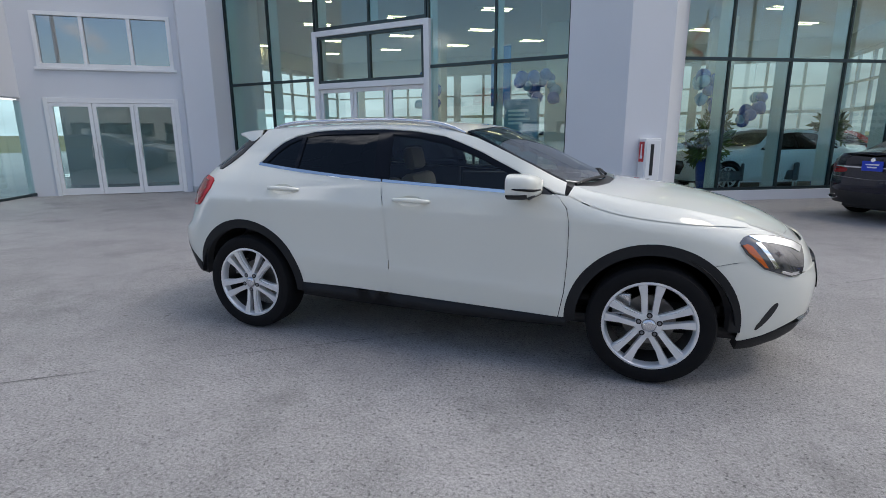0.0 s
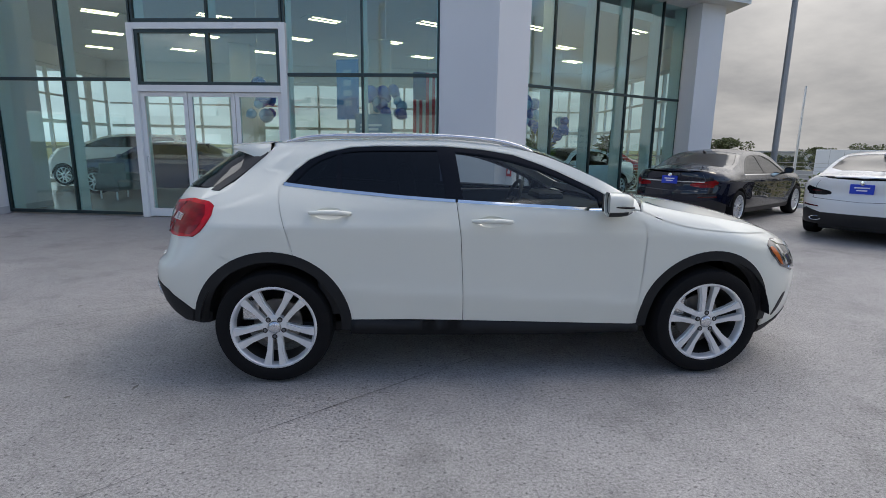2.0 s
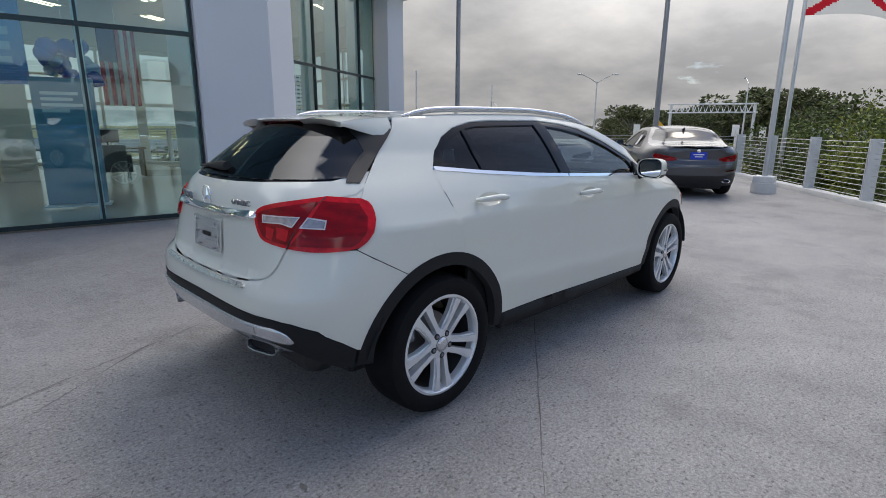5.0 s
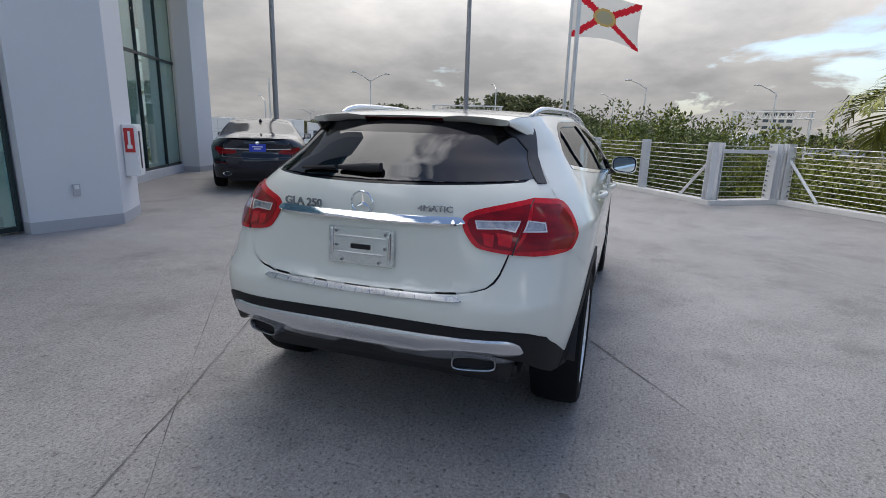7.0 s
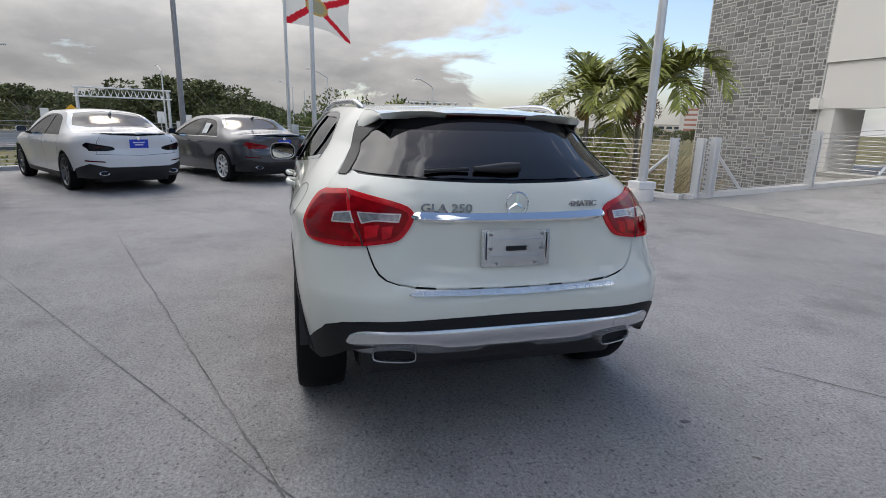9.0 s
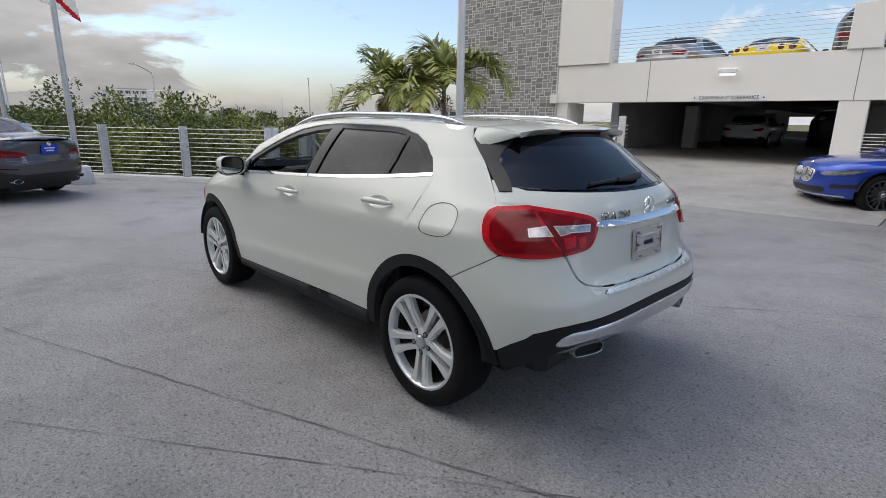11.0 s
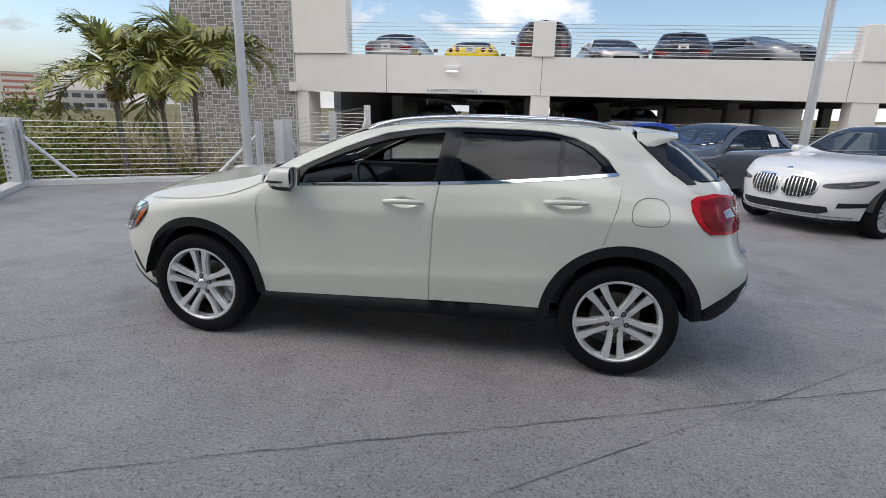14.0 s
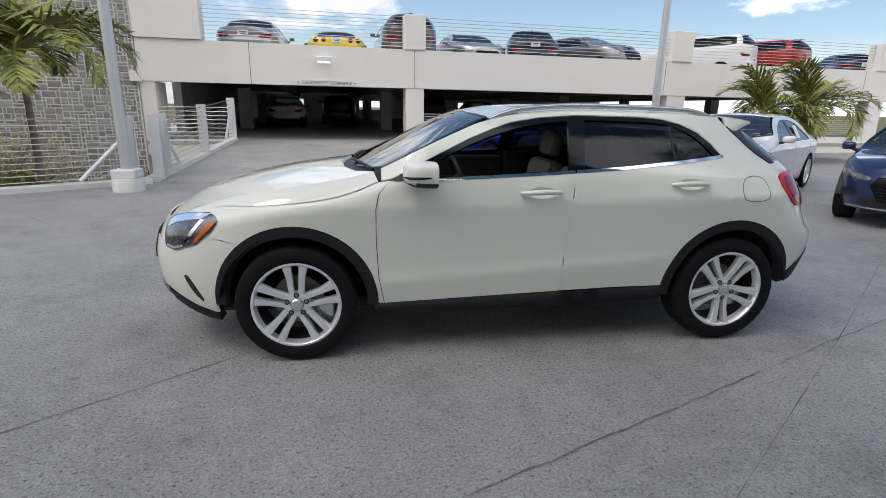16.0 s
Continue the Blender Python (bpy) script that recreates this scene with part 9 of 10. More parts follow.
def palm(x, y, base, crown, seed, scale=1.0, fruit=True, count=15, lean=(0.0, 0.0)):
    rnd = random.Random(seed)
    root = thing("palm_tree", "slim palm tree with arching green fronds beyond the fence" if fruit else "low palm with bright green fronds beside the garage", "palm", Matrix.Translation((x, y, base)), "palms")
    h = crown - base
    bm = bmesh.new()
    pts, rad = [], []
    for k in range(25):
        t = k / 24
        pts.append((lean[0] * (t - 1), lean[1] * (t - 1), h * t - 0.05))
        rad.append((0.085 - 0.035 * t) * (1.0 + (0.06 if k % 2 else 0.0)))
    tube(bm, pts, rad, 10)
    part("trunk", bm, "bark", root, "", 40)
    bm = bmesh.new()
    tube(bm, [(0, 0, h - 0.06), (0, 0, h + 0.2), (0, 0, h + 0.42)], [0.055, 0.06, 0.02], 8)
    part("crown_shaft", bm, "palm", root, "", 40)
    bm = bmesh.new()
    tube(bm, [(0, 0, h + 0.3), (0.02, 0.01, h + 0.75), (0.03, 0.02, h + 1.15)], [0.014, 0.012, 0.003], 5)
    part("spear_leaf", bm, "palm", root)
    for k in range(count):
        dry = k >= count - 1
        me = FRONDS[5] if dry else FRONDS[rnd.randrange(5)]
        ob = new("frond", me)
        ob.parent = root
        tilt = -50 if dry else 28 - 92 * (k * 0.618 % 1.0) + rnd.uniform(-6, 6)
        ob.matrix_basis = Matrix.Translation((0, 0, h + 0.22 - 0.02 * k)) @ Matrix.Rotation(radians(k * 137.5 + rnd.uniform(-15, 15)), 4, "Z") @ Matrix.Rotation(radians(-tilt), 4, "Y") @ Matrix.Scale(scale * rnd.uniform(0.85, 1.1) * (0.6 if dry else 1.0), 4)
        if dry:
            tagged(ob, "dry yellow frond")
    if fruit:
        clumps = [((rnd.uniform(-0.16, 0.16), rnd.uniform(-0.16, 0.16), h - 0.12 - 0.35 * rnd.random()), 0.11, 1.4) for _ in range(7)]
        tagged(foliage("fruit", clumps, 700, 0.05, "palm_fruit", root, seed, "", 0.8, 0.4), "hanging red-brown fruit", "", "", "stuff")
    return root


palm(8.25, -6.25, -2.6, 2.05, 1, 1.08, True, 15, (-0.1, 0.2))
palm(8.50, -7.94, -2.6, 2.0, 2, 1.1, True, 8, (0.1, 0.1))
palm(7.10, -7.30, -2.6, 2.22, 6, 1.28, True, 17)
palm(-11.4, -11.2, 0.0, 1.35, 3, 1.12, False, 17)
palm(-13.2, -11.5, 0.0, 1.6, 4, 1.22, False, 17)
bm = bmesh.new()
tube(bm, [(9.35, -8.75, -2.65), (9.37, -8.77, 1.55)], [0.06, 0.05], 10)
tagged(make("timber_stake", bm, "wood", 40), "weathered round timber stake standing among the palms", "stake")


# ---- poles and flag ----
def light_pole(x, y, material, height, r0, r1, base, label, z=0.0, head=None):
    root = thing("light_pole", label, "pole", Matrix.Translation((x, y, z)), "tall poles round the deck")
    if base:
        bm = bmesh.new()
        lathe(bm, [(0, 0), (base, 0), (base, 0.20), (base * 0.96, 0.225), (0, 0.225)], None, 28)
        part("plinth", bm, "concrete_white", root, "round white concrete plinth", 40)
        bm = bmesh.new()
        box(bm, (-base * 0.78, -base * 0.78, 0.226), (base * 0.78, base * 0.78, 0.37), None, 0.02)
        part("base_cover", bm, "steel", root)
        z0 = 0.371
    else:
        bm = bmesh.new()
        lathe(bm, [(0, 0), (r0 * 1.7, 0), (r0 * 1.7, 0.03), (r0 * 1.15, 0.08), (0, 0.08)], None, 20)
        part("base_plate", bm, material, root, "", 40)
        z0 = 0.08
    bm = bmesh.new()
    tube(bm, [(0, 0, z0), (0, 0, height)], [r0, r1], 18)
    part("shaft", bm, material, root, "", 40)
    if head is not None:
        bm = bmesh.new()
        a = Vector((math.cos(radians(head)), math.sin(radians(head)), 0))
        tube(bm, [(0, 0, height - 0.1), a * 0.3 + Vector((0, 0, height)), a * 0.55 + Vector((0, 0, height + 0.02))], [0.04, 0.035, 0.03], 8)
        m = frame_on((0, 0), (a.x, a.y))
        box(bm, (0.45, -0.14, height - 0.05), (0.95, 0.14, height + 0.08), m, 0.03)
        part("lamp_head", bm, material, root)
    return root


light_pole(4.87, -5.65, "pole", 7.6, 0.090, 0.066, 0.245, "tall pale grey light pole on a white concrete plinth", 0.0, 140)
light_pole(-6.55, -9.17, "pole", 7.6, 0.10, 0.075, 0.27, "tall pale grey light pole on a white concrete plinth", 0.0, 60)
light_pole(8.66, 8.4, "pole_dark", 6.2, 0.075, 0.06, 0, "tall dark grey light pole behind the parked cars", 0.0, 215)
light_pole(12.7, 4.08, "pole_dark", 6.8, 0.085, 0.06, 0, "tall dark grey light pole behind the parked cars", 0.0, 215)
light_pole(14.9, 1.2, "pole", 9.0, 0.07, 0.045, 0, "tall pale grey flagpole beyond the deck corner", -2.6)
light_pole(10.2, 0.48, "pole", 9.0, 0.06, 0.045, 0.25, "tall pale grey flagpole on a white concrete plinth", 0.0)


def flag():
    root = thing("flag", "waving white flag with a red diagonal cross and a round seal", "flag", pose(14.97, 1.2, 0))

    def wave(a, b, off=0.0):
        s = 0.10 * a
        return Vector((1.0 * a + 0.10 * math.sin(5.0 * a + 1.0 + b) * a + off, -2.25 * a * 0.98 + 0.06 * math.sin(3 * b), 4.45 + 1.42 * b - 0.32 * a * a + s * math.sin(4.2 * a + 2.0 * b)))

    nx, nz = 48, 34
    cells = {"white_field": [], "seal_rim": [], "seal": [], **{("cross_arm", q): [] for q in range(4)}}
    for i in range(nx):
        for j in range(nz):
            a, b = (i + 0.5) / nx, (j + 0.5) / nz
            q = math.hypot((a - 0.5) * 2.3, (b - 0.5) * 1.75)
            if q < 0.27:
                k = "seal"
            elif q < 0.37:
                k = "seal_rim"
            elif min(abs((a - b)), abs(a + b - 1)) < 0.085:
                k = ("cross_arm", (a > 0.5) + 2 * (b > 0.5))
            else:
                k = "white_field"
            cells[k].append((i, j))
    for k, mt in (("white_field", "flag_white"), *((("cross_arm", q), "flag_red") for q in range(4)), ("seal_rim", "flag_gold"), ("seal", "flag_grey")):
        bm = bmesh.new()
        grid = {}

        def at(i, j):
            if (i, j) not in grid:
                grid[(i, j)] = bm.verts.new(wave(i / nx, j / nz))
            return grid[(i, j)]

        for i, j in cells[k]:
            bm.faces.new((at(i, j), at(i + 1, j), at(i + 1, j + 1), at(i, j + 1)))
        part(k if isinstance(k, str) else k[0], bm, mt, root, "", 60)


def cloth(name, color):
    m = mat(name, color, 0.8, vary=0.04, vscale=3)
    nt = m.node_tree
    t = nt.nodes.new("ShaderNodeBsdfTranslucent")
    t.inputs[0].default_value = (*color, 1)
    mx = nt.nodes.new("ShaderNodeMixShader")
    mx.inputs[0].default_value = 0.45
    nt.links.new(nt.nodes["Principled BSDF"].outputs[0], mx.inputs[1])
    nt.links.new(t.outputs[0], mx.inputs[2])
    nt.links.new(mx.outputs[0], nt.nodes["Material Output"].inputs[0])
    return m


M.update(flag_white=cloth("flag_white", (0.78, 0.77, 0.76)), flag_red=cloth("flag_red", (0.55, 0.015, 0.03)), flag_gold=cloth("flag_gold", (0.45, 0.32, 0.12)),
         flag_grey=cloth("flag_grey", (0.30, 0.30, 0.22)), flag_blue=cloth("flag_blue", (0.02, 0.03, 0.16)),
         glossy_black=mat("piano_black", (0.012, 0.012, 0.013), 0.12, vary=0.1), rug=mat("red_brown_rug", (0.28, 0.07, 0.03), 0.95, vary=0.2, vscale=4, grain=0.2),
         poster=mat("blue_grey_poster", (0.16, 0.30, 0.40), 0.4, vary=0.1), banner=mat("blue_banner", (0.04, 0.22, 0.50), 0.5, vary=0.08),
         seat_grey=mat("grey_upholstery", (0.10, 0.11, 0.12), 0.85, vary=0.1), desk_wood=mat("desk_wood", (0.25, 0.16, 0.09), 0.4, vary=0.15, stretch=(1, 6, 1)),
         far_wall=mat("far_wall_paint", (0.62, 0.60, 0.57), 0.8, vary=0.06, vscale=0.2), far_glass=mat("far_window", (0.05, 0.07, 0.09), 0.2, vary=0.2),
         barrier=mat("road_barrier", (0.42, 0.41, 0.40), 0.8, vary=0.1, vscale=0.2), truck_white=mat("truck_white", (0.78, 0.78, 0.78), 0.35, vary=0.03, vscale=0.3),
         far_red=mat("far_red_brick", (0.42, 0.20, 0.16), 0.8, vary=0.1, vscale=0.2))
flag()


# ---- far country ----
def pol(az, r, z=0.0):
    return Vector((-3.0 + r * math.cos(radians(az)), -1.0 + r * math.sin(radians(az)), z))


def far_tree(seed, h, w):
    rnd = random.Random(seed)
    root = thing("tree", "broad dark green tree far beyond the road", "tree", None, "far tree line")
    bm = bmesh.new()
    tube(bm, [(0, 0, -0.3), (0.1, 0.05, h * 0.3), (0.05, 0.1, h * 0.6)], [0.28, 0.2, 0.12], 7)
    clumps = []
    for k in range(13):
        a, q = rnd.uniform(0, 6.28), w * rnd.uniform(0.1, 0.85)
        c = Vector((q * math.cos(a), q * math.sin(a), h * rnd.uniform(0.28, 0.86)))
        tube(bm, [(0.05, 0.05, h * 0.35), c], [0.09, 0.03], 5)
        cr = w * rnd.uniform(0.26, 0.42)
        clumps.append((tuple(c), cr, rnd.uniform(0.6, 0.9)))
    part("trunk", bm, "bark", root)
    foliage("crown", clumps, 3200, 0.24, "leaf_far", root, seed, "", 0.3, 0.7)
    return root


TREES = [far_tree(40 + k, h, w) for k, (h, w) in enumerate(((7.2, 3.2), (6.0, 3.0), (8.0, 3.4), (5.4, 2.8)))]
rnd = random.Random(21)
placed = []
for az0, az1, n, r0, r1, hh in ((3, 25, 54, 100, 125, 6.4), (25, 60, 44, 110, 140, 4.0), (-8, 3, 14, 112, 130, 4.0), (-44, -9, 34, 150, 190, 4.4)):
    for k in range(n):
        az = az0 + (az1 - az0) * (k + rnd.random()) / n
        placed.append((pol(az, rnd.uniform(r0, r1), -2.45), hh * rnd.uniform(0.75, 1.15) * (1.0 if rnd.random() < 0.85 else 1.25)))
for k, (p, hh) in enumerate(placed):
    src = TREES[k % 4]
    s = hh / (7.2, 6.0, 8.0, 5.4)[k % 4]
    m = Matrix.Translation(p) @ Matrix.Rotation(rnd.uniform(0, 6.28), 4, "Z") @ Matrix.Diagonal((s * 1.15, s * 1.15, s, 1))
    if k < 4:
        src.matrix_world = m
    else:
        copy_thing(src, m)

# the road crosses beyond the shrubs
RD = frame_on(pol(40, 70), (math.cos(radians(-52)), math.sin(radians(-52))))     # x along the road towards the south-east, y away from the deck
for y0, y1, nm in ((-1.0, 9.5, "road_near"), (14.0, 24.5, "road_far")):
    bm = bmesh.new()
    box(bm, (-160, y0, -2.9), (190, y1, -2.2), RD)
    road = structure(nm, bm, "asphalt", "grey asphalt carriageway of the highway", "road")
    for k in range(-12, 30):
        bm = bmesh.new()
        box(bm, (k * 6.0, (y0 + y1) / 2 - 0.08, -2.196), (k * 6.0 + 2.6, (y0 + y1) / 2 + 0.08, -2.19), RD)
        part("lane_dash", bm, "white", road)
for y, h in ((11.8, -1.35), (26.5, -1.3)):
    bm = bmesh.new()
    m = RD
    prof = [(-0.3, -2.6), (0.3, -2.6), (0.3, -2.35), (0.12, -1.9), (0.10, h), (-0.10, h), (-0.12, -1.9), (-0.3, -2.35)]
    ends = [[bm.verts.new(m @ Vector((x, y + a, b))) for a, b in prof] for x in (-160, 190)]
    for k in range(8):
        bm.faces.new((ends[0][k], ends[0][(k + 1) % 8], ends[1][(k + 1) % 8], ends[1][k]))
    structure("trim_barrier", bm, "barrier", "long concrete barrier beside the highway", "barrier")


def truck(x, y, flip=1, length=16.0):
    root = thing("semi_trailer_truck", "white semi-trailer truck on the highway", "truck", RD @ Matrix.Translation((x, y, -2.2)) @ Matrix.Diagonal((flip, 1, 1, 1)))
    bm = bmesh.new()
    box(bm, (0, -1.28, 1.15), (length, 1.28, 4.0), None, 0.05)
    part("trailer_box", bm, "truck_white", root)
    bm = bmesh.new()
    for k in range(1, 12):
        box(bm, (length * k / 12 - 0.015, -1.29, 1.2), (length * k / 12 + 0.015, -1.281, 3.95))
    part("ribs", bm, "barrier", root)
    bm = bmesh.new()
    prism(bm, [(0.0, 0.4), (2.6, 0.4), (2.65, 1.5), (2.1, 1.75), (1.6, 3.0), (1.2, 3.6), (0, 3.75)], -1.2, 1.2)
    for v in bm.verts:
        v.co = Vector((length + 0.6 + v.co.x, v.co.z, v.co.y))
    bmesh.ops.recalc_face_normals(bm, faces=bm.faces)
    part("cab", bm, "truck_white", root)
    bm = bmesh.new()
    box(bm, (length + 1.2, -1.21, 1.8), (length + 2.0, 1.21, 2.7))
    part("cab_window", bm, "far_glass", root)
    bm = bmesh.new()
    box(bm, (0.3, -0.5, 0.75), (length + 3.0, 0.5, 1.14))
    part("chassis", bm, "black", root)
    for wx in (1.0, 2.2, length - 0.6, length + 0.5, length + 2.5):
        bm = bmesh.new()
        lathe(bm, [(0, -1.25), (0.5, -1.25), (0.52, -0.9), (0.52, 0.9), (0.5, 1.25), (0, 1.25)], Matrix.Translation((wx, 0, 0.52)) @ Matrix.Rotation(math.pi / 2, 4, "X"), 20)
        part("wheel_pair", bm, "black", root, "", 40)
    return root


truck(-9.0, 4.0)
truck(95.0, 4.0, -1, 9.0)


def far_car(x, y, color, label, kind="car", flip=1):
    root = thing("far_" + kind, label, kind, RD @ Matrix.Translation((x, y, -2.2)) @ Matrix.Diagonal((flip, 1, 1, 1)))
    prof = {"car": [(0, 0.35), (4.5, 0.35), (4.55, 0.75), (3.5, 0.95), (2.9, 1.42), (1.3, 1.45), (0.4, 1.0), (0.0, 0.9)],
            "suv": [(0, 0.4), (4.7, 0.4), (4.75, 1.0), (3.6, 1.15), (3.0, 1.75), (0.3, 1.78), (0.0, 1.1)],
            "pickup": [(0, 0.5), (5.6, 0.5), (5.6, 1.05), (4.4, 1.2), (3.8, 1.85), (2.3, 1.87), (2.1, 1.2), (0, 1.2)]}[kind]
    bm = bmesh.new()
    prism(bm, prof, -0.88, 0.88)
    for v in bm.verts:
        tuck = 0.78 if v.co.y > 1.3 else 1.0
        v.co = Vector((v.co.x, v.co.z * tuck, v.co.y))
    bmesh.ops.recalc_face_normals(bm, faces=bm.faces)
    part("body", bm, color, root)
    x0, x1, z0, z1 = {"car": (1.3, 2.9, 1.0, 1.36), "suv": (0.7, 2.9, 1.2, 1.66), "pickup": (2.4, 3.7, 1.25, 1.75)}[kind]
    bm = bmesh.new()
    prism(bm, [(x0 - 0.3, z0), (x1 + 0.35, z0), (x1, z1), (x0, z1)], -0.86, 0.86)
    for v in bm.verts:
        v.co = Vector((v.co.x, v.co.z * (0.92 if v.co.y < z0 + 0.1 else 0.81), v.co.y))
    bmesh.ops.recalc_face_normals(bm, faces=bm.faces)
    part("side_windows", bm, "far_glass", root)
    for wx in (0.85, prof[1][0] - 0.85):
        bm = bmesh.new()
        lathe(bm, [(0, -0.9), (0.32, -0.9), (0.34, -0.6), (0.34, 0.6), (0.32, 0.9), (0, 0.9)], Matrix.Translation((wx, 0, 0.34)) @ Matrix.Rotation(math.pi / 2, 4, "X"), 16)
        part("wheel_pair", bm, "black", root, "", 40)


far_car(4.0, 0.8, "truck_white", "white pickup truck on the highway", "pickup")
far_car(-16.0, 0.8, "far_glass", "dark car driving on the highway", "car")
far_car(20.5, 1.2, "black", "black car driving on the highway", "car")
far_car(27.5, 3.6, "black", "dark tall car driving on the highway", "suv")
far_car(60.0, 3.0, "truck_white", "white car driving on the highway", "suv", -1)


def street_lamp(az, r, top, arms=1, tilt=0.0, heading=0.0):
    p = pol(az, r, -2.4)
    root = thing("street_lamp", "tall grey street lamp beside the highway", "street lamp", Matrix.Translation(p), "highway lamps")
    h = top + 2.4
    bm = bmesh.new()
    tube(bm, [(0, 0, 0), (0, 0, h)], [0.13, 0.07], 8)
    part("post", bm, "pole", root)
    for k in range(arms):
        a = heading + math.pi * k
        dx, dy = math.cos(a), math.sin(a)
        bm = bmesh.new()
        tube(bm, [(0, 0, h - 0.15), (dx * 0.8, dy * 0.8, h + 0.35), (dx * 1.7, dy * 1.7, h + 0.75)], [0.06, 0.05, 0.04], 6)
        part("arm", bm, "pole", root)
        bm = bmesh.new()
        box(bm, (1.6, -0.14, h + 0.70), (2.3, 0.14, h + 0.84), frame_on((0, 0), (dx, dy)), 0.04)
        part("lamp_head", bm, "pole", root)


for az, r, top, arms, hd in ((27.5, 62, 6.4, 2, 2.3), (14.0, 75, 6.8, 1, 0.5), (-1.2, 62, 6.2, 1, 1.5), (1.8, 92, 6.6, 1, 1.4), (-12.5, 68, 6.0, 1, 1.6), (33.6, 120, 3.6, 2, 2.0), (38.1, 95, 5.0, 1, 1.1),
                             (-27.5, 85, 6.3, 1, 2.6), (-30.5, 120, 7.5, 1, 2.4), (-17.5, 140, 6.0, 1, 2.4)):
    street_lamp(az, r, top, arms, 0, hd)
for az, r, top in ((46.0, 40, 5.5), (38.0, 46, 4.9), (-25.3, 120, 5.0), (-36.0, 110, 3.2), (0.8, 80, 5.5)):
    bm = bmesh.new()
    p = pol(az, r)
    tube(bm, [(p.x, p.y, -2.6), (p.x, p.y, top)], [0.10, 0.06], 8)
    tagged(make("utility_pole", bm, "pole", 40), "thin grey utility pole standing beyond the deck", "pole", "utility poles")


def gantry(az0, az1, r, zlo, zhi, label):
    a, b = pol(az0, r), pol(az1, r)
    root = thing("sign_gantry", label, "gantry", frame_on(a, b - a))
    ln = (b - a).length
    for x in (0.0, ln):
        bm = bmesh.new()
        tube(bm, [(x, 0, -2.6), (x, 0, zhi)], 0.22, 10)
        part("post", bm, "pole", root)
    for z in (zlo, zhi):
        for y in (-0.5, 0.5):
            bm = bmesh.new()
            tube(bm, [(-0.4, y, z), (ln + 0.4, y, z)], 0.10, 6)
            part("chord", bm, "white", root)
    n = 14
    for k in range(n):
        x0, x1 = ln * k / n, ln * (k + 1) / n
        for y in (-0.5, 0.5):
            bm = bmesh.new()
            tube(bm, [(x0, y, zlo), ((x0 + x1) / 2, y, zhi), (x1, y, zlo)], 0.06, 5)
            part("lacing", bm, "white", root)


gantry(20.6, 13.4, 88, 3.7, 4.9, "white lattice sign gantry spanning the highway")
gantry(-9.3, -15.4, 95, 4.0, 5.0, "grey lattice sign gantry spanning the highway")


def road_sign(az, r, z, material, label, diamond=False, w=0.75, h=1.3):
    p = pol(az, r)
    root = thing("road_sign", label, "sign", Matrix.Translation(p) @ Matrix.Rotation(radians(az + 90), 4, "Z"))
    bm = bmesh.new()
    tube(bm, [(0, 0.05, -2.5), (0, 0.05, z)], 0.05, 6)
    part("post", bm, "pole", root)
    bm = bmesh.new()
    m = Matrix.Translation((0, 0, z)) @ Matrix.Rotation(radians(45 if diamond else 0), 4, "Y")
    box(bm, (-w / 2, -0.02, -h / 2), (w / 2, 0.0, h / 2), m)
    part("plate", bm, material, root)


road_sign(21.4, 72, 1.7, "yellow", "yellow diamond warning sign beside the highway", True, 0.95, 0.95)
road_sign(23.4, 70, 1.2, "white", "white road sign beside the highway")
road_sign(14.5, 70, 1.2, "white", "white road sign beside the highway")
road_sign(12.2, 66, 0.9, "white", "white road sign beside the highway", False, 0.6, 1.3)


def far_building(az, r, w, d, z1, floors, cols, wall, label, name="far_building", band=None):
    p = pol(az, r)
    m = Matrix.Translation((p.x, p.y, -2.6)) @ Matrix.Rotation(radians(az - 90), 4, "Z")
    root = thing(name, label, "building", m)
    h = z1 + 2.6
    bm = bmesh.new()
    box(bm, (-w / 2, 0, 0), (w / 2, d, h))
    part("wall", bm, wall, root)
    bm = bmesh.new()
    box(bm, (-w / 2 - 0.2, -0.2, h + 0.01), (w / 2 + 0.2, d + 0.2, h + 0.5))
    part("roof", bm, "barrier", root)
    for k in range(floors):
        z = h * (k + 0.35) / floors
        for c in range(cols):
            bm = bmesh.new()
            x = -w / 2 + w * (c + 0.5) / cols
            box(bm, (x - w / cols * 0.36, -0.06, z), (x + w / cols * 0.36, -0.004, z + h / floors * 0.45))
            part("window", bm, band or "far_glass", root)


far_building(59.5, 420, 9, 12, 38, 14, 3, "far_wall", "tall pale office tower far away", "office_tower")
far_building(-12.8, 300, 13, 12, 13.0, 5, 4, "far_wall", "white office building beyond the highway")
far_building(-40.3, 330, 17, 14, 14.0, 6, 1, "far_wall", "white office block with red window bands", "office_block", "far_red")
far_building(-37.6, 345, 26, 14, 4.0, 2, 6, "far_wall", "low white building far across the field")
far_building(-45.0, 300, 24, 14, 6.0, 2, 5, "barrier", "low grey building far across the field")
far_building(7.0, 96, 7, 5, 1.0, 1, 2, "far_wall", "small white shed beside the highway", "shed")
far_building(50.5, 150, 30, 16, 1.2, 1, 8, "far_wall", "low white warehouse beyond the trees", "warehouse")


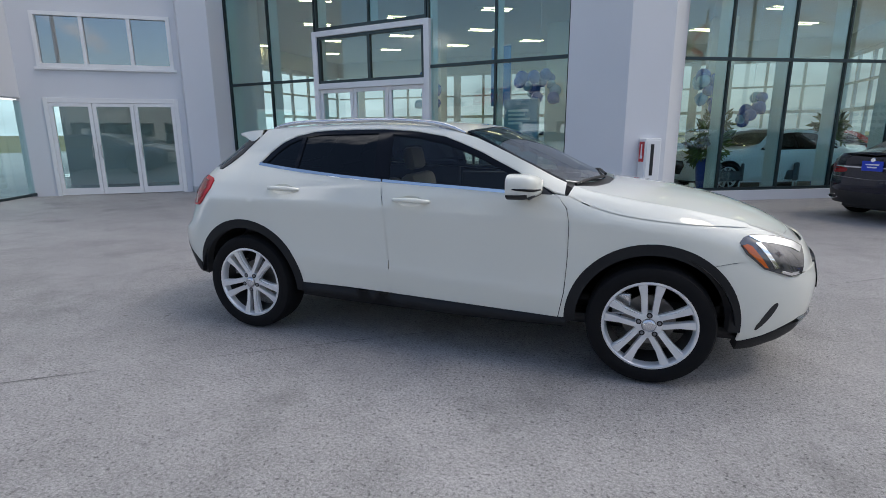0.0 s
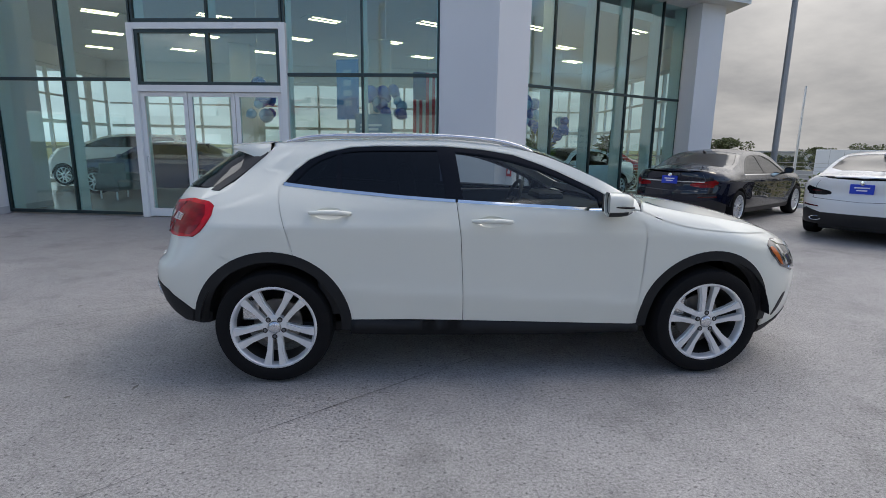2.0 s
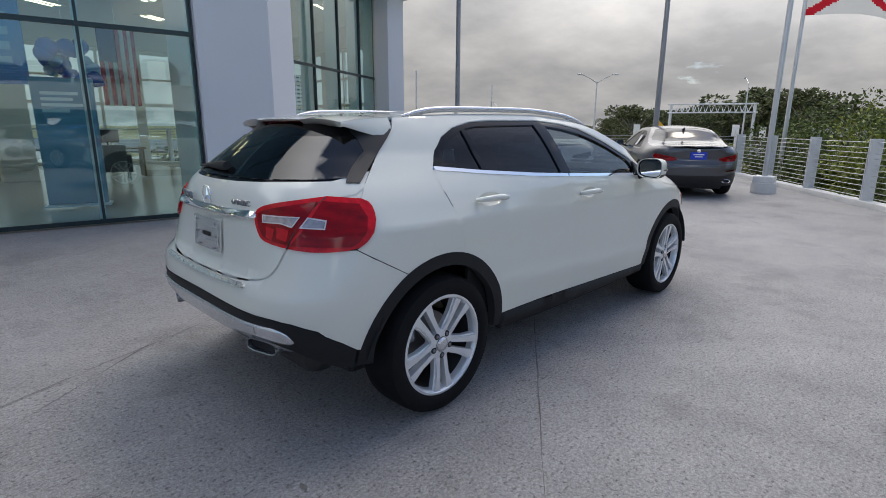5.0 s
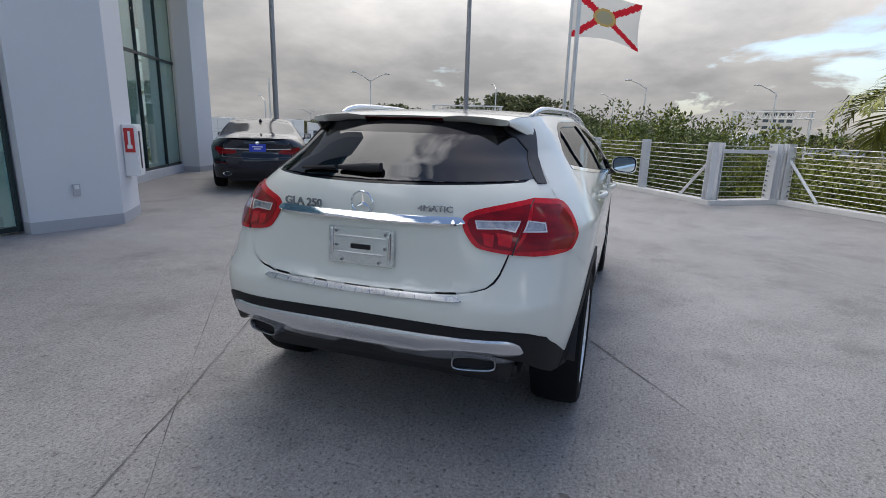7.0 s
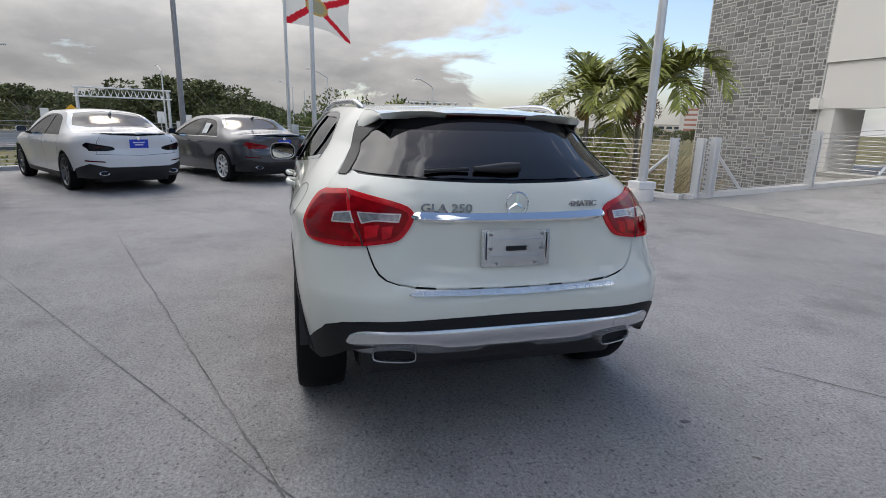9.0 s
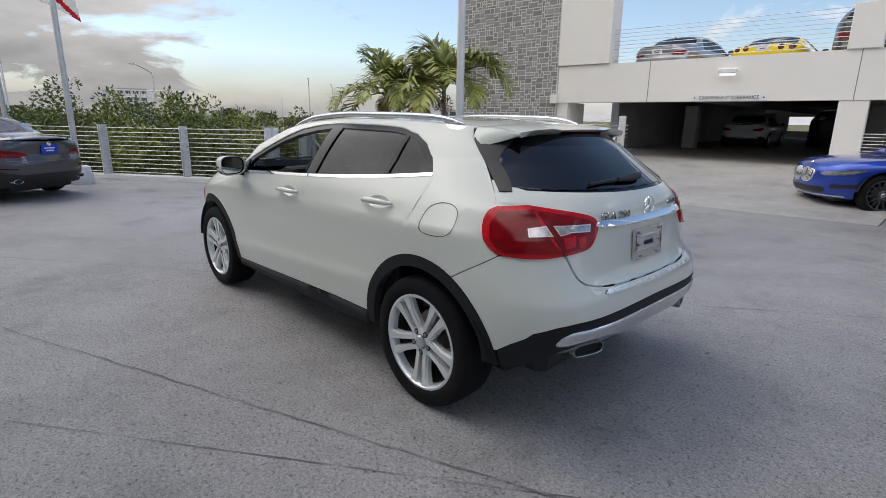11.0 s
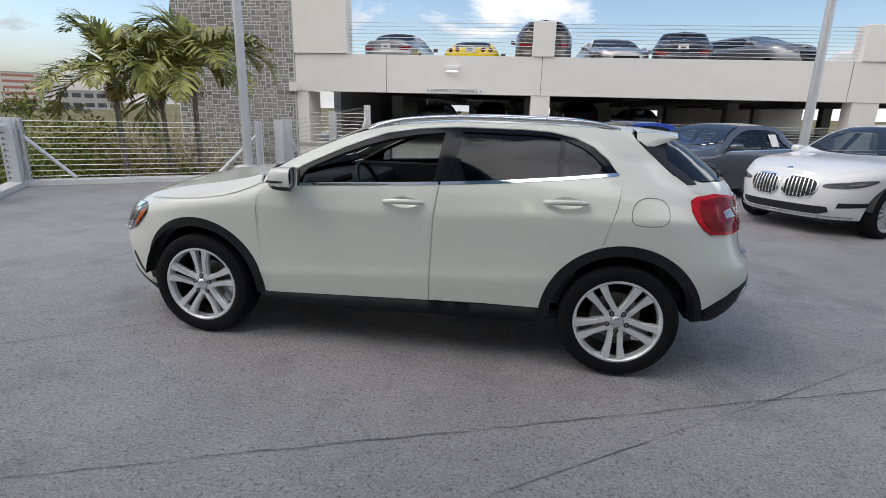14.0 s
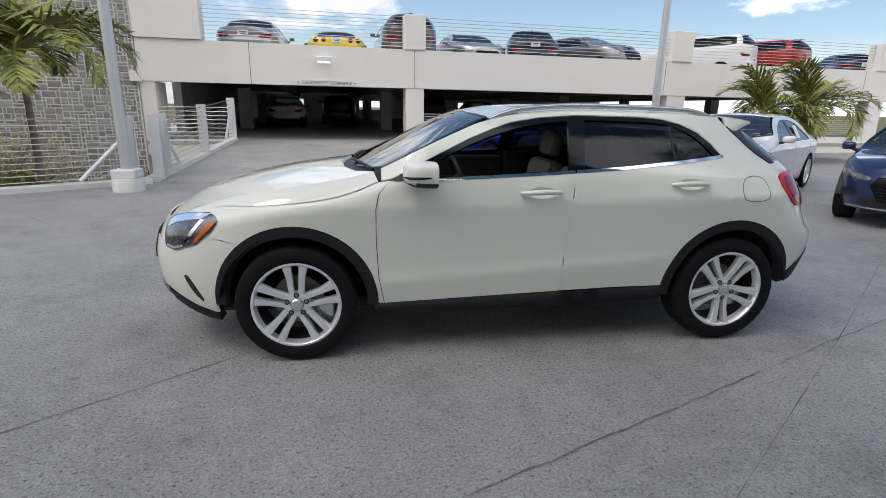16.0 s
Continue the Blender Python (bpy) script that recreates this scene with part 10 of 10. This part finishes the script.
# ---- wall fittings by the showroom ----
def column_fittings():
    m = frame_on((1.09, 5.235), (0.65, 0.46))       # along the column's right face, y into the building
    cab = thing("extinguisher_cabinet", "white wall cabinet with a dark window slot and red signs", "cabinet", m)
    bm = bmesh.new()
    box(bm, (0.26, -0.17, 0.60), (0.56, -0.002, 1.29), None, 0.012)
    part("box", bm, "white", cab)
    bm = bmesh.new()
    box(bm, (0.36, -0.182, 0.70), (0.42, -0.172, 1.20))
    part("window_slot", bm, "black", cab, "dark window slot")
    bm = bmesh.new()
    box(bm, (0.285, -0.178, 0.63), (0.535, -0.1705, 1.26), None, 0.003)
    part("door", bm, "white_frame", cab)
    bm = bmesh.new()
    box(bm, (0.252, -0.15, 0.92), (0.2585, -0.03, 1.24))
    part("sign", bm, "red", cab, "red sign with a white arrow")
    bm = bmesh.new()
    box(bm, (0.249, -0.105, 1.02), (0.2515, -0.075, 1.20))
    box(bm, (0.249, -0.12, 0.97), (0.2515, -0.06, 1.02))
    part("arrow", bm, "white", cab)
    ow = frame_on((0.10, 5.52), (0.97, -0.30))
    out = thing("electrical_outlet", "grey weatherproof outlet cover on the column", "outlet", ow)
    bm = bmesh.new()
    box(bm, (0.47, -0.035, 0.42), (0.55, -0.003, 0.56), None, 0.008)
    part("cover", bm, "stucco_base", out)
    bm = bmesh.new()
    box(bm, (0.485, -0.04, 0.50), (0.535, -0.0351, 0.55), None, 0.002)
    part("flap", bm, "steel", out)


column_fittings()


# ---- showroom contents ----
def balloons(x, y, z, n, r, seed, tall=0.5, wide=0.35, to=4.7):
    rnd = random.Random(seed)
    root = thing("balloon_cluster", "hanging cluster of dark and pale blue balloons", "balloons", Matrix.Translation((x, y, z)), "balloon clusters")
    for k in range(n):
        bm = bmesh.new()
        q = r * rnd.uniform(0.7, 1.15)
        lathe(bm, [(0.001, -1.22 * q), (0.1 * q, -1.15 * q), (0.5 * q, -0.85 * q), (0.86 * q, -0.4 * q), (q, 0.1 * q), (0.87 * q, 0.55 * q), (0.5 * q, 0.88 * q), (0.001, q)], pose(rnd.uniform(-wide, wide), rnd.uniform(-wide, wide), rnd.uniform(-tall, tall), rnd.uniform(-60, 60), rnd.uniform(-60, 60)), 14)
        part("balloon", bm, "balloon_a" if rnd.random() < 0.55 else "balloon_b", root, "", 80)
    bm = bmesh.new()
    tube(bm, [(0, 0, 0), (0, 0, to - z)], 0.004, 4)
    part("string", bm, "white", root)


balloons(-0.9, 8.6, 2.35, 18, 0.15, 1, 0.35, 0.4)
balloons(-3.9, 9.2, 2.45, 11, 0.15, 2, 0.45, 0.2, 4.76)
balloons(2.7, 9.6, 2.2, 11, 0.15, 3, 0.4, 0.25)
balloons(3.8, 10.6, 1.9, 9, 0.15, 4, 0.35, 0.25)


def showroom_things():
    b = thing("hanging_banner", "blue hanging banner with pale lettering bars", "banner", Matrix.Translation((-1.75, 8.4, 0)) @ Matrix.Rotation(radians(-25), 4, "Z"))
    bm = bmesh.new()
    box(bm, (-0.28, -0.008, 2.0), (0.28, 0.008, 3.3))
    part("cloth", bm, "banner", b)
    for k in range(4):
        bm = bmesh.new()
        box(bm, (-0.10, -0.012, 2.3 + 0.22 * k), (0.10, -0.009, 2.42 + 0.22 * k))
        part("lettering_bar", bm, "balloon_b", b)
    bm = bmesh.new()
    tube(bm, [(-0.3, 0, 3.32), (0.3, 0, 3.32), ], 0.012, 6)
    tube(bm, [(0, 0, 3.32), (0, 0, 4.75)], 0.004, 4)
    part("hanger", bm, "steel", b)
    f = thing("hanging_flag", "hanging flag with red and white stripes and a blue canton", "flag", Matrix.Translation((0.1, 9.4, 0)) @ Matrix.Rotation(radians(15), 4, "Z"))
    for k in range(9):
        bm = bmesh.new()
        x = -0.36 + 0.08 * k
        box(bm, (x, -0.01 + 0.02 * math.sin(k), 1.75), (x + 0.078, 0.01 + 0.02 * math.sin(k), 2.55 if k < 4 else 3.2))
        part("stripe", bm, "flag_red" if k % 2 == 0 else "flag_white", f)
    bm = bmesh.new()
    box(bm, (-0.36, -0.012, 2.552), (-0.04, 0.012, 3.2))
    part("canton", bm, "flag_blue", f)
    bm = bmesh.new()
    tube(bm, [(-0.4, 0, 3.22), (0.4, 0, 3.22)], 0.014, 6)
    tube(bm, [(0, 0, 3.22), (0, 0, 4.75)], 0.004, 4)
    part("hanger", bm, "steel", f)
    p = thing("info_totem", "blue-grey advertising stand with white text bars", "sign", Matrix.Translation((-1.15, 7.9, 0.06)) @ Matrix.Rotation(radians(-18), 4, "Z"))
    bm = bmesh.new()
    box(bm, (-0.42, -0.05, 0.03), (0.42, 0.05, 2.05), None, 0.015)
    part("panel", bm, "poster", p)
    bm = bmesh.new()
    box(bm, (-0.46, -0.2, 0.0), (0.46, 0.2, 0.029))
    part("foot", bm, "steel", p)
    for k, w in enumerate((0.5, 0.42, 0.55, 0.36)):
        bm = bmesh.new()
        box(bm, (-0.30, -0.056, 1.78 - 0.09 * k), (-0.30 + w, -0.0505, 1.83 - 0.09 * k))
        part("text_bar", bm, "white", p)
    bm = bmesh.new()
    lathe(bm, [(0, 0), (1.7, 0), (1.7, 0.012), (0, 0.012)], Matrix.Translation((-4.0, 15.2, 0.018)), 40)
    tagged(make("rug", bm, "rug"), "round red-brown rug under the piano", "rug")
    g = thing("grand_piano", "black grand piano with its lid closed", "piano", Matrix.Translation((-3.7, 15.4, 0.031)) @ Matrix.Rotation(radians(-62), 4, "Z"))
    bm = bmesh.new()
    prism(bm, [(-0.75, -0.75), (0.75, -0.75), (0.75, 0.1), (0.55, 0.45), (0.2, 0.6), (-0.05, 0.95), (-0.5, 1.05), (-0.75, 0.9)], 0.62, 0.98)
    part("case", bm, "glossy_black", g)
    bm = bmesh.new()
    prism(bm, [(-0.77, -0.45), (0.77, -0.45), (0.77, 0.1), (0.56, 0.47), (0.2, 0.62), (-0.05, 0.97), (-0.5, 1.07), (-0.77, 0.92)], 0.985, 1.01)
    part("lid", bm, "glossy_black", g)
    bm = bmesh.new()
    box(bm, (-0.62, -0.92, 0.66), (0.62, -0.751, 0.72))
    part("keyboard", bm, "white", g)
    bm = bmesh.new()
    box(bm, (-0.45, -0.5, 1.01), (0.45, -0.47, 1.28), Matrix.Rotation(radians(-12), 4, "X"))
    part("music_stand", bm, "glossy_black", g)
    for lx, ly in ((-0.62, -0.6), (0.62, -0.6), (-0.35, 0.8)):
        bm = bmesh.new()
        tube(bm, [(lx, ly, 0.0), (lx, ly, 0.62)], [0.035, 0.06], 8)
        part("leg", bm, "glossy_black", g)
    s = thing("piano_bench", "black wooden piano bench", "bench", Matrix.Translation((-5.05, 15.0, 0.031)) @ Matrix.Rotation(radians(-62), 4, "Z"))
    bm = bmesh.new()
    box(bm, (-0.4, -0.18, 0.42), (0.4, 0.18, 0.5), None, 0.02)
    part("seat", bm, "glossy_black", s)
    for lx, ly in ((-0.35, -0.14), (0.35, -0.14), (-0.35, 0.14), (0.35, 0.14)):
        bm = bmesh.new()
        box(bm, (lx - 0.025, ly - 0.025, 0), (lx + 0.025, ly + 0.025, 0.42))
        part("leg", bm, "glossy_black", s)

    def desk(x, y, rz):
        d = thing("desk", "brown wooden sales desk in the showroom", "desk", pose(x, y, 0.06, 0, 0, rz), "sales desks")
        bm = bmesh.new()
        box(bm, (-0.8, -0.4, 0.71), (0.8, 0.4, 0.75), None, 0.008)
        part("top", bm, "desk_wood", d)
        for q in (-0.75, 0.71):
            bm = bmesh.new()
            box(bm, (q, -0.36, 0), (q + 0.04, 0.36, 0.709))
            part("side_panel", bm, "desk_wood", d)
        c = thing("monitor", "black monitor standing on the desk", "monitor", pose(x, y, 0.811, 0, 0, rz))
        bm = bmesh.new()
        box(bm, (-0.27, 0.1, 0.12), (0.27, 0.14, 0.45), None, 0.008)
        part("screen", bm, "black", c)
        bm = bmesh.new()
        box(bm, (-0.02, 0.12, 0.02), (0.02, 0.16, 0.12))
        box(bm, (-0.1, 0.05, 0.0), (0.1, 0.2, 0.02))
        part("stand", bm, "black", c)

    def chair(x, y, rz):
        c = thing("armchair", "grey upholstered armchair by the glass", "chair", pose(x, y, 0.06, 0, 0, rz), "showroom chairs")
        for nm, lo, hi in (("seat", (-0.3, -0.3, 0.22), (0.3, 0.3, 0.44)), ("backrest", (-0.3, 0.3, 0.22), (0.3, 0.42, 0.85)), ("armrest", (-0.40, -0.3, 0.2), (-0.301, 0.42, 0.62)), ("armrest", (0.301, -0.3, 0.2), (0.40, 0.42, 0.62))):
            bm = bmesh.new()
            box(bm, lo, hi, None, 0.03)
            part(nm, bm, "seat_grey", c)
        for lx, ly in ((-0.33, -0.25), (0.33, -0.25), (-0.33, 0.35), (0.33, 0.35)):
            bm = bmesh.new()
            tube(bm, [(lx, ly, 0), (lx, ly, 0.2)], 0.02, 6)
            part("leg", bm, "steel", c)

    desk(-2.6, 12.8, 10)
    desk(0.6, 13.2, -8)
    desk(4.2, 13.6, 0)
    for x, y, rz in ((-2.7, 11.7, 190), (0.4, 12.2, 170), (4.3, 12.5, 180), (3.2, 9.9, 40), (4.6, 10.8, -20), (-7.3, 9.4, 60)):
        chair(x, y, rz)
    pt = thing("potted_plant", "green leafy plant in a tall blue pot", "plant", Matrix.Translation((2.75, 8.75, 0.02)))
    bm = bmesh.new()
    lathe(bm, [(0, 0), (0.15, 0), (0.2, 0.4), (0.23, 0.8), (0.21, 0.8), (0.19, 0.7), (0, 0.7)], None, 20)
    part("pot", bm, "pot", pt, "", 40)
    foliage("leaves", [((0, 0, 1.15), 0.32, 1.3), ((0.1, 0.1, 1.5), 0.25, 1.0), ((-0.1, 0.05, 0.95), 0.25, 0.8)], 500, 0.2, "leaf", pt, 77, "", 0.4, 0.35)
    pt = thing("potted_plant", "green leafy plant in a tall blue pot", "plant", Matrix.Translation((5.6, 11.4, 0.02)))
    bm = bmesh.new()
    lathe(bm, [(0, 0), (0.15, 0), (0.2, 0.4), (0.23, 0.8), (0.21, 0.8), (0.19, 0.7), (0, 0.7)], None, 20)
    part("pot", bm, "pot", pt, "", 40)
    foliage("leaves", [((0, 0, 1.15), 0.32, 1.3), ((0.1, 0.1, 1.5), 0.25, 1.0), ((-0.1, 0.05, 0.95), 0.25, 0.8)], 500, 0.2, "leaf", pt, 78, "", 0.4, 0.35)


showroom_things()


# ---- litter on the deck ----
def dead_leaf(x, y, rz, s):
    root_bm = bmesh.new()
    pts = [(0, 0, 0.004), (0.35, 0.22, 0.02), (0.7, 0.16, 0.012), (1.0, 0.0, 0.03), (0.7, -0.16, 0.014), (0.35, -0.22, 0.018)]
    v = [root_bm.verts.new(pose(x, y, 0, 0, 0, rz) @ Vector((a * s, b * s, 0.003 + c * s))) for a, b, c in pts]
    mid = root_bm.verts.new(pose(x, y, 0, 0, 0, rz) @ Vector((0.5 * s, 0, 0.004)))
    for k in range(6):
        root_bm.faces.new((v[k], v[(k + 1) % 6], mid))
    tagged(make("dead_leaf", root_bm, "dirt"), "small dry brown leaf lying on the deck", "leaf", "dead leaves on the deck")


rnd = random.Random(8)
for x, y in ((-2.16, -0.93), (-2.49, -1.03), (-3.0, -1.8), (0.9, -2.6), (-0.6, -2.9), (2.4, -2.2), (-3.4, 0.7), (1.6, 2.7), (-1.0, 2.6)):
    dead_leaf(x, y, rnd.uniform(0, 360), rnd.uniform(0.03, 0.06))
stones()
